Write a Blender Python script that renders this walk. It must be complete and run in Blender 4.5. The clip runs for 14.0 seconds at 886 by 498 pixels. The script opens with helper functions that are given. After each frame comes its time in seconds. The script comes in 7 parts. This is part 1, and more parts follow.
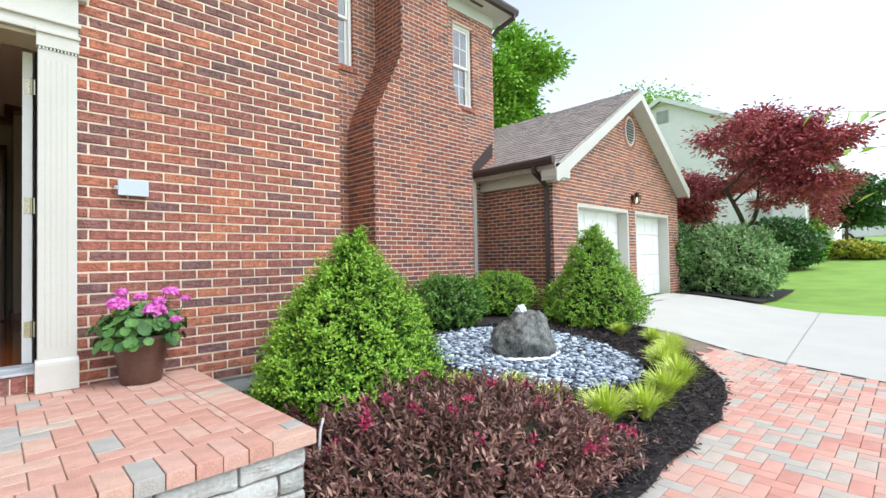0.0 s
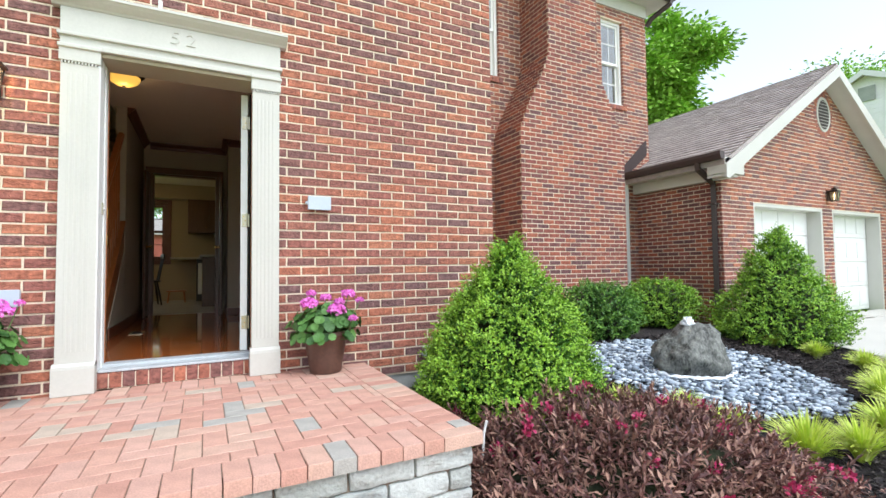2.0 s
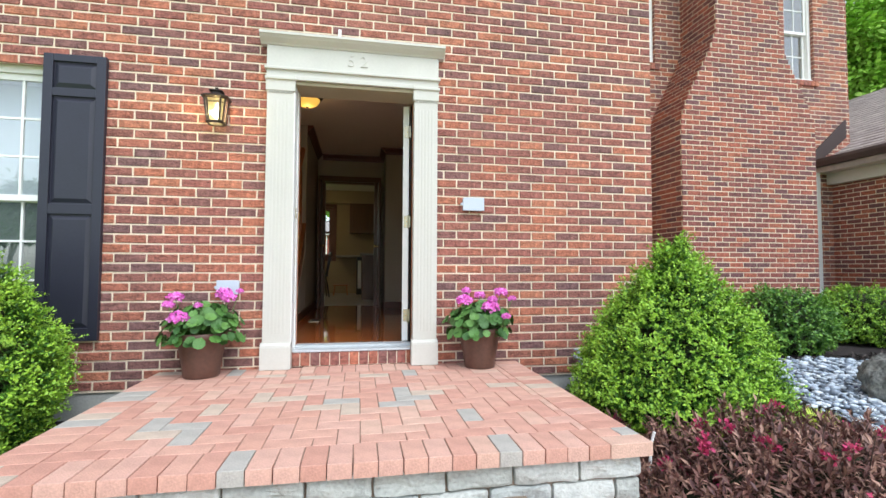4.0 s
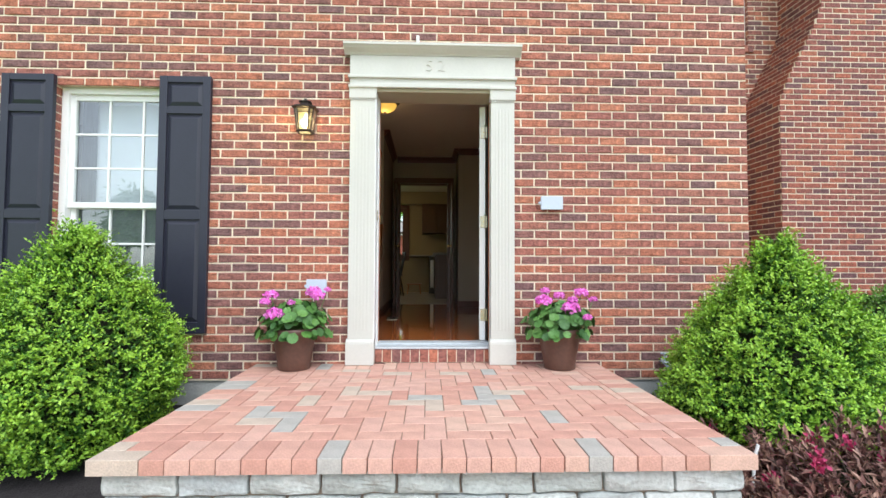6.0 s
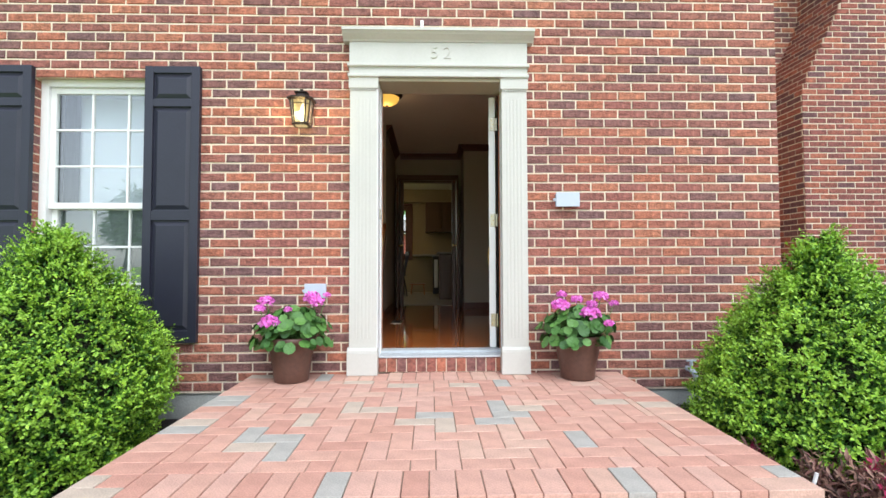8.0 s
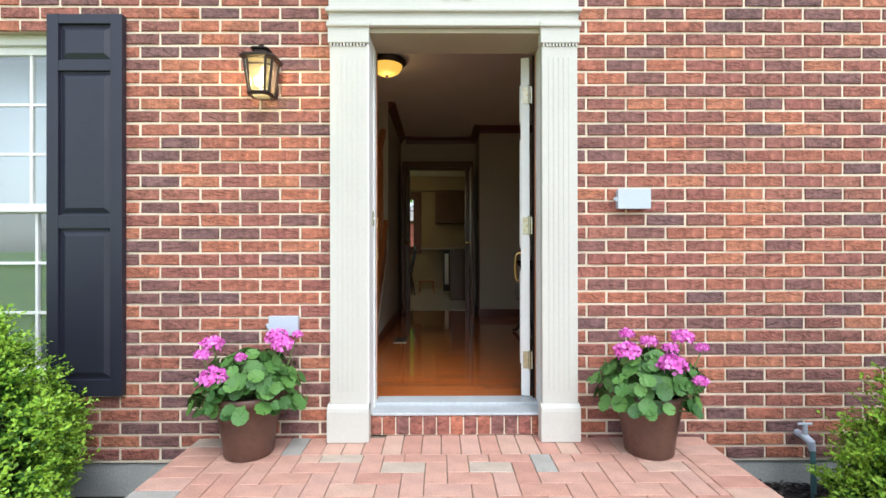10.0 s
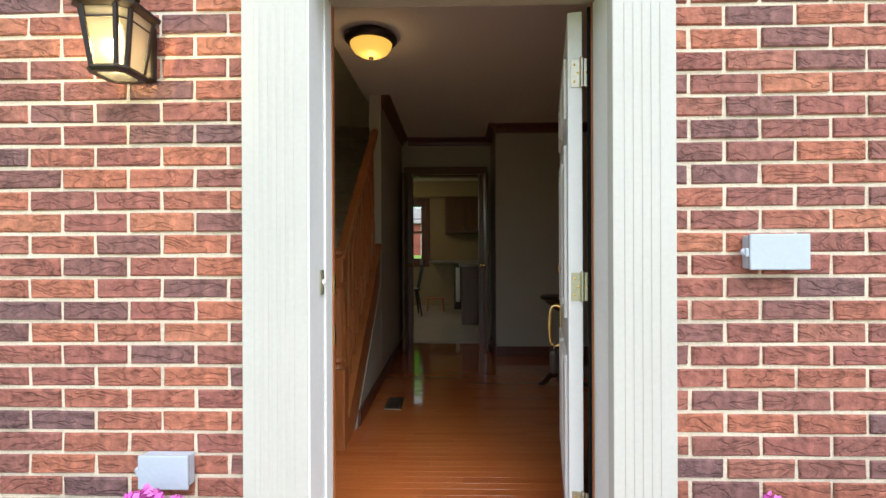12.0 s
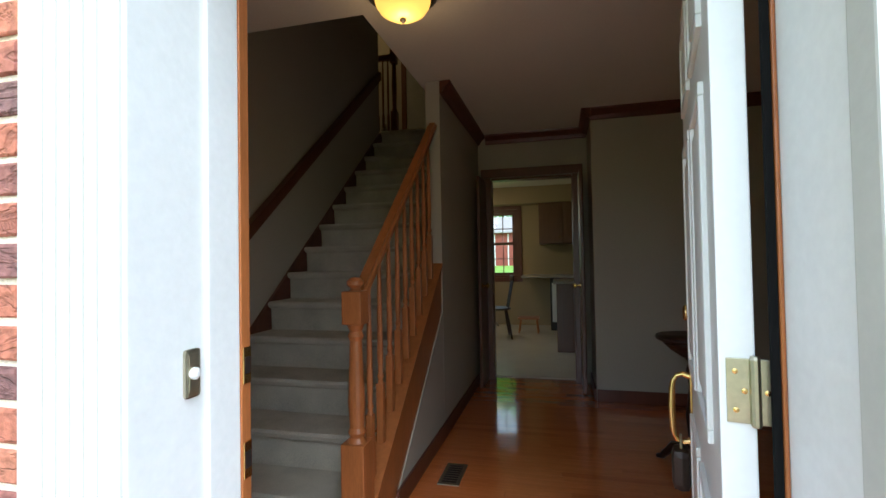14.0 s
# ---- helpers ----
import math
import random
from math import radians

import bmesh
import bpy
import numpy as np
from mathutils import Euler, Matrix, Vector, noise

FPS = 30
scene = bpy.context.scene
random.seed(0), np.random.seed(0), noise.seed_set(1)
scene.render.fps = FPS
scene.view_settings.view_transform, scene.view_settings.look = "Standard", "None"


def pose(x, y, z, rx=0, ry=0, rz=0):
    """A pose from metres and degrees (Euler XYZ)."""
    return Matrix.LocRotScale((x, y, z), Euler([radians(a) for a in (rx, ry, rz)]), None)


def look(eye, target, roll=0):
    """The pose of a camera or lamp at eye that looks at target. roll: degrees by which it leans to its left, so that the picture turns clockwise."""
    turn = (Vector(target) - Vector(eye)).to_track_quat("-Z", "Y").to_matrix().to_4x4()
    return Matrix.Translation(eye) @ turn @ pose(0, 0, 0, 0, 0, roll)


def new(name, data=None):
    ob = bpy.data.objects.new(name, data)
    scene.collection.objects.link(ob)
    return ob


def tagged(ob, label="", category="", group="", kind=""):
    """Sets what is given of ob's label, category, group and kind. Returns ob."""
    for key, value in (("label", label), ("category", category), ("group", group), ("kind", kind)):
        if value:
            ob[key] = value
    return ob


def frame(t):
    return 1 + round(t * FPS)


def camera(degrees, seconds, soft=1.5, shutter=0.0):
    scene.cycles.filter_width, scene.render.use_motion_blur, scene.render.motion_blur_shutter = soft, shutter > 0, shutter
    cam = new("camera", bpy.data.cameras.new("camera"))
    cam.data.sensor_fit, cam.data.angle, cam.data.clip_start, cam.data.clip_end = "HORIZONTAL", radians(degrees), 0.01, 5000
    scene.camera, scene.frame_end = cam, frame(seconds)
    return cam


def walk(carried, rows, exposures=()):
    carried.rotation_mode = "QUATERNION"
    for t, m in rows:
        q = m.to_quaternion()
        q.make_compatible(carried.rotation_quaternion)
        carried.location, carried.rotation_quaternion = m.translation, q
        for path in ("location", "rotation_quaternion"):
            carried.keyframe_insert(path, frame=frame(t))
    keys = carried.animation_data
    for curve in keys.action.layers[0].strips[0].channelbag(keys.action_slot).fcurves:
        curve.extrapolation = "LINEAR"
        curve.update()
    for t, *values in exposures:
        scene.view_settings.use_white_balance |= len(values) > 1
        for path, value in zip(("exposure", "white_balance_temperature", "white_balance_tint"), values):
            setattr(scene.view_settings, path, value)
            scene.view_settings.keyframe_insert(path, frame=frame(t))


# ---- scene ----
cam = camera(87.6, 14.0)
METRES, EYE, TILT, LEAN, TURN = 3.48, 1.32, 0.0, 0.0, -44.3
ROWS = [
    (0.0, 0.0, 0.0, 0.0, 0.02, 1.34, 1.07),
    (0.5, -0.0078, -0.0026, -0.0004, 3.95, 1.55, 1.11),
    (1.0, -0.0171, -0.0024, 0.0003, 8.14, 1.8, 1.04),
    (1.5, -0.0241, -0.0047, -0.0005, 12.61, 2.14, 0.96),
    (2.0, -0.0318, -0.0097, 0.0009, 17.14, 2.39, 0.72),
    (2.5, -0.0389, -0.0143, 0.001, 21.62, 2.54, 0.48),
    (3.0, -0.0456, -0.0207, 0.0012, 26.12, 2.57, 0.23),
    (3.5, -0.052, -0.0269, 0.0011, 30.3, 2.51, -0.01),
    (4.0, -0.0577, -0.034, 0.0007, 33.95, 2.39, -0.26),
    (6.5, -0.0702, -0.0526, 0.0022, 43.3, 2.3, -0.12),
    (7.0, -0.0745, -0.05, 0.0032, 43.66, 2.4, -0.01),
    (7.5, -0.0956, -0.0346, 0.007, 43.23, 2.32, 0.01),
    (8.0, -0.127, -0.0056, 0.0107, 42.76, 2.03, 0.15),
    (10.5, -0.3681, 0.2372, 0.0839, 44.09, -0.02, 0.08),
    (11.0, -0.4192, 0.294, 0.0957, 43.9, 0.08, 0.09),
    (11.5, -0.4718, 0.352, 0.1259, 44.02, -0.2, 0.05),
    (12.0, -0.5087, 0.4073, 0.1514, 45.66, -0.02, 0.22),
    (12.5, -0.5425, 0.4656, 0.1696, 48.24, 0.18, 0.53),
    (13.0, -0.5769, 0.5173, 0.1735, 51.7, 0.5, 0.83),
    (13.5, -0.6111, 0.5679, 0.1753, 55.09, 0.89, 0.98),
    (14.0, -0.6431, 0.6147, 0.1731, 58.49, 1.24, 1.02),
]
walk(cam, [(t, pose(0, 0, EYE, TILT, LEAN, TURN) @ pose(METRES * x, METRES * y, METRES * z, 90 + pitch, roll, yaw)) for t, x, y, z, yaw, pitch, roll in ROWS],
     exposures=[(0.0, 1.06, 6050, 8), (1.5, 1.1, 6050, 8), (4.0, 1.05, 6050, 8), (10.5, 1.08, 6000, 8), (13.0, 1.1, 5800, 6), (13.5, 1.15, 5600, 5), (14.0, 1.58, 5430, 4)])

# ---------------------------------------------------------------- light
world = bpy.data.worlds.new("overcast_sky")
scene.world = world
world.use_nodes = True
wn = world.node_tree.nodes
wl = world.node_tree.links
sky = wn.new("ShaderNodeTexSky")
sky.sky_type = "NISHITA"
sky.sun_disc = False
sky.sun_elevation = radians(55)
sky.sun_rotation = radians(160)
sky.air_density, sky.dust_density, sky.ozone_density = 1.0, 1.5, 1.0
soft_sky = wn.new("ShaderNodeHueSaturation")
soft_sky.inputs["Saturation"].default_value = 0.35
wl.new(sky.outputs[0], soft_sky.inputs["Color"])
wl.new(soft_sky.outputs[0], wn["Background"].inputs["Color"])
wn["Background"].inputs["Strength"].default_value = 0.15
sun = new("sun", bpy.data.lights.new("sun", "SUN"))
sun.data.energy, sun.data.angle, sun.data.color = 0.8, radians(35), (1.0, 0.98, 0.95)
sun.matrix_world = look((5.5, -13, 20), (0, 2, 0))


def bulb(name, place, watts, colour, radius):
    lamp = new(name, bpy.data.lights.new(name, "POINT"))
    lamp.data.energy, lamp.data.color, lamp.data.shadow_soft_size = watts, colour, radius
    lamp.matrix_world = pose(*place)
    return lamp


# ---------------------------------------------------------------- materials
def nodes_of(name):
    m = bpy.data.materials.new(name)
    m.use_nodes = True
    return m, m.node_tree.nodes, m.node_tree.links, m.node_tree.nodes["Principled BSDF"]


def ramp(n, stops):
    r = n.new("ShaderNodeValToRGB")
    while len(r.color_ramp.elements) < len(stops):
        r.color_ramp.elements.new(0.5)
    for e, (p, c) in zip(r.color_ramp.elements, stops):
        e.position, e.color = p, (*c, 1)
    return r


def surface(name, base, rough=0.6, metal=0.0, vary=0.25, scale=6.0, grain=80.0, bump=0.15, spread=None, per="", spec=0.5, stretch=(1, 1, 1)):
    """A painted, stony or leafy surface: colour that varies in large stains and fine grain, and a fine relief.
    spread: colours to pick from at random, per object or per island."""
    m, n, l, b = nodes_of(name)
    co = n.new("ShaderNodeTexCoord")
    mp = n.new("ShaderNodeMapping")
    mp.inputs["Scale"].default_value = stretch
    l.new(co.outputs["Object"], mp.inputs[0])
    big = n.new("ShaderNodeTexNoise")
    big.inputs["Scale"].default_value, big.inputs["Detail"].default_value = scale, 4
    fine = n.new("ShaderNodeTexNoise")
    fine.inputs["Scale"].default_value, fine.inputs["Detail"].default_value = grain, 5
    l.new(mp.outputs[0], big.inputs["Vector"])
    l.new(mp.outputs[0], fine.inputs["Vector"])
    add = n.new("ShaderNodeMath")
    add.operation = "ADD"
    l.new(big.outputs["Fac"], add.inputs[0])
    l.new(fine.outputs["Fac"], add.inputs[1])
    shade = n.new("ShaderNodeMapRange")
    shade.inputs["From Min"].default_value, shade.inputs["From Max"].default_value = 0.6, 1.4
    shade.inputs["To Min"].default_value, shade.inputs["To Max"].default_value = 1 - vary, 1 + vary
    l.new(add.outputs[0], shade.inputs["Value"])
    mul = n.new("ShaderNodeVectorMath")
    mul.operation = "SCALE"
    if spread:
        k = len(spread)
        r = ramp(n, [(i / k, c) for i, c in enumerate(spread)])
        r.color_ramp.interpolation = "CONSTANT" if k > 5 else "LINEAR"
        if per == "object":
            l.new(n.new("ShaderNodeObjectInfo").outputs["Random"], r.inputs[0])
        else:
            l.new(n.new("ShaderNodeNewGeometry").outputs["Random Per Island"], r.inputs[0])
        l.new(r.outputs[0], mul.inputs[0])
    else:
        mul.inputs[0].default_value = base
    l.new(shade.outputs[0], mul.inputs["Scale"])
    l.new(mul.outputs[0], b.inputs["Base Color"])
    b.inputs["Roughness"].default_value, b.inputs["Metallic"].default_value = rough, metal
    b.inputs["Specular IOR Level"].default_value = spec
    if bump:
        bp = n.new("ShaderNodeBump")
        bp.inputs["Strength"].default_value, bp.inputs["Distance"].default_value = bump, 0.01
        l.new(fine.outputs["Fac"], bp.inputs["Height"])
        l.new(bp.outputs[0], b.inputs["Normal"])
    return m


BRICKS = [(0.384, 0.138, 0.09), (0.331, 0.122, 0.09), (0.274, 0.112, 0.088), (0.432, 0.154, 0.092), (0.216, 0.104, 0.094),
          (0.37, 0.134, 0.088), (0.307, 0.114, 0.09), (0.24, 0.108, 0.094), (0.451, 0.175, 0.102), (0.197, 0.102, 0.098), (0.35, 0.14, 0.1), (0.288, 0.114, 0.09)]
PAVERS = [(0.59, 0.346, 0.27), (0.562, 0.309, 0.239), (0.608, 0.377, 0.301), (0.571, 0.323, 0.252), (0.59, 0.359, 0.287), (0.608, 0.404, 0.314), (0.562, 0.314, 0.239),
          (0.58, 0.341, 0.265), (0.423, 0.409, 0.371), (0.599, 0.354, 0.274), (0.571, 0.323, 0.247), (0.534, 0.287, 0.221), (0.599, 0.386, 0.301), (0.534, 0.44, 0.353)]
PATH = [(0.66, 0.36, 0.28), (0.60, 0.30, 0.235), (0.68, 0.43, 0.35), (0.58, 0.49, 0.41), (0.50, 0.46, 0.40),
        (0.68, 0.38, 0.30), (0.62, 0.42, 0.34), (0.54, 0.47, 0.39), (0.65, 0.33, 0.26), (0.64, 0.39, 0.31)]


def wrinkled(m, amount=0.34):
    """Drag marks of a hand-moulded brick: thin dark creases that run unevenly along its face."""
    n, l = m.node_tree.nodes, m.node_tree.links
    b = n["Principled BSDF"]
    co, mp = n.new("ShaderNodeTexCoord"), n.new("ShaderNodeMapping")
    mp.inputs["Scale"].default_value = (9, 9, 21)
    l.new(co.outputs["Object"], mp.inputs[0])
    w = n.new("ShaderNodeTexNoise")
    w.inputs["Scale"].default_value, w.inputs["Detail"].default_value, w.inputs["Distortion"].default_value = 1.0, 5, 0.9
    if "piece" in m.name:
        jump = n.new("ShaderNodeVectorMath")
        jump.operation = "SCALE"
        jump.inputs[0].default_value = (37.0, 53.0, 71.0)
        l.new(n.new("ShaderNodeObjectInfo").outputs["Random"], jump.inputs["Scale"])
        l.new(jump.outputs[0], mp.inputs["Location"])
    l.new(mp.outputs[0], w.inputs["Vector"])
    r = ramp(n, [(0.44, (1, 1, 1)), (0.478, (0.34, 0.32, 0.32)), (0.49, (0.36, 0.34, 0.34)), (0.535, (1, 1, 1))])
    l.new(w.outputs["Fac"], r.inputs[0])
    mix = n.new("ShaderNodeMix")
    mix.data_type, mix.blend_type = "RGBA", "MULTIPLY"
    mix.inputs[0].default_value = amount
    old = b.inputs["Base Color"].links[0].from_socket
    l.new(old, mix.inputs["A"])
    l.new(r.outputs[0], mix.inputs["B"])
    l.new(mix.outputs["Result"], b.inputs["Base Color"])
    bp = n.new("ShaderNodeBump")
    bp.inputs["Strength"].default_value, bp.inputs["Distance"].default_value = 0.9, 0.005
    l.new(r.outputs[0], bp.inputs["Height"])
    l.new(b.inputs["Normal"].links[0].from_socket, bp.inputs["Normal"])
    l.new(bp.outputs[0], b.inputs["Normal"])
    return m


brick_part = wrinkled(surface("brick_piece", None, 0.85, spread=BRICKS, per="object", vary=0.5, scale=22, grain=60, bump=0.6))
brick_rest = wrinkled(surface("brick_joined", None, 0.85, spread=BRICKS, vary=0.5, scale=22, grain=60, bump=0.6))
# deeper red of the chimney; also puts shade into the garage side's colour
brick_deep_shade = wrinkled(surface("brick_deep_shade", None, 0.85, spread=[(r * 0.86, g * 0.74, b * 0.78) for r, g, b in BRICKS], vary=0.5, scale=22, grain=60, bump=0.6))
mortar = surface("mortar", (0.79, 0.68, 0.53), 0.95, vary=0.2, scale=5, grain=150, bump=0.5)
paver_part = surface("paver_piece", None, 0.85, spread=PAVERS, per="object", vary=0.24, scale=9, grain=140, bump=0.35)
path_part = surface("path_paver_piece", None, 0.85, spread=PATH, per="object", vary=0.2, scale=5, grain=140, bump=0.35)
path_rest = surface("path_paver_joined", None, 0.85, spread=PATH, vary=0.2, scale=5, grain=140, bump=0.35)
sand = surface("joint_sand", (0.26, 0.20, 0.15), 0.95, vary=0.3, scale=9, grain=200, bump=0.5)
block_stone = surface("wall_block", None, 0.9, spread=[(0.46, 0.49, 0.48), (0.36, 0.39, 0.38), (0.52, 0.54, 0.51), (0.40, 0.42, 0.39)], per="object", vary=0.3, scale=7, grain=60, bump=0.8)
concrete = surface("concrete", (0.56, 0.55, 0.50), 0.85, vary=0.08, scale=1.5, grain=90, bump=0.2)
foundation_grey = surface("foundation_grey", (0.42, 0.43, 0.41), 0.9, vary=0.2, scale=4, grain=70, bump=0.3)
cream_paint = surface("cream_paint", (0.575, 0.565, 0.515), 0.5, vary=0.05, scale=4, grain=60, bump=0.06)
# white lightened to make up for light missing on the jamb faces
jamb_paint = surface("jamb_paint", (0.86, 0.86, 0.84), 0.45, vary=0.05, scale=4, grain=60, bump=0.06)
# cream of the surround with the underside's shade put into the colour
cream_in_shade = surface("cream_in_shade", (0.36, 0.31, 0.21), 0.6, vary=0.08, scale=4, grain=60, bump=0.06)
white_paint = surface("white_paint", (0.82, 0.82, 0.80), 0.4, vary=0.03, scale=5, grain=50, bump=0.04)
shutter_paint = surface("shutter_paint", (0.021, 0.022, 0.037), 0.42, vary=0.12, scale=6, grain=60, bump=0.06)
dark_bronze = surface("dark_bronze", (0.045, 0.033, 0.028), 0.4, metal=0.6, vary=0.2, bump=0.05)
gutter_brown = surface("gutter_brown", (0.05, 0.033, 0.03), 0.45, vary=0.15, bump=0.04)
shingle = surface("shingle", None, 0.95, spread=[(0.43, 0.38, 0.36), (0.385, 0.335, 0.32), (0.47, 0.42, 0.40), (0.40, 0.35, 0.335)], vary=0.3, scale=8, grain=160, bump=0.6)
mulch_mat = surface("mulch", None, 0.95, spread=[(0.035, 0.028, 0.028), (0.06, 0.048, 0.046), (0.02, 0.017, 0.018), (0.11, 0.092, 0.085)], vary=0.4, scale=20, grain=90, bump=0.8)
soil_mat = surface("mulch_bed", (0.026, 0.021, 0.021), 0.97, vary=0.5, scale=12, grain=70, bump=1.0)
lawn_mat = surface("lawn", (0.25, 0.42, 0.065), 0.9, vary=0.3, scale=1.2, grain=60, bump=0.6)
plaster = surface("wall_plaster", (0.41, 0.372, 0.295), 0.85, vary=0.04, scale=2, grain=60, bump=0.06)
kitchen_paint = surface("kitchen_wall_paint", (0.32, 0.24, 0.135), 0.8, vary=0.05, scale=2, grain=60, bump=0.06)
ceiling_paint = surface("ceiling_paint", (0.70, 0.66, 0.55), 0.9, vary=0.04, scale=2, grain=90, bump=0.15)
dark_wood = surface("dark_stained_wood", (0.11, 0.035, 0.018), 0.35, vary=0.25, scale=4, grain=40, bump=0.05, stretch=(6, 6, 0.7))
oak = surface("oak_stain", (0.36, 0.122, 0.034), 0.3, vary=0.25, scale=5, grain=40, bump=0.05, stretch=(8, 8, 0.8))
board_mat = surface("oak_floor_board", None, 0.09, spread=[(0.53, 0.145, 0.034), (0.585, 0.168, 0.04), (0.47, 0.122, 0.029), (0.55, 0.156, 0.036)], per="object", vary=0.2, scale=5, grain=45, bump=0.03, stretch=(0.8, 9, 4))
board_mat.node_tree.nodes["Principled BSDF"].inputs["Coat Weight"].default_value = 1.0
board_mat.node_tree.nodes["Principled BSDF"].inputs["Coat Roughness"].default_value = 0.05
carpet = surface("carpet", (0.56, 0.51, 0.41), 1.0, vary=0.28, scale=5, grain=220, bump=0.8, spec=0.1)
brass = surface("brass", (0.75, 0.52, 0.20), 0.25, metal=1.0, vary=0.1, bump=0.02)
matte_black = surface("matte_black", (0.008, 0.008, 0.008), 0.9, vary=0.1, bump=0.02, spec=0.1)
threshold_metal = surface("threshold_metal", (0.50, 0.53, 0.55), 0.4, vary=0.15, scale=8, grain=60, bump=0.05)
steel = surface("worn_nickel", (0.50, 0.46, 0.34), 0.38, metal=1.0, vary=0.15, bump=0.03)
vinyl_tile = surface("kitchen_tile", (0.62, 0.57, 0.49), 0.16, vary=0.08, scale=3, grain=40, bump=0.04)


def glow(name, colour, strength):
    m, n, l, b = nodes_of(name)
    b.inputs["Base Color"].default_value = (*colour, 1)
    b.inputs["Emission Color"].default_value = (*colour, 1)
    b.inputs["Emission Strength"].default_value = strength
    return m


def pane_glass(name, shine_at=0.16, tint=(0.95, 0.98, 0.97)):
    """Clear glass with a reflection that grows towards grazing angles."""
    m, n, l, b = nodes_of(name)
    n.remove(b)
    clear, shine, mix, lw = n.new("ShaderNodeBsdfTransparent"), n.new("ShaderNodeBsdfGlossy"), n.new("ShaderNodeMixShader"), n.new("ShaderNodeLayerWeight")
    power, span = n.new("ShaderNodeMath"), n.new("ShaderNodeMath")
    clear.inputs[0].default_value = (*tint, 1)
    shine.inputs["Roughness"].default_value = 0.01
    power.operation, power.inputs[1].default_value = "POWER", 5.0
    span.operation, span.inputs[1].default_value, span.inputs[2].default_value = "MULTIPLY_ADD", 0.8, shine_at
    l.new(lw.outputs["Facing"], power.inputs[0])
    l.new(power.outputs[0], span.inputs[0])
    l.new(span.outputs[0], mix.inputs[0])
    l.new(clear.outputs[0], mix.inputs[1])
    l.new(shine.outputs[0], mix.inputs[2])
    l.new(mix.outputs[0], n["Material Output"].inputs[0])
    return m


window_glass = pane_glass("window_glass")
screen_mesh, sn, sl_, sb = nodes_of("insect_screen")
through_mesh, blend = sn.new("ShaderNodeBsdfTransparent"), sn.new("ShaderNodeMixShader")
sb.inputs["Base Color"].default_value, sb.inputs["Roughness"].default_value = (0.20, 0.23, 0.22, 1), 0.7
blend.inputs[0].default_value = 0.62
sl_.new(through_mesh.outputs[0], blend.inputs[1])
sl_.new(sb.outputs[0], blend.inputs[2])
sl_.new(blend.outputs[0], sn["Material Output"].inputs[0])
clear_glass = pane_glass("clear_glass", 0.04)


# ---------------------------------------------------------------- mesh tools
def mesh_of(name, bm, mat, smooth=False):
    me = bpy.data.meshes.new(name)
    bm.normal_update()
    bm.to_mesh(me)
    bm.free()
    me.materials.append(mat)
    if smooth:
        for p in me.polygons:
            p.use_smooth = True
    return me


def part(name, bm, mat, parent=None, label="", smooth=False):
    ob = new(name, mesh_of(name, bm, mat, smooth))
    ob.parent = parent
    return tagged(ob, label)


def raw(name, verts, faces, mat, parent=None, smooth=False):
    me = bpy.data.meshes.new(name)
    me.from_pydata(verts, [], faces)
    me.materials.append(mat)
    if smooth:
        for p in me.polygons:
            p.use_smooth = True
    ob = new(name, me)
    ob.parent = parent
    return ob


def thing(name, label, category, place=(0, 0, 0), group="", kind="", turn=0):
    ob = new(name)
    ob.matrix_world = pose(*place, 0, 0, turn)
    return tagged(ob, label, category, group, kind)


def box(bm, x0, x1, y0, y1, z0, z1, bevel=0.0, m=None):
    v = bmesh.ops.create_cube(bm, size=1)["verts"]
    for p in v:
        p.co = Vector((x0 + (p.co.x + 0.5) * (x1 - x0), y0 + (p.co.y + 0.5) * (y1 - y0), z0 + (p.co.z + 0.5) * (z1 - z0)))
    if bevel:
        e = list({e for p in v for e in p.link_edges})
        out = bmesh.ops.bevel(bm, geom=e, offset=bevel, segments=2, affect="EDGES", profile=0.6)
        v = list({p for f in out["faces"] for p in f.verts} | {p for p in v if p.is_valid})
    if m:
        bmesh.ops.transform(bm, matrix=m, verts=v)
    return v


def boxed(x0, x1, y0, y1, z0, z1, bevel=0.0):
    bm = bmesh.new()
    box(bm, x0, x1, y0, y1, z0, z1, bevel)
    return bm


def lathe(bm, rings, seg=24, m=None, cap=True):
    """A turned shape about z from rings of (radius, height)."""
    loops = []
    for r, z in rings:
        loops.append([bm.verts.new((r * math.cos(2 * math.pi * i / seg), r * math.sin(2 * math.pi * i / seg), z)) for i in range(seg)])
    for a, b in zip(loops, loops[1:]):
        for i in range(seg):
            bm.faces.new((a[i], a[(i + 1) % seg], b[(i + 1) % seg], b[i]))
    if cap:
        bm.faces.new(loops[0][::-1])
        bm.faces.new(loops[-1])
    if m:
        bmesh.ops.transform(bm, matrix=m, verts=[v for k in loops for v in k])
    return bm


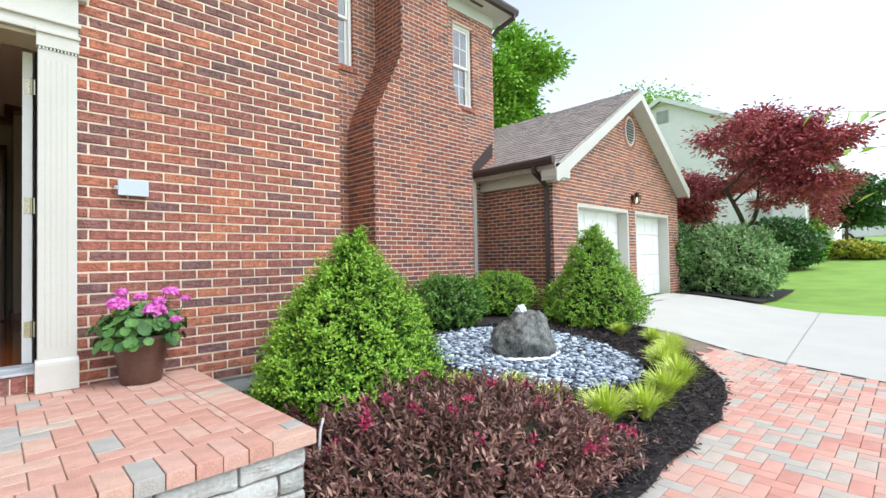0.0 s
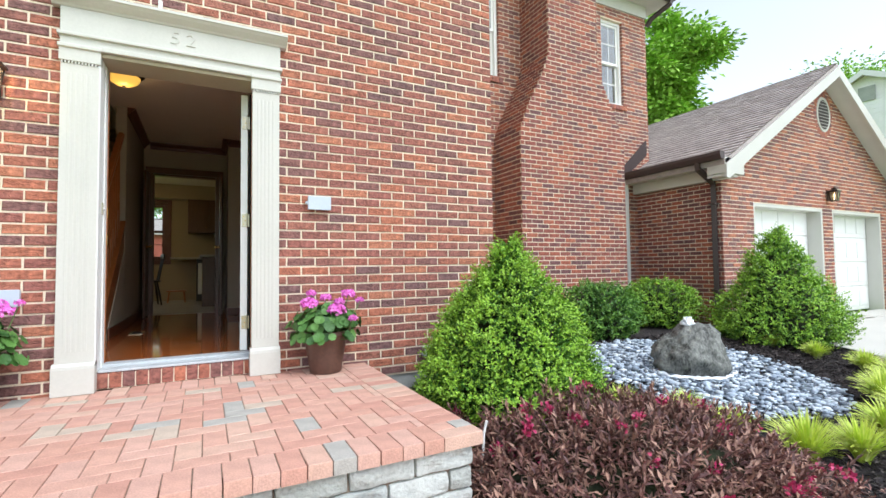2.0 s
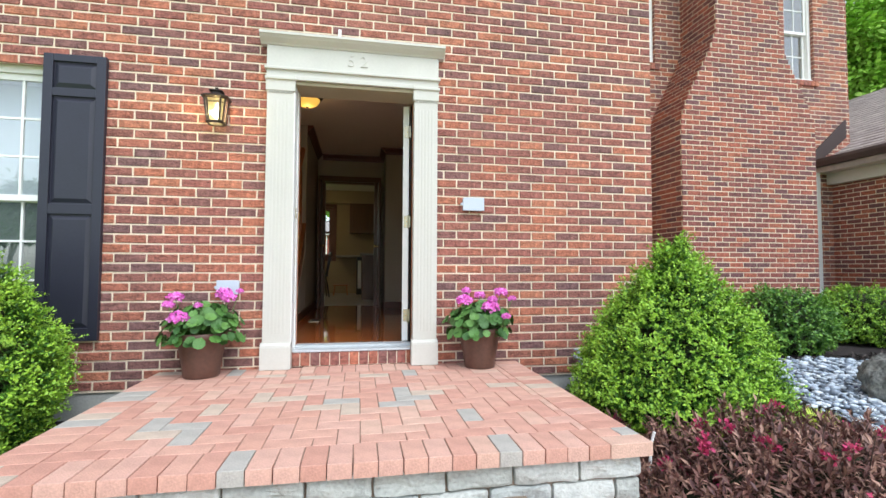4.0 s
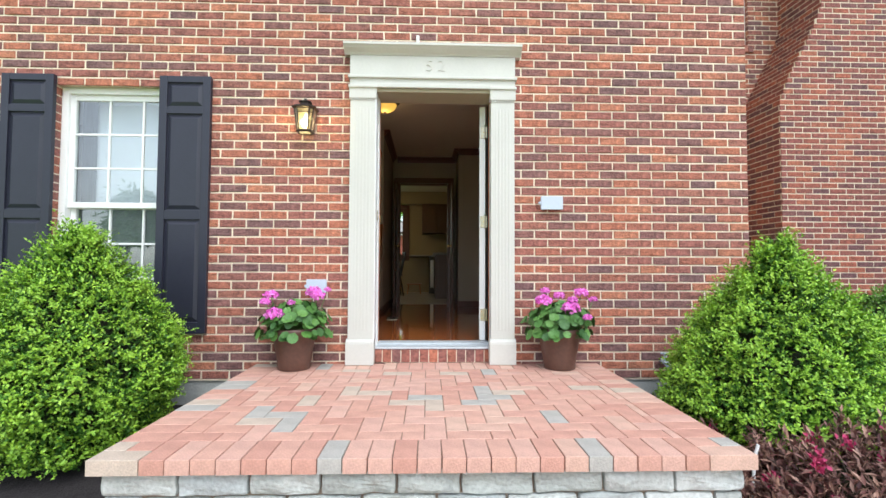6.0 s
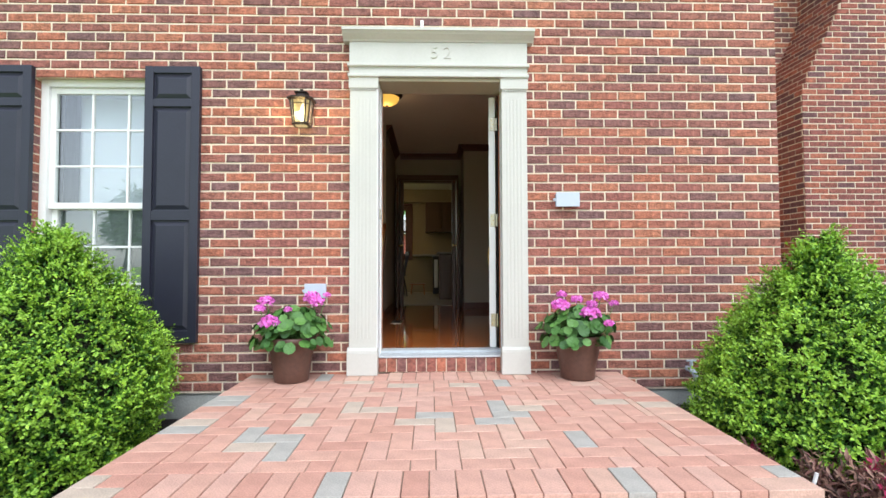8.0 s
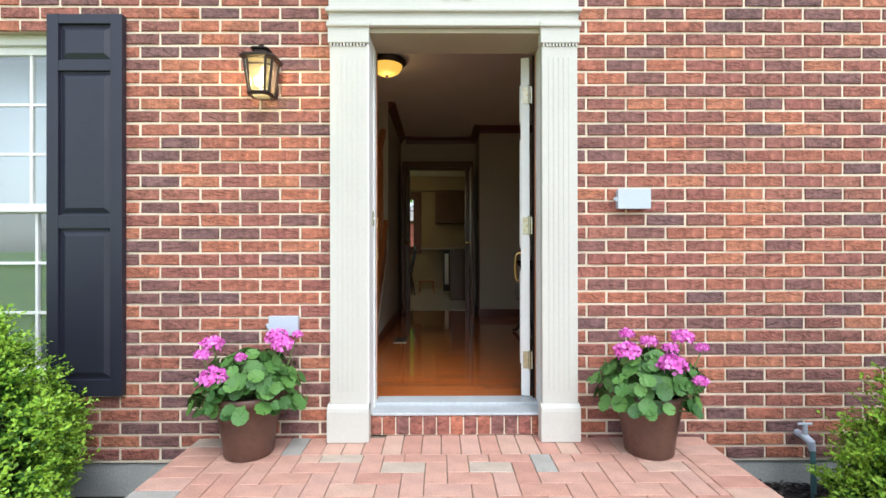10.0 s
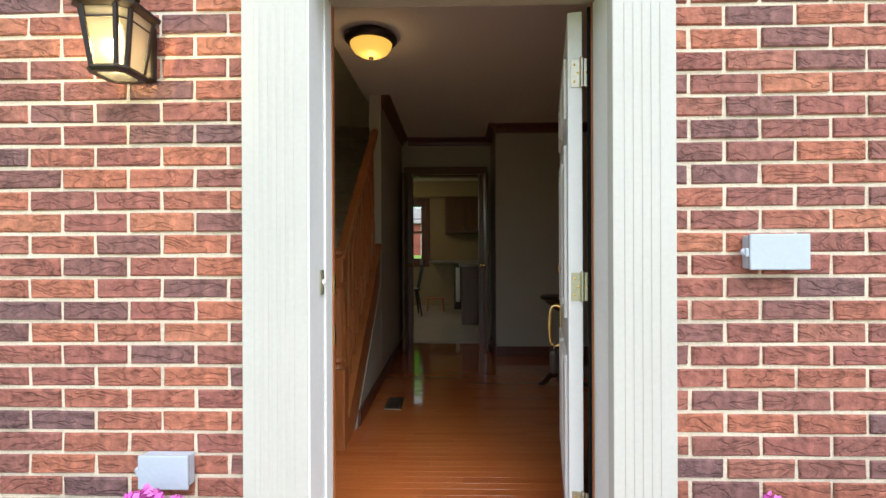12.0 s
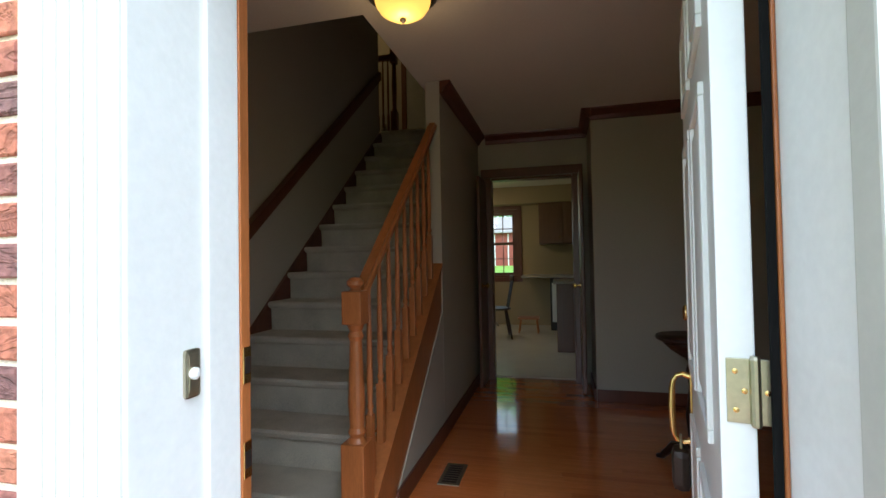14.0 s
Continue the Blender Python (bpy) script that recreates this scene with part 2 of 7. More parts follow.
def tube(bm, pts, radii, seg=8):
    """A round bar along points, with a radius for each."""
    pts = [Vector(p) for p in pts]
    if not hasattr(radii, "__len__"):
        radii = [radii] * len(pts)
    loops = []
    for i, p in enumerate(pts):
        d = (pts[min(i + 1, len(pts) - 1)] - pts[max(i - 1, 0)]).normalized()
        a = d.orthogonal().normalized() if not loops else (side - d * side.dot(d)).normalized()
        side = a
        b = d.cross(a)
        loops.append([bm.verts.new(p + radii[i] * (a * math.cos(2 * math.pi * k / seg) + b * math.sin(2 * math.pi * k / seg))) for k in range(seg)])
    for a, b in zip(loops, loops[1:]):
        for i in range(seg):
            bm.faces.new((a[i], a[(i + 1) % seg], b[(i + 1) % seg], b[i]))
    bm.faces.new(loops[0][::-1])
    bm.faces.new(loops[-1])
    return bm


def extrude_profile(bm, pts, axis, a, b):
    """A profile of (u, z) drawn along x or y from a to b; u is the other axis."""
    put = (lambda s, u, z: (s, u, z)) if axis == "x" else (lambda s, u, z: (u, s, z))
    lo = [bm.verts.new(put(a, u, z)) for u, z in pts]
    hi = [bm.verts.new(put(b, u, z)) for u, z in pts]
    k = len(pts)
    for i in range(k):
        bm.faces.new((lo[i], lo[(i + 1) % k], hi[(i + 1) % k], hi[i]))
    bm.faces.new(lo[::-1])
    bm.faces.new(hi)
    bmesh.ops.recalc_face_normals(bm, faces=bm.faces)
    return bm


def wall_boxes(bm, axis, a, b, z0, z1, d0, d1, holes):
    """A wall along an axis from a to b, between depths d0 and d1, with rectangular holes (u0, u1, w0, w1)."""
    us = sorted({a, b, *[h[0] for h in holes], *[h[1] for h in holes]})
    for u0, u1 in zip(us, us[1:]):
        cuts = sorted((h[2], h[3]) for h in holes if h[0] < (u0 + u1) / 2 < h[1])
        z = z0
        for c0, c1 in cuts + [(z1, z1)]:
            if c0 > z + 1e-4:
                box(bm, *((u0, u1, d0, d1) if axis == "x" else (d0, d1, u0, u1)), z, min(c0, z1))
            z = max(z, c1)
    return bm


BL, BH, BJ = 0.2105, 0.0685, 0.0115      # brick length and course with joint, joint


def brick_courses(z0, z1, spans, start, z_at=1.9038):
    """Running bond: each brick as (u0, u1, zlow, zhigh). spans(z) gives the stretches of wall at a height."""
    out = []
    k0 = math.floor((z0 - z_at) / BH)
    for k in range(k0, math.ceil((z1 - z_at) / BH)):
        lo, hi = max(z0, z_at + k * BH), min(z1, z_at + (k + 1) * BH - BJ)
        if hi - lo < 0.015:
            continue
        off = start + (k % 2) * BL / 2
        for a, b in spans((lo + hi) / 2):
            i = math.floor((a - off) / BL)
            while off + i * BL < b:
                u0, u1 = max(a, off + i * BL), min(b, off + (i + 1) * BL - BJ)
                if u1 - u0 > 0.02:
                    out.append((u0, u1, lo, hi))
                i += 1
    return out


def cut_spans(a, b, holes):
    def spans(z):
        s = [(a, b)]
        for h in holes:
            if h[2] < z < h[3]:
                s = [q for p, r in s for q in ((p, min(r, h[0])), (max(p, h[1]), r)) if q[1] - q[0] > 0.03]
        return s
    return spans


def lay_bricks(parent, bricks, place, near, rest_mat=None):
    """Bricks on a face. place(u, depth, z) gives a point; near(brick) says which ones are parts."""
    rnd = random.Random(5)
    verts, faces, shared, parts = [], [], {}, 0
    for u0, u1, lo, hi in bricks:
        proud = 0.007 + rnd.uniform(-0.0022, 0.0022)
        e = 0.004
        if near(u0, u1, lo, hi) and parts < 300:
            key = (round(u1 - u0, 3), round(hi - lo, 3), rnd.randrange(8))
            if key not in shared:
                w, h, _ = key
                q = lambda: rnd.uniform(-0.0016, 0.0022)
                vs = [(0, 0, 0), (w, 0, 0), (w, 0, h), (0, 0, h), (0, 0.005, 0), (w, 0.005, 0), (w, 0.005, h), (0, 0.005, h),
                      (e, 0.0085, e), (w - e, 0.0085, e), (w - e, 0.0085, h - e), (e, 0.0085, h - e)]
                vs = [(x + (q() if x < w / 2 else -q()), y, z + (q() if z < h / 2 else -q())) for x, y, z in vs]
                fs = [(0, 1, 5, 4), (1, 2, 6, 5), (2, 3, 7, 6), (3, 0, 4, 7), (4, 5, 9, 8), (5, 6, 10, 9), (6, 7, 11, 10), (7, 4, 8, 11), (8, 9, 10, 11)]
                me = bpy.data.meshes.new("brick")
                me.from_pydata([place(x, y, z) - place(0, 0, 0) for x, y, z in vs], [], fs)
                me.materials.append(brick_part)
                shared[key] = me
            ob = new("brick", shared[key])
            ob.parent = parent
            ob.matrix_world = Matrix.Translation(place(u0, proud - 0.0085, lo))
            parts += 1
            continue
        k = len(verts)
        j = [rnd.uniform(-0.002, 0.002) for _ in range(8)]
        verts += [place(u0 + j[4], 0, lo + j[5]), place(u1 + j[5], 0, lo + j[6]), place(u1 + j[6], 0, hi + j[7]), place(u0 + j[7], 0, hi + j[4]),
                  place(u0 + e, proud, lo + e + j[0]), place(u1 - e, proud, lo + e + j[1]), place(u1 - e, proud, hi - e + j[2]), place(u0 + e, proud, hi - e + j[3])]
        faces += [(k, k + 1, k + 5, k + 4), (k + 1, k + 2, k + 6, k + 5), (k + 2, k + 3, k + 7, k + 6), (k + 3, k, k + 4, k + 7), (k + 4, k + 5, k + 6, k + 7)]
    if verts:
        tagged(raw("brickwork", verts, faces, rest_mat or brick_rest, parent), "many more red bricks of the same wall", "", "", "stuff")


def structure(name, bm, mat, label, category):
    return tagged(part(name, bm, mat), label, category, "", "structure")


def ground_z(x, y):
    """The ground: level before the steps, rising towards the garage and the house wall."""
    s = min(1, max(0, (y - 1.1) / 3.4))
    return 0.31 * s * s * (3 - 2 * s) * (1 if x < 13.5 else max(0.0, 1 - (x - 13.5) / 4)) + 0.075 * max(0.0, min(x, 60) - 15) + 0.066 * max(0.0, min(y, 60) - 12) * min(1, max(0.0, (8 - x) / 4))


# ---------------------------------------------------------------- ground
def ground_sheet(name, x0, x1, y0, y1, mat, label, category, lift=0.0, step=0.25, shape=None):
    nx, ny = max(1, round((x1 - x0) / step)), max(1, round((y1 - y0) / step))
    verts = [(x0 + (x1 - x0) * i / nx, y0 + (y1 - y0) * j / ny, 0) for j in range(ny + 1) for i in range(nx + 1)]
    verts = [(x, y, ground_z(x, y) + lift) for x, y, _ in verts]
    faces = []
    for j in range(ny):
        for i in range(nx):
            k = j * (nx + 1) + i
            c = [verts[q] for q in (k, k + 1, k + nx + 2, k + nx + 1)]
            if shape and not shape(sum(p[0] for p in c) / 4, sum(p[1] for p in c) / 4):
                continue
            faces.append((k, k + 1, k + nx + 2, k + nx + 1))
    return tagged(raw(name, verts, faces, mat, None, True), label, category, "", "structure")


GROUND = ground_sheet("ground", -40, 60, -40, 60, lawn_mat, "wide mown green lawn around the house", "ground", -0.03, 1.0)
far = bmesh.new()
bmesh.ops.create_circle(far, cap_ends=True, radius=900, segments=48)
bmesh.ops.translate(far, verts=far.verts, vec=(0, 0, -0.12))
structure("backdrop", far, lawn_mat, "green ground that runs out to the horizon", "ground")



def warped(name, us, lo, hi, count, point, mat, lift):
    """A sheet on the ground between two curves lo(u) and hi(u)."""
    verts, faces = [], []
    for u in us:
        for j in range(count + 1):
            x, y = point(u, lo(u) + (hi(u) - lo(u)) * j / count)
            verts.append((x, y, ground_z(x, y) + lift))
    for i in range(len(us) - 1):
        for j in range(count):
            k = i * (count + 1) + j
            faces.append((k, k + 1, k + count + 2, k + count + 1))
    ob = raw(name, verts, faces, mat, None, True)
    ob.data.flip_normals() if ob.data.polygons[0].normal.z < 0 else None
    return ob


def steps(a, b, n):
    return [a + (b - a) * i / n for i in range(n + 1)]


def drive_edge(y):
    """The driveway's edge towards the house."""
    return min(7.35, 6.2 + 0.44 * y)


# the driveway in two concrete slabs with a tooled joint
DRIVE = thing("driveway", "pale concrete driveway sloping up to the garage", "driveway", kind="structure")
warped("slab_bed", steps(-9, 4.6, 30), drive_edge, lambda y: 12.65, 12, lambda u, v: (v, u), foundation_grey, 0.012).parent = DRIVE
for lo, hi in ((-9.0, 1.194), (1.206, 4.62)):
    warped("slab", steps(lo, hi, 40), drive_edge, lambda y: 12.7, 24, lambda u, v: (v, u + 0.06 * (v - 8) * (1 if u < 4 else 0)), concrete, 0.026).parent = DRIVE

BED_LINE = [(1.0, 0.95), (2.6, 1.08), (4.2, 1.12), (5.15, 1.33), (5.9, 1.75), (6.5, 2.2), (7.0, 2.8), (7.2, 3.5), (7.26, 4.4)]


def bed_front(x):
    for (a, p), (b, q) in zip(BED_LINE, BED_LINE[1:]):
        if x <= b:
            return p + (q - p) * (x - a) / (b - a) + 0.015 * math.sin(x * 9)
    return BED_LINE[-1][1]


BED = tagged(warped("planting_bed", steps(1.0, 7.259, 120), bed_front, lambda x: 6.25, 60, lambda u, v: (u, v), soil_mat, 0.045), "dark mulched planting bed in front of the brick walls", "bed", "", "structure")
LEFT_BED = ground_sheet("planting_bed_west", -6.0, -1.62, 1.0, 3.8, soil_mat, "dark mulched bed under the window", "bed", 0.0, 0.2)
RIGHT_BED = ground_sheet("planting_bed_east", 13.1, 17.5, 2.6, 6.0, soil_mat, "dark mulched bed beside the garage", "bed", 0.03, 0.3)

# ---------------------------------------------------------------- the house
FACE = 3.67           # brick face of the entrance front
FLOOR, CEIL = 0.705, 3.17
WEST, EAST = -7.0, 2.28
DOOR_HOLE = (-0.728, 0.238, 0.42, 2.76)
WIN_HOLE = (-3.19, -2.215, 0.865, 2.735)

WALL_FRONT = structure("wall_front", wall_boxes(bmesh.new(), "x", WEST, EAST, 0.45, 7.1, FACE, FACE + 0.2, [DOOR_HOLE, WIN_HOLE]), mortar, "red brick entrance front with cream mortar joints", "wall")
FOUNDATION = structure("foundation", boxed(WEST, EAST, FACE + 0.015, FACE + 0.3, -0.1, 0.448), foundation_grey, "grey painted concrete foundation under the brick front", "foundation")
WALL_RETURN = structure("wall_return", boxed(EAST - 0.3, EAST, FACE + 0.302, 6.2, 0.3, 7.1), mortar, "brick return wall of the entrance block", "wall")

WING = 6.2            # brick face of the recessed wing
WIN1 = (3.35, 4.13, 4.40, 6.05)
WIN2 = (6.42, 6.98, 4.36, 5.99)
WALL_WING = structure("wall_wing", wall_boxes(bmesh.new(), "x", EAST - 0.3, 7.63, 0.2, 6.45, WING, WING + 0.3, [WIN1, WIN2]), mortar, "red brick wall of the recessed wing", "wall")
WALL_WING_SIDE = structure("wall_wing_side", boxed(7.33, 7.63, WING + 0.302, 12.5, 0.2, 6.45), mortar, "brick side wall of the recessed wing", "wall")

# chimney: wide below, drawn in on both sides, narrow above
CH_Y, CH_A, CH_B, CH_C, CH_D, CH_Z0, CH_Z1 = 5.5, 4.0, 6.14, 4.56, 5.58, 3.35, 4.62


def chimney_span(z):
    s = min(1.0, max(0.0, (z - CH_Z0) / (CH_Z1 - CH_Z0)))
    s = s * s * (3 - 2 * s) * 0.4 + s * 0.6
    return CH_A + s * (CH_C - CH_A), CH_B + s * (CH_D - CH_B)


bm = bmesh.new()
Z0 = 1.9038 - BJ / 2
z = 0.2
while z < 9.0:
    top = Z0 + (math.floor((z + 0.001 - Z0) / BH) + 1) * BH
    if top < CH_Z0 - 0.2:
        top = Z0 + math.floor((CH_Z0 - Z0) / BH) * BH
    elif z > CH_Z1 + 0.1:
        top = 9.0
    a, b = chimney_span((z + top) / 2)
    box(bm, a + 0.004, b - 0.004, CH_Y, WING - 0.002, z, top)
    z = top
CHIMNEY = structure("chimney", bm, mortar, "broad red brick chimney drawn in to a narrow stack", "chimney")

# ---------------------------------------------------------------- garage
GX0, GX1, GY = 7.26, 13.5, 4.57
G_DOORS = [(8.12, 10.40, 0.2, 2.37), (10.76, 12.82, 0.2, 2.37)]
GZ, GAPEX = 3.02, 4.98
WALL_GARAGE = structure("wall_garage", wall_boxes(bmesh.new(), "x", GX0, GX1, 0.15, GZ, GY, GY + 0.25, G_DOORS), mortar, "red brick garage front", "wall")
gab = bmesh.new()
extrude_profile(gab, [(GX0, GZ + 0.002), (GX1, GZ + 0.002), (10.5, GAPEX)], "y", GY, GY + 0.25)
GABLE = structure("wall_gable", gab, mortar, "red brick gable over the garage doors", "wall")
WALL_GARAGE_SIDE = structure("wall_garage_side", boxed(GX0, GX0 + 0.25, GY + 0.252, 12, 0.15, GZ), mortar, "red brick side wall of the garage", "wall")
WALL_GARAGE_EAST = structure("wall_garage_east", boxed(GX1 - 0.25, GX1, GY + 0.252, 12, 0.15, GZ), mortar, "red brick far side wall of the garage", "wall")
WALL_GARAGE_BACK = structure("wall_garage_back", boxed(GX0 + 0.252, GX1 - 0.252, 11.75, 12, 0.15, GZ), plaster, "plain back wall of the garage", "wall")

GARAGE_ROOF = thing("roof_garage", "brown-grey shingled garage roof with white rake boards", "roof", kind="structure")
mid = 10.5
slope = (GAPEX - GZ) / (mid - GX0)
SLOPE_E = (GAPEX - GZ) / (GX1 - mid)
for side in (-1, 1):
    bm = bmesh.new()
    x_e, z_e = (GX0 - 0.38, GZ - slope * 0.38 + 0.12) if side < 0 else (GX1 + 0.02, GZ + 0.12)
    pts = [(mid, GAPEX + 0.12), (x_e, z_e), (x_e, z_e - 0.06), (mid, GAPEX + 0.06)]
    extrude_profile(bm, pts, "y", GY - 0.30, 12.2)
    part("deck", bm, shingle, GARAGE_ROOF)
    # rake board: tapering white board along the gable
    bm = bmesh.new()
    pts = [(mid, GAPEX + 0.06), (x_e, z_e - 0.06), (x_e, z_e - 0.26), (x_e - side * 0.06, z_e - 0.28), (mid, GAPEX - 0.13)]
    extrude_profile(bm, pts, "y", GY - 0.33, GY - 0.29)
    part("rake_board", bm, cream_paint, GARAGE_ROOF, "cream painted rake board")
    bm = bmesh.new()
    pts = [(mid, GAPEX - 0.06), (x_e - side * 0.02, z_e - 0.20), (x_e - side * 0.02, z_e - 0.235), (mid, GAPEX - 0.10)]
    extrude_profile(bm, pts, "y", GY - 0.285, GY - 0.006)
    part("soffit_board", bm, cream_paint, GARAGE_ROOF)
# eave return, fascia and gutter on the house side
bm = bmesh.new()
box(bm, GX0 - 0.36, GX0 - 0.004, GY - 0.28, 6.19, GZ - 0.16, GZ - 0.12)
box(bm, GX0 - 0.12, GX0 - 0.004, GY - 0.27, 6.19, GZ - 0.34, GZ - 0.16, 0.01)
box(bm, GX0 - 0.37, GX0 - 0.34, GY - 0.28, 6.19, GZ - 0.155, GZ - 0.02)
box(bm, GX0 - 0.37, GX0 + 0.12, GY - 0.30, GY - 0.006, GZ - 0.30, GZ - 0.05, 0.012)
part("eave_box", bm, cream_paint, GARAGE_ROOF, "cream painted eave boards")
bm = bmesh.new()
extrude_profile(bm, [(GX0 - 0.375, GZ + 0.03), (GX0 - 0.48, GZ + 0.03), (GX0 - 0.49, GZ - 0.02), (GX0 - 0.46, GZ - 0.09), (GX0 - 0.375, GZ - 0.09)], "y", GY - 0.3, 6.19)
part("gutter", bm, gutter_brown, GARAGE_ROOF, "dark brown metal gutter")


DS = thing("downspout", "dark brown metal downspout on the garage corner", "downspout", kind="structure")
bm = bmesh.new()
dx, dy = GX0 - 0.05, GY + 0.10
tube(bm, [(GX0 - 0.43, dy, GZ - 0.07), (GX0 - 0.43, dy, GZ - 0.17), (dx - 0.01, dy, GZ - 0.36), (dx, dy, GZ - 0.46), (dx, dy, 0.40), (dx - 0.06, dy - 0.02, 0.31)], 0.052, 4)
part("pipe", bm, gutter_brown, DS)
for zz in (0.9, 2.3):
    part("strap", boxed(dx - 0.06, dx + 0.046, dy - 0.055, dy + 0.055, zz, zz + 0.025), gutter_brown, DS)
DS2 = thing("downspout", "white downspout in the corner of the wing", "downspout", kind="structure")
part("pipe", boxed(6.875, 6.955, WING - 0.075, WING - 0.012, 0.45, GZ - 0.1, 0.012), white_paint, DS2)


def garage_door(x0, x1, z1):
    d = thing("garage_door", "closed white panelled sectional garage door", "garage door", group="garage doors", kind="structure")
    y = GY + 0.24
    n = 4
    z0 = 0.33
    h = (z1 - z0) / n
    for i in range(n):
        bm = bmesh.new()
        box(bm, x0 + 0.06, x1 - 0.06, y, y + 0.05, z0 + i * h + 0.004, z0 + (i + 1) * h - 0.004, 0.004)
        w = (x1 - x0 - 0.2) / 4
        for k in range(4):
            a = x0 + 0.1 + k * w
            box(bm, a + 0.06, a + w - 0.06, y - 0.012, y + 0.005, z0 + i * h + 0.09, z0 + (i + 1) * h - 0.09, 0.008)
        part("panel", bm, white_paint, d)
    for a, b in ((x0 + 0.002, x0 + 0.055), (x1 - 0.055, x1 - 0.002)):
        part("jamb", boxed(a, b, GY + 0.004, GY + 0.3, 0.3, z1 - 0.002, 0.004), cream_paint, d, "cream painted jamb")
    part("header", boxed(x0 + 0.056, x1 - 0.056, GY + 0.004, GY + 0.3, z1 - 0.06, z1 - 0.002, 0.004), cream_paint, d, "cream painted header")
    return d


for h in G_DOORS:
    garage_door(h[0], h[1], h[3])

# ---------------------------------------------------------------- platform and steps
PX0, PX1, PY0, PZ = -1.61, 1.035, 1.885, 0.578
STOOP = thing("front_stoop", "raised entrance platform of pink brick pavers on grey stone blocks", "stoop", kind="structure")
part("core", boxed(PX0 + 0.06, PX1 - 0.06, PY0 + 0.06, FACE, -0.05, PZ - 0.006), sand, STOOP)
part("sill_bed", boxed(-0.72, 0.22, FACE + 0.001, FACE + 0.028, 0.4, PZ - 0.006), sand, STOOP)
S_X0, S_X1 = -1.10, 0.52
for k, (sy, sz) in enumerate(((PY0 - 0.36, 0.385), (PY0 - 0.72, 0.193))):
    part("step_core", boxed(S_X0 + 0.05, S_X1 - 0.05, sy + 0.05, PY0 + 0.05 - 0.36 * k, -0.05, sz - 0.006), sand, STOOP)


def herring(x0, x1, y0, y1, w=0.1):
    """Right-angled herringbone of 1 x 2 pieces over a rectangle, cut at its edges."""
    out = []
    for i in range(-2, math.ceil((x1 - x0) / w) + 2):
        for j in range(-2, math.ceil((y1 - y0) / w) + 2):
            k = (i - j) % 4
            if k == 0:
                r = (x0 + i * w, x0 + (i + 2) * w, y0 + j * w, y0 + (j + 1) * w)
            elif k == 2:
                r = (x0 + i * w, x0 + (i + 1) * w, y0 + (j - 1) * w, y0 + (j + 1) * w)
            else:
                continue
            r = (max(r[0], x0), min(r[1], x1), max(r[2], y0), min(r[3], y1))
            if r[1] - r[0] > 0.02 and r[3] - r[2] > 0.02:
                out.append(r)
    return out


paver_meshes = {}
GAP = 0.0021


def paver(parent, r, top, thick, mat, rnd, name="paver", m=None, edge=0.0022):
    gap = GAP
    w, d = round(r[1] - r[0] - 2 * gap, 3), round(r[3] - r[2] - 2 * gap, 3)
    key = (w, d, thick, mat.name)
    if key not in paver_meshes:
        e = edge
        a, b = w / 2, d / 2
        vs = [(-a, -b, -thick), (a, -b, -thick), (a, b, -thick), (-a, b, -thick), (-a, -b, -e), (a, -b, -e), (a, b, -e), (-a, b, -e),
              (e - a, e - b, 0), (a - e, e - b, 0), (a - e, b - e, 0), (e - a, b - e, 0)]
        fs = [(0, 1, 5, 4), (1, 2, 6, 5), (2, 3, 7, 6), (3, 0, 4, 7), (4, 5, 9, 8), (5, 6, 10, 9), (6, 7, 11, 10), (7, 4, 8, 11), (8, 9, 10, 11)]
        me = bpy.data.meshes.new(name)
        me.from_pydata(vs, [], fs)
        me.materials.append(mat)
        paver_meshes[key] = me
    ob = new(name, paver_meshes[key])
    ob.parent = parent
    ob.matrix_world = (m or Matrix()) @ pose((r[0] + r[1]) / 2, (r[2] + r[3]) / 2, top, *(rnd.uniform(-0.5, 0.5) if rnd else 0 for _ in range(3)))
    return ob


rnd = random.Random(11)
n = 23
pw = (PX1 - PX0 - 0.4) / n
for i in range(n):
    paver(STOOP, (PX0 + 0.2 + i * pw, PX0 + 0.2 + (i + 1) * pw, PY0, PY0 + 0.2), PZ, 0.06, paver_part, rnd)
for a, k in ((PX0, 0.09), (PX1 - 0.2, 0.11)):
    # the corners: one paver laid along the edge, with two cut pieces behind it
    paver(STOOP, (a, a + 0.2, PY0, PY0 + 0.1), PZ, 0.06, paver_part, rnd)
    paver(STOOP, (a, a + k, PY0 + 0.1, PY0 + 0.2), PZ, 0.06, paver_part, rnd)
    paver(STOOP, (a + k, a + 0.2, PY0 + 0.1, PY0 + 0.2), PZ, 0.06, paver_part, rnd)
n = 15
pd = (FACE - 0.004 - PY0 - 0.2) / n
for i in range(n):
    for a in (PX0, PX1 - 0.2):
        paver(STOOP, (a, a + 0.2, PY0 + 0.2 + i * pd, PY0 + 0.2 + (i + 1) * pd), PZ, 0.06, paver_part, rnd)
n = 23
pw = (PX1 - PX0 - 0.4) / n
for i in range(n):
    paver(STOOP, (PX0 + 0.2 + i * pw, PX0 + 0.2 + (i + 1) * pw, FACE - 0.204, FACE - 0.004 if not 0.70 < i * pw < 1.66 else FACE + 0.03), PZ, 0.06, paver_part, rnd)
for r in herring(PX0 + 0.2, PX1 - 0.2, PY0 + 0.2, FACE - 0.204):
    paver(STOOP, r, PZ, 0.06, paver_part, rnd)
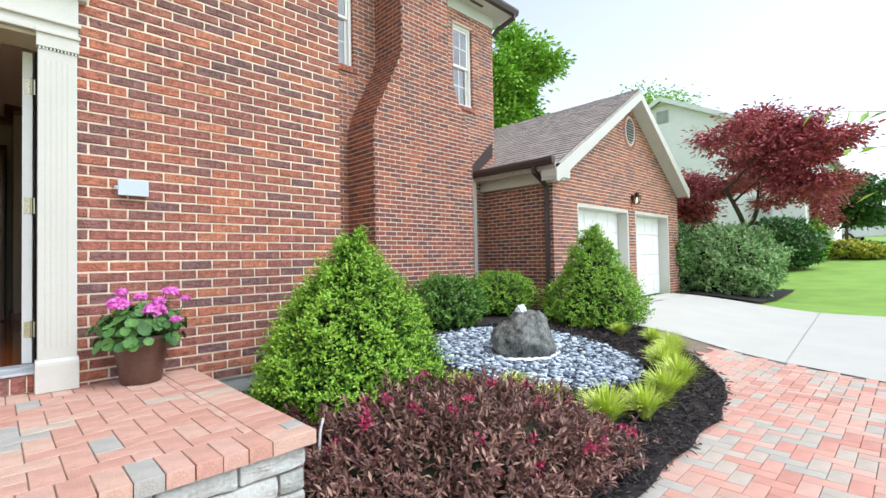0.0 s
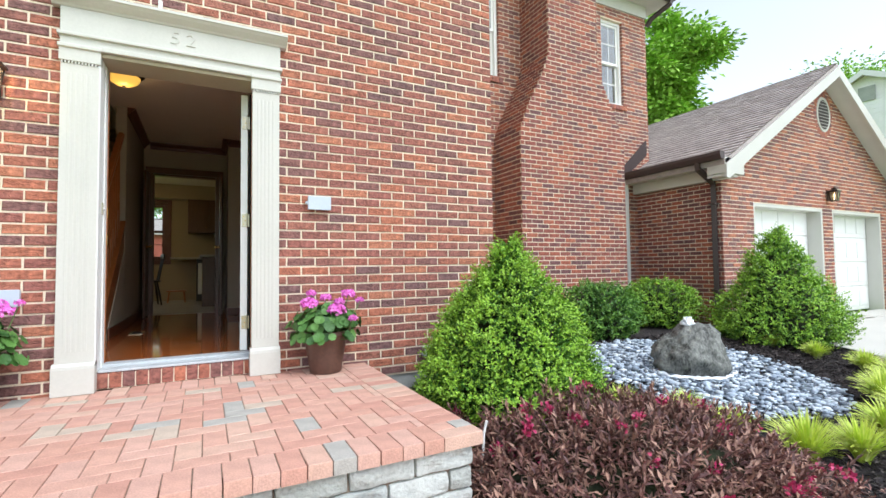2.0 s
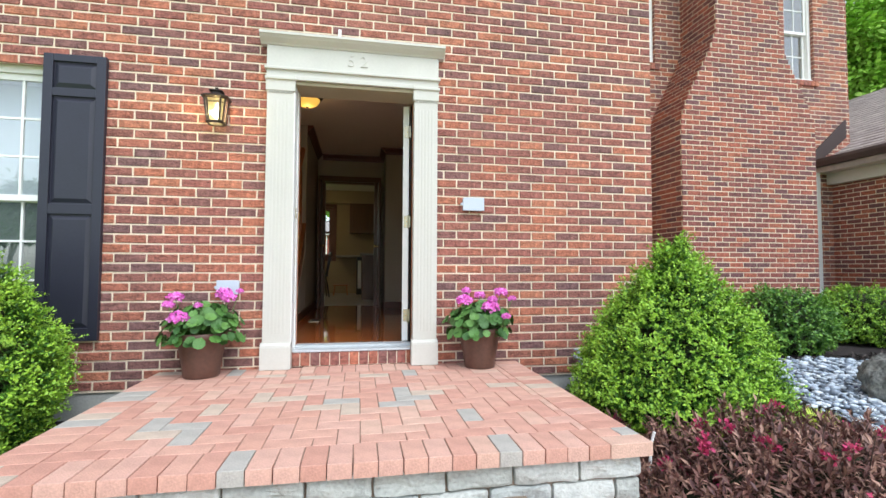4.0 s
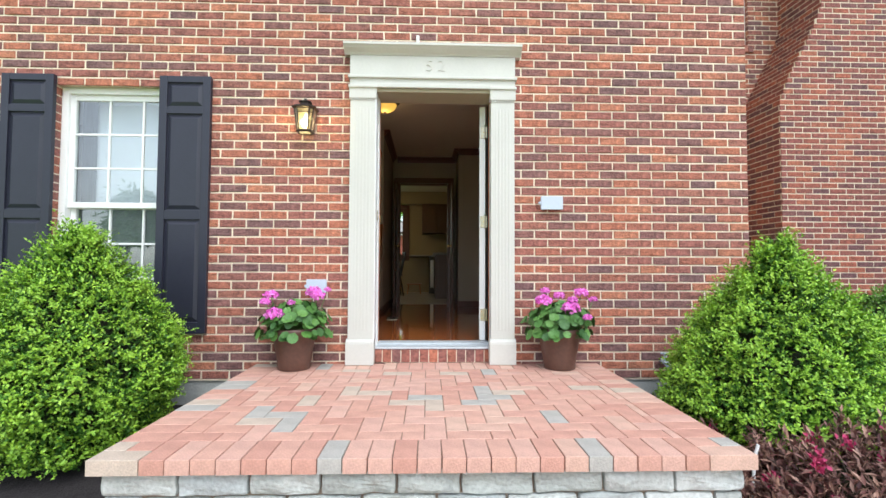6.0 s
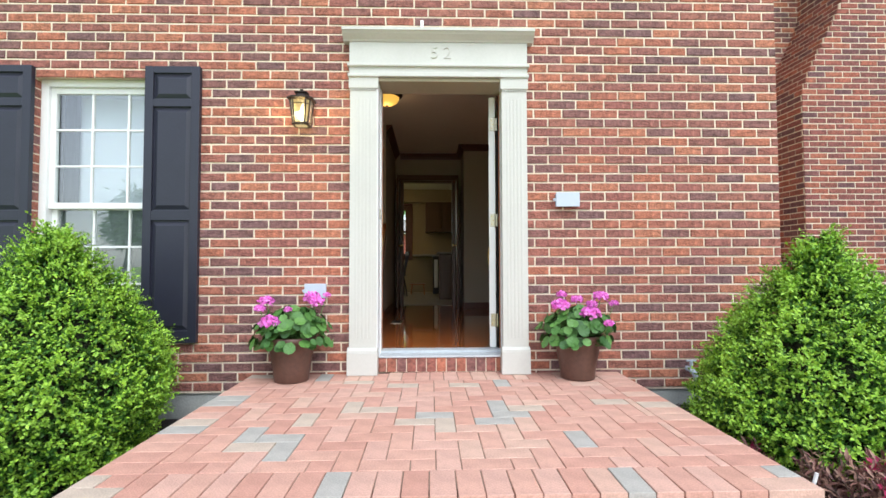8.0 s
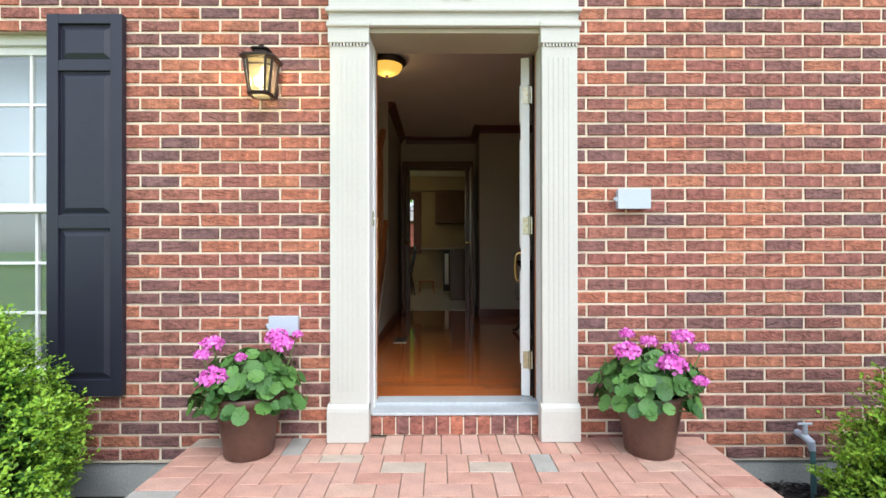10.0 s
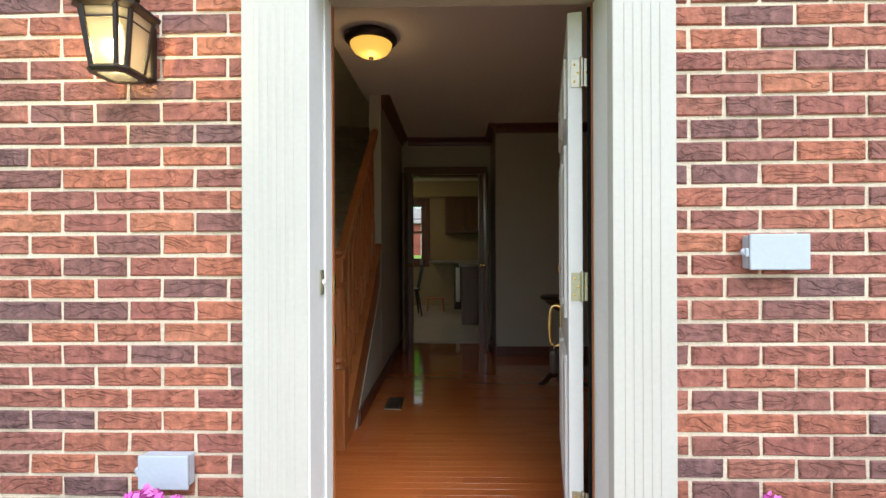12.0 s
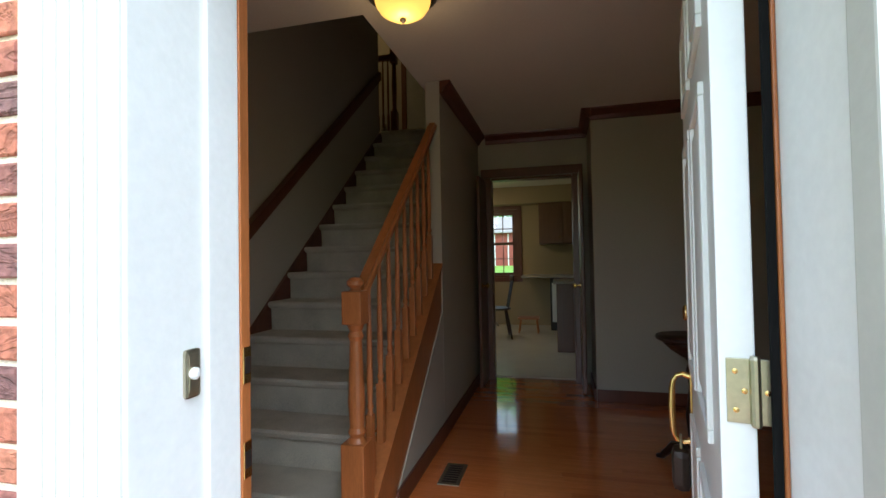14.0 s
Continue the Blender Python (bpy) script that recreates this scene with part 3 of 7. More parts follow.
for sy, sz in ((PY0 - 0.36, 0.385), (PY0 - 0.72, 0.193)):
    n = 16
    pw = (S_X1 - S_X0) / n
    for i in range(n):
        paver(STOOP, (S_X0 + i * pw, S_X0 + (i + 1) * pw, sy, sy + 0.2), sz, 0.06, paver_part, rnd)
        if i % 2 == 0:
            paver(STOOP, (S_X0 + i * pw, S_X0 + (i + 2) * pw, sy + 0.2, sy + 0.3), sz, 0.06, paver_part, rnd)


def stone_row(x0, x1, y, z0, z1, along, facing, shift):
    """A course of rough-split wall blocks."""
    u = x0 - shift
    while u < x1 - 0.03:
        w = rnd.uniform(0.26, 0.31) if facing == "front" else rnd.uniform(0.17, 0.36)
        a, b = max(u, x0), min(u + w, x1)
        if b - a > 0.05:
            bm = bmesh.new()
            d = 0.1
            box(bm, a + 0.004, b - 0.004, 0, d, z0 + rnd.uniform(0.002, 0.006), z1 - rnd.uniform(0.002, 0.006), 0.014)
            bmesh.ops.subdivide_edges(bm, edges=[e for e in bm.edges if e.calc_length() > 0.05], cuts=3, use_grid_fill=True)
            for v in bm.verts:
                k = Vector((v.co.x * 11 + y, v.co.z * 16, along * 3.7))
                v.co += Vector((0.005 * noise.noise(k + Vector((7, 0, 0))), 0.02 * noise.noise(k), 0.004 * noise.noise(k + Vector((0, 9, 0)))))
            if facing == "front":
                bmesh.ops.translate(bm, verts=bm.verts, vec=(0, y, 0))
            elif facing == "east":
                for v in bm.verts:
                    v.co = Vector((y - v.co.y, v.co.x, v.co.z))
            else:
                for v in bm.verts:
                    v.co = Vector((y + v.co.y, v.co.x, v.co.z))
                bmesh.ops.reverse_faces(bm, faces=bm.faces)
            part("stone_block", bm, block_stone, STOOP)
        u += w


rows = [PZ - 0.06 - 0.1 * i for i in range(6)]
for i, (hi, lo) in enumerate(zip(rows, rows[1:])):
    if hi < 0.0:
        break
    stone_row(PX0 + 0.035, PX1 - 0.035, PY0 + 0.035, lo, hi, i, "front", 0.13 * (i % 2))
    stone_row(PY0 + 0.14, FACE - 0.01, PX1 - 0.035, lo, hi, i + 9, "east", 0.1 * (i % 2))
    stone_row(PY0 + 0.14, FACE - 0.01, PX0 + 0.035, lo, hi, i + 18, "west", 0.1 * (i % 2))
for k, (sy, sz) in enumerate(((PY0 - 0.36, 0.385), (PY0 - 0.72, 0.193))):
    stone_row(S_X0 + 0.03, S_X1 - 0.03, sy + 0.03, sz - 0.193, sz - 0.06, 30 + k, "front", 0.1)

# ---------------------------------------------------------------- entrance surround
D0, D1 = -0.715, 0.190           # clear opening between the pilasters
ENTRANCE = thing("door_surround", "cream painted wooden entrance surround with fluted pilasters and cornice", "door frame", kind="structure")
P = FACE - 0.002
for a, b in ((-0.912, D0), (D1, 0.376)):
    bm = bmesh.new()
    box(bm, a, b, P - 0.05, P, 0.77, 2.63, 0.004)
    m = (a + b) / 2
    for k in range(5):
        c = m + (k - 2) * 0.026
        box(bm, c - 0.008, c + 0.008, P - 0.0525, P - 0.049, 0.84, 2.57, 0.0017)
    part("pilaster", bm, cream_paint, ENTRANCE)
    bm = bmesh.new()
    box(bm, a - 0.012, b + 0.008, P - 0.075, P, 0.58, 0.74, 0.004)
    extrude_profile(bm, [(P - 0.075, 0.74), (P - 0.072, 0.755), (P - 0.055, 0.772), (P, 0.772)] + [(P, 0.74)], "x", a - 0.010, b + 0.006)
    part("plinth", bm, cream_paint, ENTRANCE)
    bm = bmesh.new()
    box(bm, a - 0.008, b + 0.008, P - 0.062, P, 2.642, 2.74, 0.004)
    box(bm, a - 0.014, b + 0.014, P - 0.075, P, 2.722, 2.747, 0.006)
    k = a + 0.004
    while k < b - 0.008:
        box(bm, k, k + 0.009, P - 0.058, P - 0.01, 2.626, 2.642)
        k += 0.017
    part("capital", bm, cream_paint, ENTRANCE)
bm = bmesh.new()
box(bm, -0.917, 0.381, P - 0.055, P, 2.749, 2.985, 0.004)
box(bm, -0.93, 0.394, P - 0.075, P, 2.80, 2.822, 0.006)
box(bm, D0 + 0.0, D1 - 0.0, P - 0.066, P - 0.004, 2.728, 2.76, 0.004)
part("frieze", bm, cream_paint, ENTRANCE)
bm = bmesh.new()
prof = [(P, 2.985), (P - 0.06, 2.985), (P - 0.07, 2.997), (P - 0.082, 3.004), (P - 0.108, 3.022), (P - 0.122, 3.038), (P - 0.13, 3.039), (P - 0.13, 3.058), (P, 3.073)]
extrude_profile(bm, prof, "x", -0.96, 0.424)
part("cornice", bm, cream_paint, ENTRANCE)
# raised house number, worn and painted over
for text, x in (("5", -0.33), ("2", -0.235)):
    fc = bpy.data.curves.new("numeral", "FONT")
    fc.body, fc.size, fc.extrude = text, 0.125, 0.006
    ob = new("numeral_curve", fc)
    dg = bpy.context.evaluated_depsgraph_get()
    me = bpy.data.meshes.new_from_object(ob.evaluated_get(dg))
    bpy.data.objects.remove(ob)
    me.materials.clear()
    me.materials.append(cream_paint)
    ob = new("numeral", me)
    ob.parent = ENTRANCE
    ob.matrix_world = pose(x, P - 0.056, 2.868, 90, 0, 0)
# jambs and head inside the wall
for a, b in ((D0 - 0.009, D0 + 0.006), (D1 + 0.020, D1 + 0.045)):
    part("jamb", boxed(a, b, P - 0.045, FACE + 0.21, 0.69, 2.726, 0.003), jamb_paint, ENTRANCE, "glossy white jamb")
part("inner_stop", boxed(D0 + 0.006, D0 + 0.013, FACE + 0.105, FACE + 0.1855, 0.70, 2.699, 0.003), jamb_paint, ENTRANCE)
part("jamb_stop", boxed(D0 + 0.006, D0 + 0.016, FACE + 0.186, FACE + 0.212, 0.72, 2.70, 0.002), oak, ENTRANCE, "bare oak door stop")
part("head", boxed(D0 + 0.007, D1 + 0.027, P - 0.04, FACE + 0.21, 2.70, 2.726, 0.003), cream_in_shade, ENTRANCE, "cream painted door head with its shade in the colour")
part("jamb_edge", boxed(D1 + 0.013, D1 + 0.019, FACE + 0.2, FACE + 0.212, 0.72, 2.70, 0.002), oak, ENTRANCE, "bare oak edge of the jamb")
# added black strip that paints the dark gap between door and jamb
part("gap_shade_strip", boxed(D1 + 0.001, D1 + 0.0125, FACE + 0.203, FACE + 0.212, 0.72, 2.69, 0.002), matte_black, ENTRANCE, "black strip standing in for the dark door gap")
bm = boxed(D0 + 0.007, D1 + 0.027, FACE + 0.02, FACE + 0.262, 0.684, 0.70, 0.005)
box(bm, D0 + 0.007, D1 + 0.027, FACE + 0.14, FACE + 0.26, 0.698, 0.716, 0.006)
part("threshold", bm, threshold_metal, ENTRANCE, "dull pale metal threshold")
n = 13
w = (D1 - D0 + 0.04) / n
for i in range(n):
    part("sill_brick", boxed(D0 - 0.01 + i * w + 0.0025, D0 - 0.01 + (i + 1) * w - 0.0025, FACE + 0.022, FACE + 0.12, 0.582, 0.682, 0.008), brick_part, ENTRANCE)
part("sill_mortar", boxed(D0 - 0.01, D1 + 0.03, FACE + 0.028, FACE + 0.12, 0.58, 0.674), mortar, ENTRANCE)


# ---------------------------------------------------------------- the open front door
def knob_rings(r):
    return [(0.001, 0), (r * 1.1, 0.002), (r * 1.1, 0.008), (r * 0.4, 0.012), (r * 0.4, 0.03), (r, 0.045), (r, 0.06), (r * 0.5, 0.07), (0.001, 0.071)]


FRONT_DOOR = thing("front_door", "white six-panel front door standing open inwards", "door", (D1 - 0.009, FACE + 0.235, 0.72), kind="structure", turn=-11.0)
DW, DH, DT = 0.86, 1.97, 0.05
bm = bmesh.new()
box(bm, -DT, 0, 0, DW, 0, DH, 0.003)
part("slab", bm, white_paint, FRONT_DOOR)
for lo, hi in ((0.16, 0.72), (0.86, 1.52), (1.62, 1.85)):
    for a, b in ((0.11, 0.39), (0.47, 0.75)):
        bm = bmesh.new()
        for q, r_, s, t_ in ((a, b, lo, lo + 0.025), (a, b, hi - 0.025, hi), (a, a + 0.025, lo + 0.025, hi - 0.025), (b - 0.025, b, lo + 0.025, hi - 0.025)):
            box(bm, -DT - 0.010, -DT + 0.002, q, r_, s, t_, 0.004)
        box(bm, -DT - 0.008, -DT + 0.002, a + 0.06, b - 0.06, lo + 0.06, hi - 0.06, 0.006)
        part("panel", bm, white_paint, FRONT_DOOR)
for z in (0.16, 0.94, 1.70):
    h = part("hinge", boxed(-0.040, -0.004, -0.004, 0.0, z, z + 0.1, 0.001), steel, FRONT_DOOR, "worn nickel hinge")
    part("jamb_leaf", boxed(0.004, 0.034, -0.006, -0.002, z, z + 0.1, 0.001), steel, h)
    bm = bmesh.new()
    lathe(bm, [(0.006, z - 0.003), (0.0075, z), (0.0075, z + 0.1), (0.006, z + 0.105)], 10, pose(-0.002, -0.008, 0))
    part("pin", bm, steel, h)
    for q in (0.02, 0.05, 0.08):
        for x in (-0.028, 0.022) if q != 0.05 else (-0.016, 0.014):
            part("screw", lathe(bmesh.new(), [(0.0045, 0), (0.0045, 0.0012), (0.001, 0.002)], 8, pose(x, -0.004 if x < 0 else -0.006, z + q, 90, 0, 0)), brass, h)
hs = part("handleset", boxed(-DT - 0.006, -DT, 0.765, 0.82, 0.59, 1.06, 0.004), brass, FRONT_DOOR, "brass handle set")
bm = bmesh.new()
tube(bm, [(-DT - 0.005, 0.79, 0.62), (-DT - 0.028, 0.79, 0.614), (-DT - 0.044, 0.79, 0.62), (-DT - 0.053, 0.79, 0.636), (-DT - 0.056, 0.79, 0.66), (-DT - 0.058, 0.79, 0.72), (-DT - 0.056, 0.79, 0.78), (-DT - 0.052, 0.79, 0.806), (-DT - 0.042, 0.79, 0.822), (-DT - 0.026, 0.79, 0.828), (-DT - 0.005, 0.79, 0.822)], [0.011, 0.008, 0.0075, 0.0075, 0.009, 0.0105, 0.009, 0.0075, 0.0075, 0.008, 0.011], 12)
part("grip", bm, brass, hs)
bm = bmesh.new()
lathe(bm, [(0.001, 0.0), (0.024, 0.002), (0.024, 0.009), (0.018, 0.014), (0.001, 0.015)], 16, pose(-DT - 0.005, 0.79, 1.02, 0, -90, 0))
part("cylinder", bm, brass, hs)
bm = bmesh.new()
box(bm, -DT - 0.062, -DT - 0.008, 0.75, 0.83, 0.47, 0.60, 0.024)
lb = part("lock_box", bm, dark_bronze, FRONT_DOOR, "black key lock box hung on the handle")
bm = bmesh.new()
tube(bm, [(-DT - 0.035, 0.775, 0.595), (-DT - 0.035, 0.778, 0.625), (-DT - 0.035, 0.79, 0.636), (-DT - 0.035, 0.802, 0.625), (-DT - 0.035, 0.805, 0.595)], 0.004, 8)
part("shackle", bm, steel, lb)


# ---------------------------------------------------------------- hall
HW, HE = -2.05, 2.0           # west and east walls of the hall
HB, KB = 7.2, 7.78            # the stepped back of the hall
KD = (-0.79, 0.04)            # doorway to the kitchen
FLOOR_HALL = thing("floor_hall", "glossy reddish oak strip floor of the hall", "floor", kind="structure")
part("subfloor", boxed(HW, HE, FACE + 0.213, KB + 0.12, 0.3, FLOOR - 0.012), dark_wood, FLOOR_HALL)
rnd = random.Random(21)
y = FACE + 0.2645
while y < KB:
    x = -0.93 - rnd.uniform(0, 1.3)
    x1 = HE if y < HB else 0.2
    while x < x1:
        L = rnd.choice((0.7, 0.95, 1.2, 1.45))
        a, b = max(x, -1.02), min(x + L, x1)
        if b - a > 0.04:
            paver(FLOOR_HALL, (a - GAP + 0.0002, b + GAP - 0.0002, y - GAP + 0.0002, y + 0.0572 + GAP - 0.0002), FLOOR - 0.0015, 0.012, board_mat, None, "board", None, 0.0006)
        x += L
    y += 0.0572

structure("wall_hall_front_west", boxed(HW - 0.1, D0 - 0.12, FACE + 0.202, FACE + 0.25, FLOOR - 0.3, CEIL), plaster, "plain painted wall inside the entrance", "wall")
structure("wall_hall_front_east", boxed(D1 + 0.14, HE + 0.1, FACE + 0.202, FACE + 0.25, FLOOR - 0.3, CEIL), plaster, "plain painted wall inside the entrance", "wall")
structure("wall_hall_front_over", boxed(D0 - 0.118, D1 + 0.138, FACE + 0.202, FACE + 0.25, 2.74, CEIL), plaster, "plain painted wall over the front door", "wall")
structure("wall_hall_west", boxed(HW - 0.1, HW, FACE + 0.252, 7.95, 0.3, 5.9), plaster, "plain painted wall beside the stairs", "wall")
structure("wall_hall_east", boxed(HE, HE + 0.1, FACE + 0.252, HB, 0.3, CEIL), plaster, "plain painted wall of the hall", "wall")
structure("wall_hall_back", boxed(0.17, HE + 0.1, HB, HB + 0.1, 0.3, CEIL), plaster, "pale painted wall facing the entrance", "wall")
structure("wall_hall_jog", boxed(0.17, 0.27, HB + 0.1, KB, 0.3, CEIL), plaster, "short painted return wall", "wall")
structure("wall_kitchen_doorway", wall_boxes(bmesh.new(), "x", -1.0, 0.27, 0.3, CEIL, KB, KB + 0.1, [(KD[0], KD[1], FLOOR - 0.5, FLOOR + 2.03)]), plaster, "painted wall round the kitchen doorway", "wall")
# wall that closes the stairs above the open stringer
SX = -0.95
WY = 6.2
structure("wall_stair", boxed(SX - 0.05, SX + 0.05, WY, KB - 0.002, 0.3, CEIL), plaster, "painted wall beside the upper stairs", "wall")
# triangular wall under the stringer
RISE, RUN, S_Y = 0.19, 0.232, 4.92
bm = bmesh.new()
y_of = lambda z: S_Y + (z - FLOOR) * RUN / RISE
extrude_profile(bm, [(S_Y + 0.24, FLOOR - 0.01), (WY - 0.002, FLOOR - 0.01), (WY - 0.002, FLOOR + (WY - S_Y - 0.24) * RISE / RUN)], "x", SX - 0.049, SX + 0.049)
structure("wall_under_stairs", bm, plaster, "triangular painted wall under the stairs", "wall")

WELL_Y, WELL_X = 5.25, -1.05
bm = bmesh.new()
box(bm, HW, HE, FACE + 0.252, WELL_Y, CEIL, CEIL + 0.25)
box(bm, WELL_X, HE, WELL_Y, HB, CEIL, CEIL + 0.25)
box(bm, WELL_X, 0.27, HB, KB, CEIL, CEIL + 0.25)
structure("ceiling_hall", bm, ceiling_paint, "plain painted ceiling of the hall", "ceiling")
# upper floor seen through the stairwell
UZ = FLOOR + 14 * 0.19
structure("floor_upper", boxed(-3.9, 0.5, 7.97, 9.5, CEIL + 0.02, UZ), carpet, "carpeted upper landing", "floor")
structure("wall_upper_back", boxed(-4.0, 0.6, 9.5, 9.6, CEIL, 5.9), plaster, "painted wall of the upper landing", "wall")
structure("wall_upper_west", boxed(-4.0, -3.9, 7.7, 9.5, CEIL, 5.9), plaster, "painted wall of the upper landing", "wall")
structure("wall_upper_hall", boxed(-3.9, HW - 0.102, 7.7, 7.8, CEIL, 5.9), plaster, "painted wall of the upper hall", "wall")
structure("wall_upper_south", boxed(HW, 0.5, WELL_Y - 0.1, WELL_Y, CEIL + 0.252, 5.9), plaster, "painted wall over the stairwell", "wall")
structure("wall_upper_east", boxed(0.5, 0.6, WELL_Y, 9.5, CEIL + 0.252, 5.9), plaster, "painted wall of the upper landing", "wall")
structure("ceiling_upper", boxed(-4.0, 0.6, WELL_Y - 0.1, 9.6, 5.9, 6.0), ceiling_paint, "plain ceiling of the upper floor", "ceiling")
UP_DOOR = thing("bedroom_door", "closed grey panelled door on the upper landing", "door", (-2.22, 9.496, UZ), kind="structure")
part("leaf", boxed(0.0, 0.76, -0.04, 0.0, 0.005, 2.03, 0.004), foundation_grey, UP_DOOR)
for lo, hi in ((0.2, 0.95), (1.1, 1.85)):
    for q in (0.1, 0.43):
        part("panel", boxed(q, q + 0.24, -0.048, -0.039, lo, hi, 0.004), foundation_grey, UP_DOOR)
part("casing", boxed(-0.075, -0.002, -0.05, 0.0, 0.0, 2.1, 0.004), dark_wood, UP_DOOR, "dark stained casing")

# crown and base mouldings of dark stained wood
CROWN = thing("crown_moulding", "dark stained wooden crown moulding round the hall", "moulding", kind="structure")


def crown(axis, a, b, w, sgn):
    bm = bmesh.new()
    pts = [(w, CEIL), (w + sgn * 0.075, CEIL), (w + sgn * 0.07, CEIL - 0.015), (w + sgn * 0.03, CEIL - 0.055), (w + sgn * 0.015, CEIL - 0.085), (w, CEIL - 0.09)]
    part("moulding", extrude_profile(bm, pts, axis, a, b), dark_wood, CROWN)


crown("y", WY, KB, SX + 0.052, 1)
crown("x", SX + 0.13, 0.165, KB - 0.002, -1)
crown("x", 0.17, HE, HB - 0.002, -1)
crown("y", HB - 0.08, KB - 0.08, 0.168, -1)
crown("y", FACE + 0.37, HB - 0.08, HE - 0.002, -1)
BASEBOARD = thing("baseboard", "dark stained wooden baseboard", "baseboard", kind="structure")
for a in ((SX + 0.052, SX + 0.066, S_Y + 0.3, KB - 0.002), (0.172, HE, HB - 0.016, HB - 0.002), (SX + 0.068, KD[0] - 0.1, KB - 0.016, KB - 0.002), (0.154, 0.168, HB, KB)):
    part("board", boxed(*a, FLOOR, FLOOR + 0.10, 0.003), dark_wood, BASEBOARD)

# kitchen doorway casing
DOORWAY = thing("door_casing", "dark stained wooden casing of the kitchen doorway", "door frame", kind="structure")
for a, b in ((KD[0] - 0.085, KD[0] + 0.012), (KD[1] - 0.012, KD[1] + 0.085)):
    part("casing", boxed(a, b, KB - 0.022, KB - 0.002, FLOOR, FLOOR + 2.03, 0.005), dark_wood, DOORWAY)
part("casing", boxed(KD[0] - 0.085, KD[1] + 0.085, KB - 0.024, KB - 0.002, FLOOR + 2.032, FLOOR + 2.12, 0.005), dark_wood, DOORWAY)
for a, b in ((KD[0] + 0.001, KD[0] + 0.02), (KD[1] - 0.02, KD[1] - 0.001)):
    part("jamb", boxed(a, b, KB - 0.001, KB + 0.11, FLOOR, FLOOR + 2.01), dark_wood, DOORWAY)
part("jamb", boxed(KD[0] + 0.021, KD[1] - 0.021, KB - 0.001, KB + 0.11, FLOOR + 2.005, FLOOR + 2.028), dark_wood, DOORWAY)
for s, x in ((1, KD[0] - 0.045), (-1, KD[1] + 0.045)):
    d = thing("cafe_door", "narrow dark wooden door leaf folded back into the hall", "door", group="kitchen door leaves")
    part("leaf", boxed(x - 0.014, x + 0.014, KB - 0.43, KB - 0.03, FLOOR + 0.012, FLOOR + 1.99, 0.004), dark_wood, d)
    bm = bmesh.new()
    lathe(bm, knob_rings(0.022), 14, pose(x + s * 0.014, KB - 0.38, FLOOR + 0.96, 0, 90 * s, 0))
    part("knob", bm, brass, d, "brass knob")

# ---------------------------------------------------------------- stairs
STAIRS = thing("staircase", "straight flight of stairs with cream carpet and oak balustrade", "stairs", kind="structure")
N = 14
for i in range(N):
    z1 = FLOOR + RISE * (i + 1)
    bm = bmesh.new()
    y0 = S_Y + RUN * i
    prof = [(y0 + 0.02, z1 - RISE - 0.02), (y0 + 0.015, z1 - 0.05), (y0 - 0.015, z1 - 0.035), (y0 - 0.022, z1 - 0.015), (y0 - 0.012, z1 - 0.002), (y0 + 0.02, z1), (y0 + RUN + 0.02, z1), (y0 + RUN + 0.02, z1 - RISE - 0.02)]
    extrude_profile(bm, prof, "x", HW + 0.03, SX - 0.04)
    part("step", bm, carpet, STAIRS, "", False)
sl = RISE / RUN
part("wall_skirt", extrude_profile(bmesh.new(), [(S_Y - 0.06, FLOOR), (S_Y - 0.06, FLOOR + 0.13), (S_Y + 3.2, FLOOR + 0.13 + 3.26 * sl), (S_Y + 3.2, FLOOR)], "x", HW + 0.002, HW + 0.022), dark_wood, STAIRS, "dark stained skirt board")
part("stringer", extrude_profile(bmesh.new(), [(S_Y + 0.03, FLOOR), (S_Y + 0.26, FLOOR), (WY - 0.002, FLOOR + (WY - S_Y - 0.26) * sl), (WY - 0.002, FLOOR + (WY - S_Y) * sl + 0.11), (S_Y + 0.03, FLOOR + 0.14)], "x", SX - 0.04, SX + 0.042), oak, STAIRS, "oak outer stringer")
cap = [(S_Y + 0.04, FLOOR + 0.15), (WY - 0.004, FLOOR + (WY - S_Y) * sl + 0.115), (WY - 0.004, FLOOR + (WY - S_Y) * sl + 0.14), (S_Y + 0.04, FLOOR + 0.175)]
part("stringer_cap", extrude_profile(bmesh.new(), cap, "x", SX - 0.05, SX + 0.055), oak, STAIRS)
# newel post
bm = bmesh.new()
NY = S_Y - 0.02
box(bm, SX - 0.052, SX + 0.052, NY - 0.052, NY + 0.052, FLOOR, FLOOR + 0.46, 0.006)
box(bm, SX - 0.044, SX + 0.044, NY - 0.044, NY + 0.044, FLOOR + 0.95, FLOOR + 1.09, 0.006)
lathe(bm, [(0.044, FLOOR + 0.455), (0.03, FLOOR + 0.48), (0.038, FLOOR + 0.5), (0.03, FLOOR + 0.52), (0.036, FLOOR + 0.62), (0.026, FLOOR + 0.88), (0.036, FLOOR + 0.90), (0.026, FLOOR + 0.92), (0.04, FLOOR + 0.955)], 16, pose(SX, NY, 0))
lathe(bm, [(0.03, FLOOR + 1.085), (0.02, FLOOR + 1.10), (0.036, FLOOR + 1.115), (0.036, FLOOR + 1.13), (0.022, FLOOR + 1.145), (0.004, FLOOR + 1.15)], 16, pose(SX, NY, 0))
part("newel_post", bm, oak, STAIRS)
rail_z = lambda y: FLOOR + 1.06 + (y - NY) * 0.86
bm = bmesh.new()
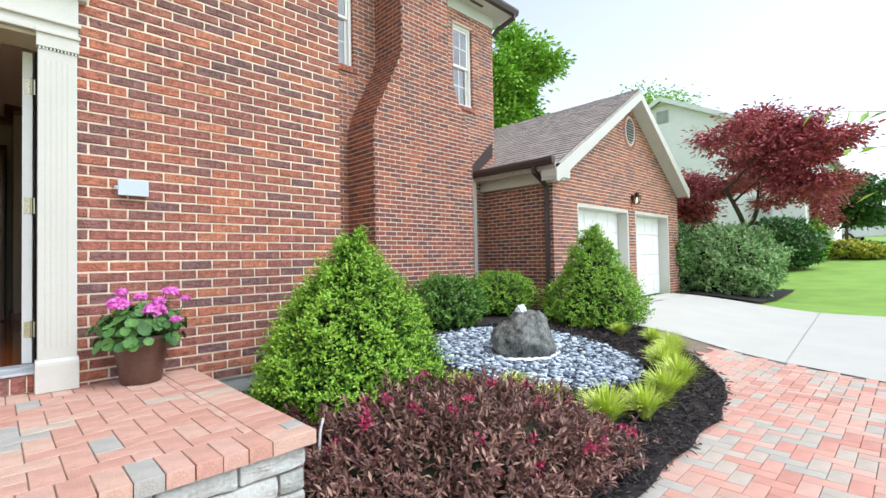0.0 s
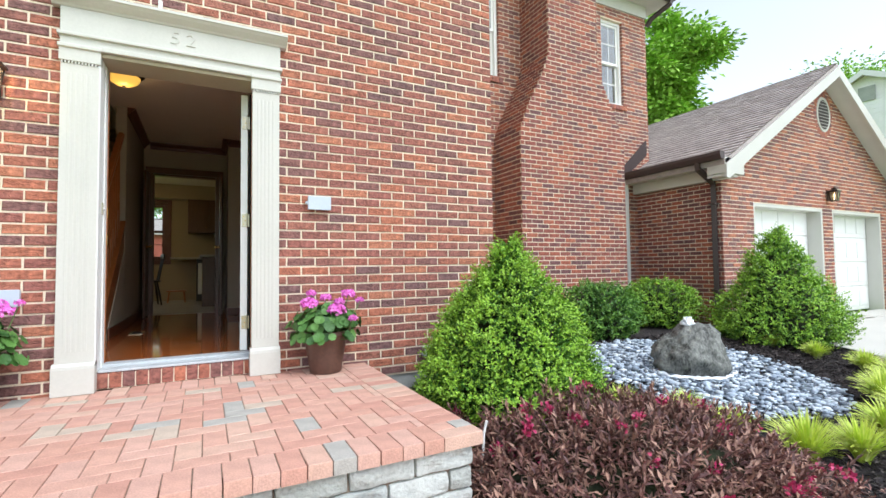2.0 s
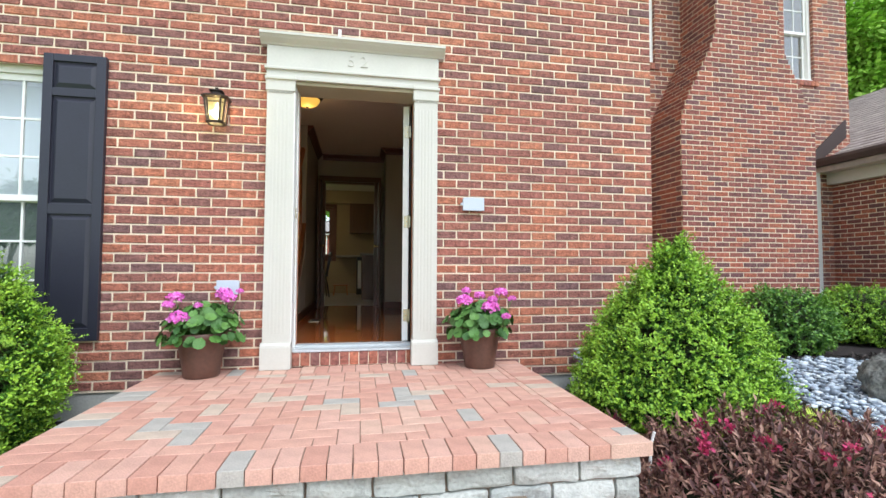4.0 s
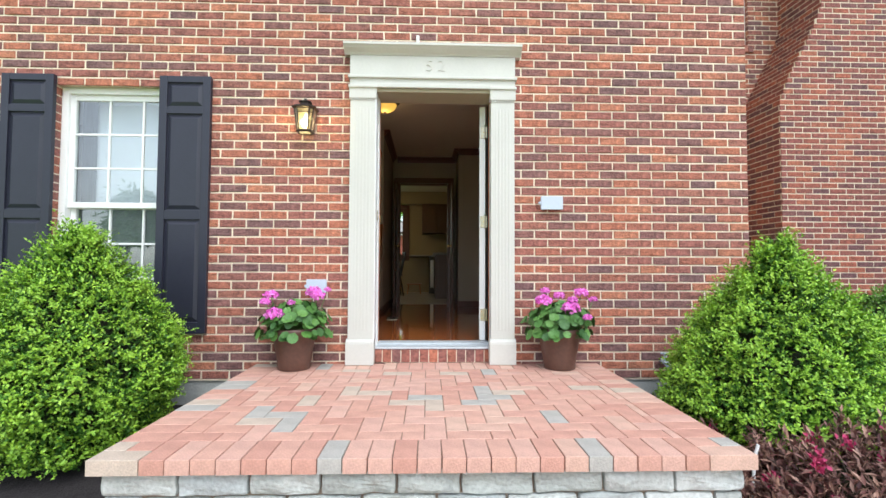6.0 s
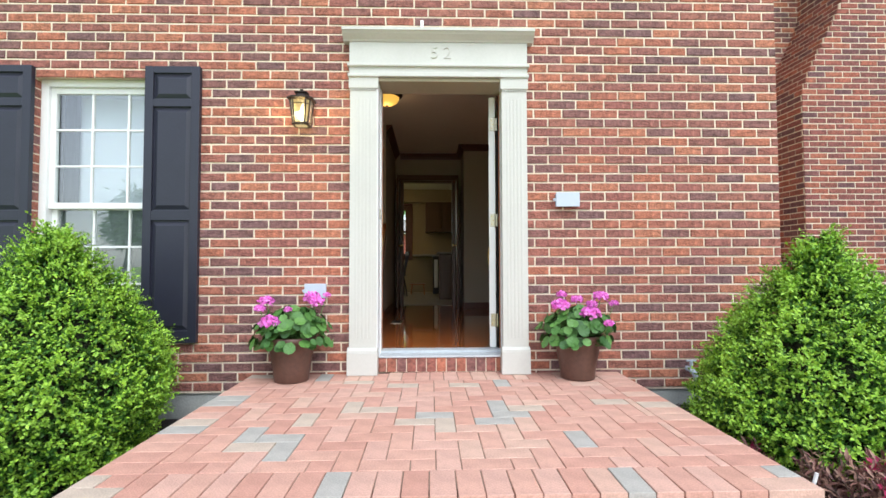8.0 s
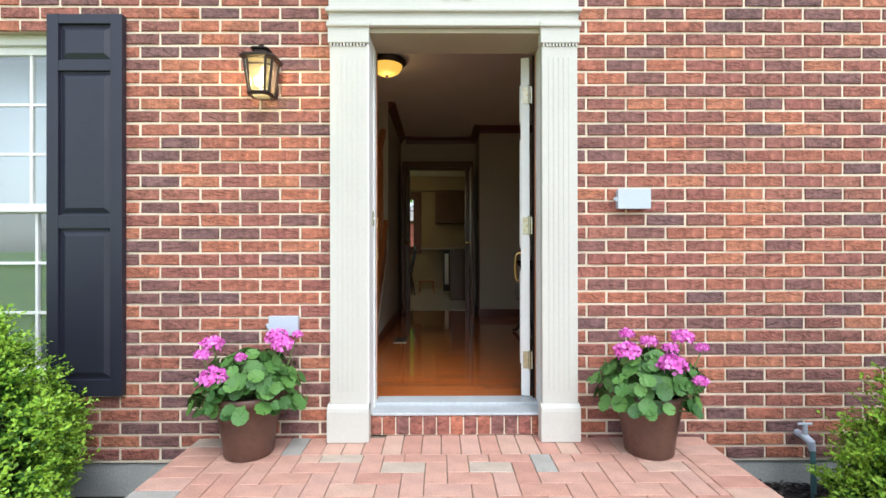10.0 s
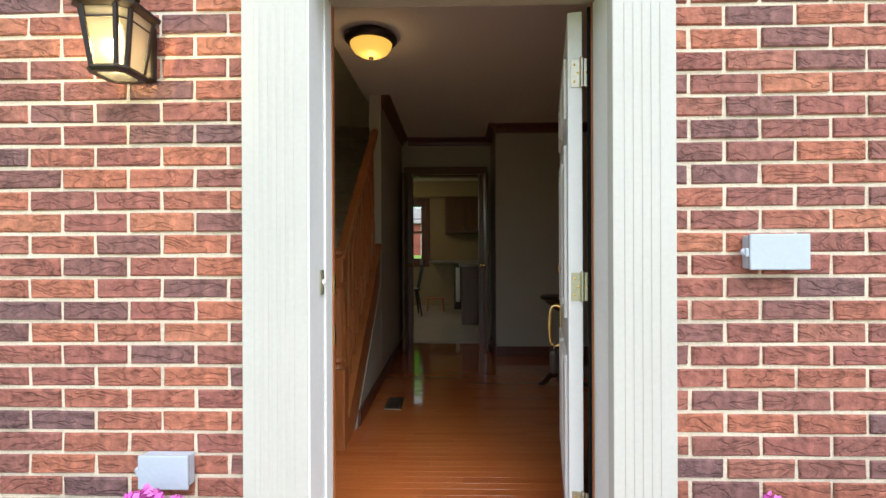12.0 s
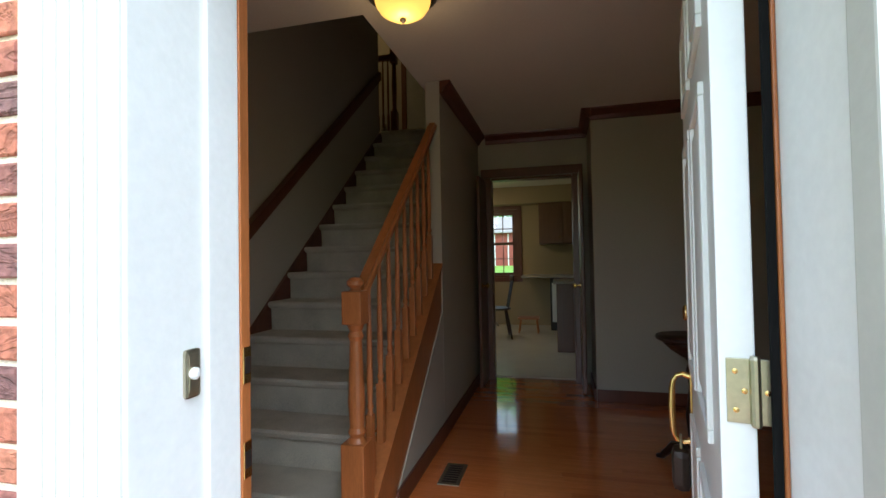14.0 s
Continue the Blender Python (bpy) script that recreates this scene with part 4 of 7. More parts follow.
extrude_profile(bm, [(NY + 0.03, rail_z(NY + 0.03) - 0.06), (WY - 0.002, rail_z(WY) - 0.06), (WY - 0.002, rail_z(WY)), (NY + 0.03, rail_z(NY + 0.03))], "x", SX - 0.032, SX + 0.032)
bmesh.ops.bevel(bm, geom=list(bm.edges), offset=0.012, segments=2, affect="EDGES")
part("handrail", bm, oak, STAIRS)
for i in range(9):
    y = NY + 0.14 + i * 0.128
    z0, z1 = FLOOR + 0.17 + (y - S_Y) * sl, rail_z(y) - 0.055
    h = z1 - z0
    bm = bmesh.new()
    box(bm, SX - 0.017, SX + 0.017, y - 0.017, y + 0.017, z0 - 0.02, z0 + h * 0.30, 0.002)
    lathe(bm, [(0.016, z0 + h * 0.295), (0.011, z0 + h * 0.32), (0.0165, z0 + h * 0.34), (0.011, z0 + h * 0.36), (0.015, z0 + h * 0.45), (0.009, z1)], 10, pose(SX, y, 0))
    part("baluster", bm, oak, STAIRS)
bm = bmesh.new()
extrude_profile(bm, [(S_Y - 0.1, FLOOR + 0.74), (S_Y + 2.9, FLOOR + 0.74 + 3.0 * sl), (S_Y + 2.9, FLOOR + 0.83 + 3.0 * sl), (S_Y - 0.1, FLOOR + 0.83)], "x", HW + 0.035, HW + 0.085)
part("wall_rail", bm, dark_wood, STAIRS, "dark stained wall handrail")
UP = thing("landing_railing", "dark wooden railing of the upper landing", "railing", kind="structure")
part("top_rail", boxed(HW - 0.09, -1.93, 8.02, 8.08, UZ + 0.85, UZ + 0.91, 0.01), dark_wood, UP)
for i in range(3):
    bm = bmesh.new()
    lathe(bm, [(0.016, UZ), (0.016, UZ + 0.2), (0.01, UZ + 0.24), (0.014, UZ + 0.5), (0.009, UZ + 0.85)], 8, pose(-2.10 + i * 0.062, 8.05, 0))
    part("baluster", bm, dark_wood, UP)
bm = bmesh.new()
box(bm, -1.935, -1.865, 8.01, 8.09, UZ, UZ + 0.25, 0.006)
box(bm, -1.935, -1.865, 8.01, 8.09, UZ + 0.8, UZ + 0.98, 0.006)
lathe(bm, [(0.033, UZ + 0.25), (0.022, UZ + 0.3), (0.03, UZ + 0.55), (0.022, UZ + 0.8)], 12, pose(-1.90, 8.05, 0))
part("newel_post", bm, dark_wood, UP)

# ---------------------------------------------------------------- kitchen
KX0, KX1, KY1 = -3.2, 2.4, 11.6
structure("floor_kitchen", boxed(KX0, KX1, KB + 0.125, KY1, 0.3, FLOOR), vinyl_tile, "shiny pale tiled kitchen floor", "floor")
structure("ceiling_kitchen", boxed(KX0, KX1, KB + 0.102, KY1, CEIL, CEIL + 0.015), ceiling_paint, "plain painted kitchen ceiling", "ceiling")
KWIN = (-1.57, -0.85, FLOOR + 0.86, FLOOR + 2.10)
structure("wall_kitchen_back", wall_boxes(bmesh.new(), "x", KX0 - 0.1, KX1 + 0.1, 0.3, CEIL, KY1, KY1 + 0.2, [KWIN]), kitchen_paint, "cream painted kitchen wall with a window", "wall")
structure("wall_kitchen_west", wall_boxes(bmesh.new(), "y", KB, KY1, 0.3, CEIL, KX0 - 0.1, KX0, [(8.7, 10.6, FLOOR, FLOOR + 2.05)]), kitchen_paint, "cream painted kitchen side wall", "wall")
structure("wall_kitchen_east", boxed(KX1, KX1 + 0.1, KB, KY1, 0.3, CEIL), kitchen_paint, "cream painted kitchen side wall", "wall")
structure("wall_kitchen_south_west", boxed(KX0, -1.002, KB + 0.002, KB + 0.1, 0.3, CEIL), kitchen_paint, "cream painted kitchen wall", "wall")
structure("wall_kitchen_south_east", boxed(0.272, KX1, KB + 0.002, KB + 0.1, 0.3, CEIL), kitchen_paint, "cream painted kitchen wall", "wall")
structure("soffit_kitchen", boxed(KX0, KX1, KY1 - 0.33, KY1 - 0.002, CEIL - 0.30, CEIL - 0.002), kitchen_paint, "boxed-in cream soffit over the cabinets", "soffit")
# unseen opening, added so sky light reaches the kitchen floor
PATIO = thing("patio_door", "unseen white framed sliding glass door added to light the kitchen floor", "door", kind="structure")
for a, b in ((8.7, 8.78), (9.62, 9.70), (10.52, 10.6)):
    part("stile", boxed(KX0 - 0.09, KX0 - 0.02, a + 0.001, b - 0.001, FLOOR + 0.001, FLOOR + 2.048, 0.004), white_paint, PATIO)
for a, b in ((8.78, 9.62), (9.70, 10.52)):
    part("rail", boxed(KX0 - 0.085, KX0 - 0.025, a, b, FLOOR + 0.001, FLOOR + 0.09, 0.004), white_paint, PATIO)
    part("rail", boxed(KX0 - 0.085, KX0 - 0.025, a, b, FLOOR + 1.97, FLOOR + 2.047, 0.004), white_paint, PATIO)
    part("pane", boxed(KX0 - 0.058, KX0 - 0.052, a, b, FLOOR + 0.09, FLOOR + 1.97), window_glass, PATIO).visible_shadow = False


# ---------------------------------------------------------------- leaves and plants
def leaf_mesh(name, pos, way, up, length, width, mat, fold=0.15):
    """Many small folded leaves in one mesh; arrays of places, directions and upper sides."""
    n = len(pos)
    way = way / np.linalg.norm(way, axis=1, keepdims=True)
    side = np.cross(way, up)
    side /= np.linalg.norm(side, axis=1, keepdims=True) + 1e-9
    nrm = np.cross(side, way)
    length = np.broadcast_to(length, (n,))[:, None]
    width = np.broadcast_to(width, (n,))[:, None]
    v = np.empty((n, 4, 3))
    v[:, 0] = pos
    v[:, 1] = pos + way * length * 0.5 + side * width * 0.5 + nrm * width * fold
    v[:, 2] = pos + way * length - nrm * length * 0.08
    v[:, 3] = pos + way * length * 0.5 - side * width * 0.5 + nrm * width * fold
    k = np.arange(n)[:, None] * 4
    f = np.concatenate([k, k + 1, k + 2, k, k + 2, k + 3], axis=1).astype(np.int32)
    me = bpy.data.meshes.new(name)
    me.vertices.add(n * 4)
    me.vertices.foreach_set("co", v.reshape(-1))
    me.loops.add(n * 6)
    me.loops.foreach_set("vertex_index", f.reshape(-1))
    me.polygons.add(n * 2)
    me.polygons.foreach_set("loop_start", np.arange(0, n * 6, 3, dtype=np.int32))
    me.update(calc_edges=True)
    me.validate()
    me.materials.append(mat)
    return me


def leaf_part(name, parent, *args, label="", **kw):
    ob = new(name, leaf_mesh(name, *args, **kw))
    ob.parent = parent
    return tagged(ob, label)


def foliage(name, spread, rough=0.5):
    m = surface(name, None, rough, spread=spread, vary=0.2, scale=3, grain=30, bump=0, spec=0.4)
    b = m.node_tree.nodes["Principled BSDF"]
    b.inputs["Subsurface Weight"].default_value = 0.0
    return m


# older leaf green, darkened to add the shade between the clumps
box_green = foliage("boxwood_leaf", [(0.05, 0.145, 0.014), (0.07, 0.19, 0.018), (0.03, 0.095, 0.01), (0.09, 0.23, 0.022)])
box_tip = foliage("boxwood_new_leaf", [(0.27, 0.48, 0.03), (0.35, 0.56, 0.045), (0.20, 0.40, 0.028), (0.30, 0.51, 0.06)])
dark_green = foliage("holly_leaf", [(0.05, 0.15, 0.025), (0.08, 0.20, 0.035), (0.04, 0.11, 0.02), (0.10, 0.24, 0.045)], 0.35)
mid_green = foliage("yew_leaf", [(0.11, 0.25, 0.03), (0.15, 0.31, 0.035), (0.08, 0.19, 0.025), (0.18, 0.36, 0.05)])
pale_green = foliage("viburnum_leaf", [(0.25, 0.44, 0.13), (0.32, 0.52, 0.17), (0.17, 0.33, 0.10), (0.46, 0.60, 0.31)])
# near-black colour of solid cores that stand in for shade inside the plants
inner_dark = surface("inner_shade", (0.022, 0.028, 0.010), 0.95, vary=0.5, scale=14, grain=60, bump=0.6)
bark = surface("bark", (0.09, 0.065, 0.05), 0.95, vary=0.35, scale=8, grain=50, bump=0.7, stretch=(3, 3, 0.6))
purple_leaf = foliage("purple_shrub_leaf", [(0.15, 0.060, 0.056), (0.23, 0.11, 0.085), (0.085, 0.038, 0.040), (0.38, 0.22, 0.16)])
crimson = foliage("crimson_petal", [(0.46, 0.03, 0.11), (0.34, 0.02, 0.08), (0.58, 0.06, 0.18), (0.40, 0.03, 0.09)])
maple_leaf = foliage("red_maple_leaf", [(0.38, 0.095, 0.10), (0.48, 0.10, 0.115), (0.28, 0.08, 0.085), (0.60, 0.14, 0.16)])
tree_leaf = foliage("tree_leaf", [(0.27, 0.50, 0.055), (0.36, 0.60, 0.085), (0.18, 0.38, 0.035), (0.45, 0.68, 0.13)])
blade_mat = foliage("yellow_grass_blade", [(0.72, 0.82, 0.13), (0.62, 0.76, 0.09), (0.80, 0.86, 0.28), (0.52, 0.68, 0.08)])
yellow_leaf = foliage("yellow_leaf", [(0.55, 0.50, 0.04), (0.45, 0.46, 0.04), (0.6, 0.58, 0.08), (0.4, 0.42, 0.05)])


def blob(rings, seg, seed, rough):
    """A lumpy closed core that stands in for a plant's shaded inside, from (radius, height) rings."""
    bm = lathe(bmesh.new(), rings, seg)
    for v in bm.verts:
        k = 1 + rough * noise.noise(Vector((v.co.x * 2.5 + seed, v.co.y * 2.5, v.co.z * 2.5)))
        v.co.x *= k
        v.co.y *= k
    return bm


def shrub(name, label, category, place, profile, wide, tall, seed, leaf, tip, shoots, leaf_len, group="", squash=(1, 1), lump=0.2, shoot=0.10, per=10):
    """A clipped shrub: a dark core painting its shaded inside, covered by short leafy shoots. profile(h) gives the
    radius at 0..1 of the height.
    """
    r = np.random.default_rng(seed)
    t = thing(name, label, category, place, group)
    rings = [(max(0.01, 0.74 * wide * profile(h)), tall * (0.02 + 0.93 * h)) for h in (0, 0.08, 0.2, 0.35, 0.5, 0.65, 0.8, 0.9, 0.98)]
    part("shade_core", blob(rings, 20, seed, 0.25), inner_dark, t, "dark core painting the shaded inside", True)
    hs = r.random(shoots * 3)
    keep = r.random(shoots * 3) < np.array([0.25 + 0.75 * min(1.0, profile(h) / 1.0) for h in hs])
    hs = hs[keep][:shoots]
    n = len(hs)
    ang = r.random(n) * 2 * np.pi
    rad = np.array([profile(h) for h in hs]) * wide
    lumps = np.array([noise.noise(Vector((math.cos(a) * 3.2 + seed, math.sin(a) * 3.2, h * 4.5))) + 0.9 * noise.noise(Vector((math.cos(a) * 9 + seed, math.sin(a) * 9, h * 13))) for a, h in zip(ang, hs)])
    rad = rad * (1 + lump * lumps) * (0.86 + 0.14 * r.random(n))
    base = np.stack([rad * np.cos(ang) * squash[0], rad * np.sin(ang) * squash[1], hs * tall * (1 + 0.06 * lumps) + 0.02], 1)
    out = np.stack([np.cos(ang), np.sin(ang), 0.35 + 1.3 * np.maximum(0, hs - 0.55)], 1) + r.normal(0, 0.35, (n, 3))
    out /= np.linalg.norm(out, axis=1, keepdims=True)
    grain = 0.011 / max(leaf_len, 0.024) * 25
    clump = np.array([noise.noise(Vector(q) * grain + Vector((seed, 0, 0))) + 0.5 * noise.noise(Vector(q) * grain * 2.1) for q in base])
    base = base + out * (shoot * 0.75 * clump)[:, None]
    L = shoot * (0.5 + r.random(n) * 0.9)
    s = np.repeat(np.arange(n), per)
    f = np.tile((np.arange(per) + 0.5) / per, n)
    pos = base[s] + out[s] * (L[s] * (f - 0.35))[:, None]
    way = out[s] * 0.55 + r.normal(0, 0.6, (n * per, 3)) + np.array([0, 0, 0.25])
    up = out[s] + np.array([0, 0, 1.0]) + r.normal(0, 0.25, (n * per, 3))
    size = leaf_len * (0.7 + 0.6 * r.random(n * per))
    # bright new growth on clump tops; hollows keep the leaf colour that paints shade
    new_growth = f + r.normal(0, 0.2, n * per) + 0.2 * lumps[s] + 0.75 * clump[s] > 0.60
    leaf_part("leaves", t, pos[~new_growth], way[~new_growth], up[~new_growth], size[~new_growth], size[~new_growth] * 0.62, leaf)
    leaf_part("new_leaves", t, pos[new_growth], way[new_growth], up[new_growth], size[new_growth], size[new_growth] * 0.62, tip, label="bright green new growth")
    bm = bmesh.new()
    for k in range(4):
        a = k * 1.7 + seed
        tube(bm, [(0.05 * math.cos(a), 0.05 * math.sin(a), -0.06), (0.1 * math.cos(a), 0.1 * math.sin(a), tall * 0.35)], [0.018, 0.01], 6)
    part("stems", bm, bark, t, "thin brown stems")
    return t


def curve(*knots):
    """A radius along the height, in straight stretches between (height, radius) knots."""
    hs, rs = zip(*knots)
    return lambda h: float(np.interp(h, hs, rs))


bullet = curve((0, 0.84), (0.12, 0.97), (0.28, 1.0), (0.48, 0.80), (0.66, 0.56), (0.80, 0.34), (0.90, 0.17), (1, 0.02))
dome = curve((0, 0.62), (0.15, 0.82), (0.36, 1.0), (0.52, 0.90), (0.68, 0.64), (0.82, 0.38), (0.93, 0.17), (1, 0.03))
cone = lambda h: (1.0 - 0.16 * max(0, 0.22 - h) / 0.22) * max(0.02, 1 - max(0, h - 0.12) / 0.88) ** 0.88
ball = lambda h: math.sqrt(max(0.02, 1 - (2 * h - 0.85) ** 2 / 1.33))
egg = lambda h: math.sqrt(max(0.02, 1 - max(0, (h - 0.35) / 0.65) ** 2)) * (0.82 + 0.18 * min(1, h / 0.3))


def on_ground(x, y, lift=0.04):
    return (x, y, ground_z(x, y) + lift)


shrub("boxwood", "bright green cone-shaped boxwood beside the stoop", "shrub", on_ground(1.83, 2.80), bullet, 0.60, 1.25, 3, box_green, box_tip, 10500, 0.0195, "boxwoods", per=13, shoot=0.11)
shrub("boxwood", "bright green rounded boxwood under the shuttered window", "shrub", on_ground(-2.49, 3.0, 0.0), dome, 0.59, 1.31, 8, box_green, box_tip, 10500, 0.0195, "boxwoods", lump=0.2, per=13, shoot=0.11)
shrub("conifer_shrub", "bright green cone-shaped evergreen by the garage corner", "shrub", on_ground(6.78, 3.55), cone, 0.76, 1.44, 12, mid_green, box_tip, 4200, 0.03, per=10, lump=0.3, shoot=0.15)
shrub("evergreen_shrub", "dark green spreading shrub under the chimney", "shrub", on_ground(4.72, 4.75), ball, 0.44, 0.70, 16, dark_green, mid_green, 1900, 0.034, per=9, lump=0.5, squash=(1.15, 1), shoot=0.14)
shrub("evergreen_shrub", "bright green mounded shrub in the wall corner", "shrub", on_ground(6.38, 5.12), ball, 0.52, 0.70, 19, mid_green, box_tip, 2200, 0.03, per=9, lump=0.3, shoot=0.12)
shrub("viburnum", "large loose green shrub beside the garage", "shrub", on_ground(14.9, 3.75), ball, 1.22, 1.85, 23, pale_green, pale_green, 4600, 0.066, per=10, lump=0.3, shoot=0.22)
shrub("viburnum", "grey-green shrub against the garage side", "shrub", on_ground(14.0, 5.2), ball, 0.95, 2.0, 29, pale_green, dark_green, 1600, 0.085, per=8, lump=0.25, shoot=0.2)
shrub("hedge_shrub", "dark green shrub at the far lawn edge", "shrub", on_ground(24.0, 4.0), ball, 1.3, 2.0, 31, dark_green, dark_green, 900, 0.14, per=8, lump=0.25, shoot=0.25)
shrub("hedge_shrub", "small bright shrub at the far lawn edge", "shrub", on_ground(27.2, 3.5), egg, 0.6, 2.0, 37, box_tip, box_tip, 500, 0.14, per=8, shoot=0.25)
for i, (x, y, s) in enumerate(((29.0, 2.3, 0.8), (30.6, 2.0, 0.6), (28.6, 1.4, 0.5))):
    shrub("golden_shrub", "low golden-yellow shrub in a far lawn bed", "shrub", on_ground(x, y), ball, 0.8 * s + 0.3, 0.9 * s, 41 + i, yellow_leaf if i != 1 else dark_green, yellow_leaf if i != 1 else mid_green, 350, 0.13, "far bed shrubs", per=7, shoot=0.2)


def purple_shrub():
    """A low spreading shrub of narrow dark leaves with crimson flower clusters."""
    r = np.random.default_rng(77)
    t = thing("weigela", "low spreading purple-leaved shrub with crimson flowers", "shrub", on_ground(1.94, 1.93))
    ax, ay = np.array([0.86, -0.51]), np.array([0.51, 0.86])
    bm = bmesh.new()
    bmesh.ops.create_icosphere(bm, subdivisions=3, radius=1)
    for v in bm.verts:
        k = 1 + 0.25 * noise.noise(v.co * 2.2)
        p = ax * v.co.x * 0.82 * k + ay * v.co.y * 0.50 * k
        v.co = Vector((p[0], p[1], max(-0.02, v.co.z * 0.40 * k)))
    # solid dark core in place of the shade between the leaves
    part("shade_core", bm, inner_dark, t, "dark core painting the shaded inside", True)
    n, per = 3000, 12
    th, ph = r.random(n) * 2 * np.pi, np.arccos(r.random(n) * 0.98 + 0.02)
    d = np.stack([np.sin(ph) * np.cos(th), np.sin(ph) * np.sin(th), np.cos(ph)], 1)
    lump = np.array([noise.noise(Vector(q * 2.6)) + 1.0 * noise.noise(Vector(q * 7)) for q in d])
    k = (0.82 + 0.16 * r.random(n)) * (1 + 0.22 * lump)
    loc = np.stack([d[:, 0] * 1.02 * k, d[:, 1] * 0.64 * k, d[:, 2] * 0.43 * k], 1)
    base = np.stack([loc[:, 0] * ax[0] + loc[:, 1] * ay[0], loc[:, 0] * ax[1] + loc[:, 1] * ay[1], loc[:, 2]], 1)
    out = np.stack([d[:, 0] * ax[0] + d[:, 1] * ay[0], d[:, 0] * ax[1] + d[:, 1] * ay[1], d[:, 2] * 0.8 + 0.45], 1) + r.normal(0, 0.25, (n, 3))
    out /= np.linalg.norm(out, axis=1, keepdims=True)
    s = np.repeat(np.arange(n), per)
    f = np.tile((np.arange(per) + 0.5) / per, n)
    L = 0.07 + 0.11 * r.random(n)
    pos = base[s] + out[s] * (L[s] * (f - 0.3))[:, None]
    way = out[s] * 0.6 + r.normal(0, 0.55, (n * per, 3))
    up = out[s] + np.array([0, 0, 1.2]) + r.normal(0, 0.2, (n * per, 3))
    size = 0.046 * (0.6 + 0.7 * r.random(n * per))
    leaf_part("leaves", t, pos, way, up, size, size * 0.30, purple_leaf)
    twigs = bmesh.new()
    for i in range(0, n, 12):
        p = Vector(base[i])
        tube(twigs, [p * 0.4, p, p + Vector(out[i]) * (L[i] + 0.03)], [0.004, 0.0025, 0.0012], 4)
    part("branching", twigs, bark, t, "thin brown twigs")
    pick = r.choice(np.where(d[:, 2] > 0.12)[0], 55, replace=False)
    for i in pick:
        q = int(12 + r.random() * 18)
        c = base[i] + out[i] * (L[i] * 0.8)
        pos = c + r.normal(0, 0.014, (q, 3))
        way = r.normal(0, 1, (q, 3)) + out[i]
        leaf_part("flower_cluster", t, pos, way, r.normal(0, 1, (q, 3)), 0.026, 0.017, crimson, label="crimson flower cluster")
    return t


purple_shrub()


def grass_tuft(place, size, seed, blades=420):
    r = np.random.default_rng(seed)
    t = thing("grass_tuft", "arching tuft of yellow-green ornamental grass", "grass", place, "ornamental grasses along the bed")
    verts, faces = [], []
    for _ in range(blades):
        a = r.random() * 6.283
        lean = 0.15 + 1.05 * r.random()
        L = 0.92 * size * (0.65 + 0.5 * r.random())
        w = 0.006 + 0.0045 * r.random()
        dx, dy = math.cos(a), math.sin(a)
        p = [dx * 0.03 * r.random(), dy * 0.03 * r.random(), -0.02]
        k = len(verts)
        seg = 5
        for j in range(seg + 1):
            q = j / seg
            ang = lean * (0.25 + 1.35 * q)
            ww = w * (1 - q ** 2 * 0.95)
            verts += [(p[0] - dy * ww, p[1] + dx * ww, p[2]), (p[0] + dy * ww, p[1] - dx * ww, p[2] + 0.002)]
            h = L / seg
            p = [p[0] + dx * h * math.sin(ang), p[1] + dy * h * math.sin(ang), p[2] + h * math.cos(ang)]
        for j in range(seg):
            faces.append((k + 2 * j, k + 2 * j + 1, k + 2 * j + 3, k + 2 * j + 2))
    raw("foliage", verts, faces, blade_mat, t)
    return t


TUFTS = [(3.26, 1.63, 0.36), (3.62, 1.5, 0.32), (4.2, 1.56, 0.34), (4.72, 1.62, 0.35), (5.1, 1.9, 0.36), (5.5, 1.98, 0.32), (5.9, 2.1, 0.34), (6.25, 2.45, 0.27),
         (6.27, 2.92, 0.23), (6.33, 3.42, 0.21), (6.48, 4.08, 0.21), (2.62, 2.98, 0.32), (3.15, 2.36, 0.27), (3.16, 2.03, 0.27), (2.8, 2.66, 0.25)]
for i, (x, y, s) in enumerate(TUFTS):
    grass_tuft(on_ground(x, y), s, 200 + i)

# ---------------------------------------------------------------- bubbling rock in its ring of pebbles
RX, RY, RR = 4.40, 3.12, 1.13
rock_mat = surface("boulder", None, 0.6, spread=[(0.15, 0.155, 0.14), (0.15, 0.155, 0.14)], vary=1.1, scale=7, grain=34, bump=1.0, stretch=(1.5, 1.5, 0.8))
pebble_mat = surface("river_pebble", None, 0.55, spread=[(0.40, 0.47, 0.56), (0.26, 0.32, 0.40), (0.56, 0.63, 0.70), (0.10, 0.125, 0.155), (0.45, 0.52, 0.60), (0.68, 0.74, 0.79), (0.17, 0.205, 0.25)], vary=0.2, scale=15, grain=60, bump=0.2)
bm = bmesh.new()
bmesh.ops.create_icosphere(bm, subdivisions=5, radius=1)
for v in bm.verts:
    d = v.co.copy()
    k = 1.03 + 0.24 * noise.noise(d * 1.3 + Vector((3, 1, 7))) - 0.16 * abs(noise.noise(d * 2.7)) + 0.07 * noise.noise(d * 6) + 0.04 * noise.noise(d * 15) + 0.02 * noise.noise(d * 34)
    k = min(k, 1.02 / max(0.2, abs(d.dot(Vector((0.65, -0.55, 0.52))))), 1.05 / max(0.2, d.dot(Vector((-0.2, -0.1, 0.97)))))
    w = 1.0 - 0.24 * max(0.0, d.z)
    v.co = Vector((d.x * 0.35 * k * w + 0.02 * d.z, d.y * 0.29 * k * w, d.z * 0.33 * k + 0.07 * d.x * max(0.0, d.z)))
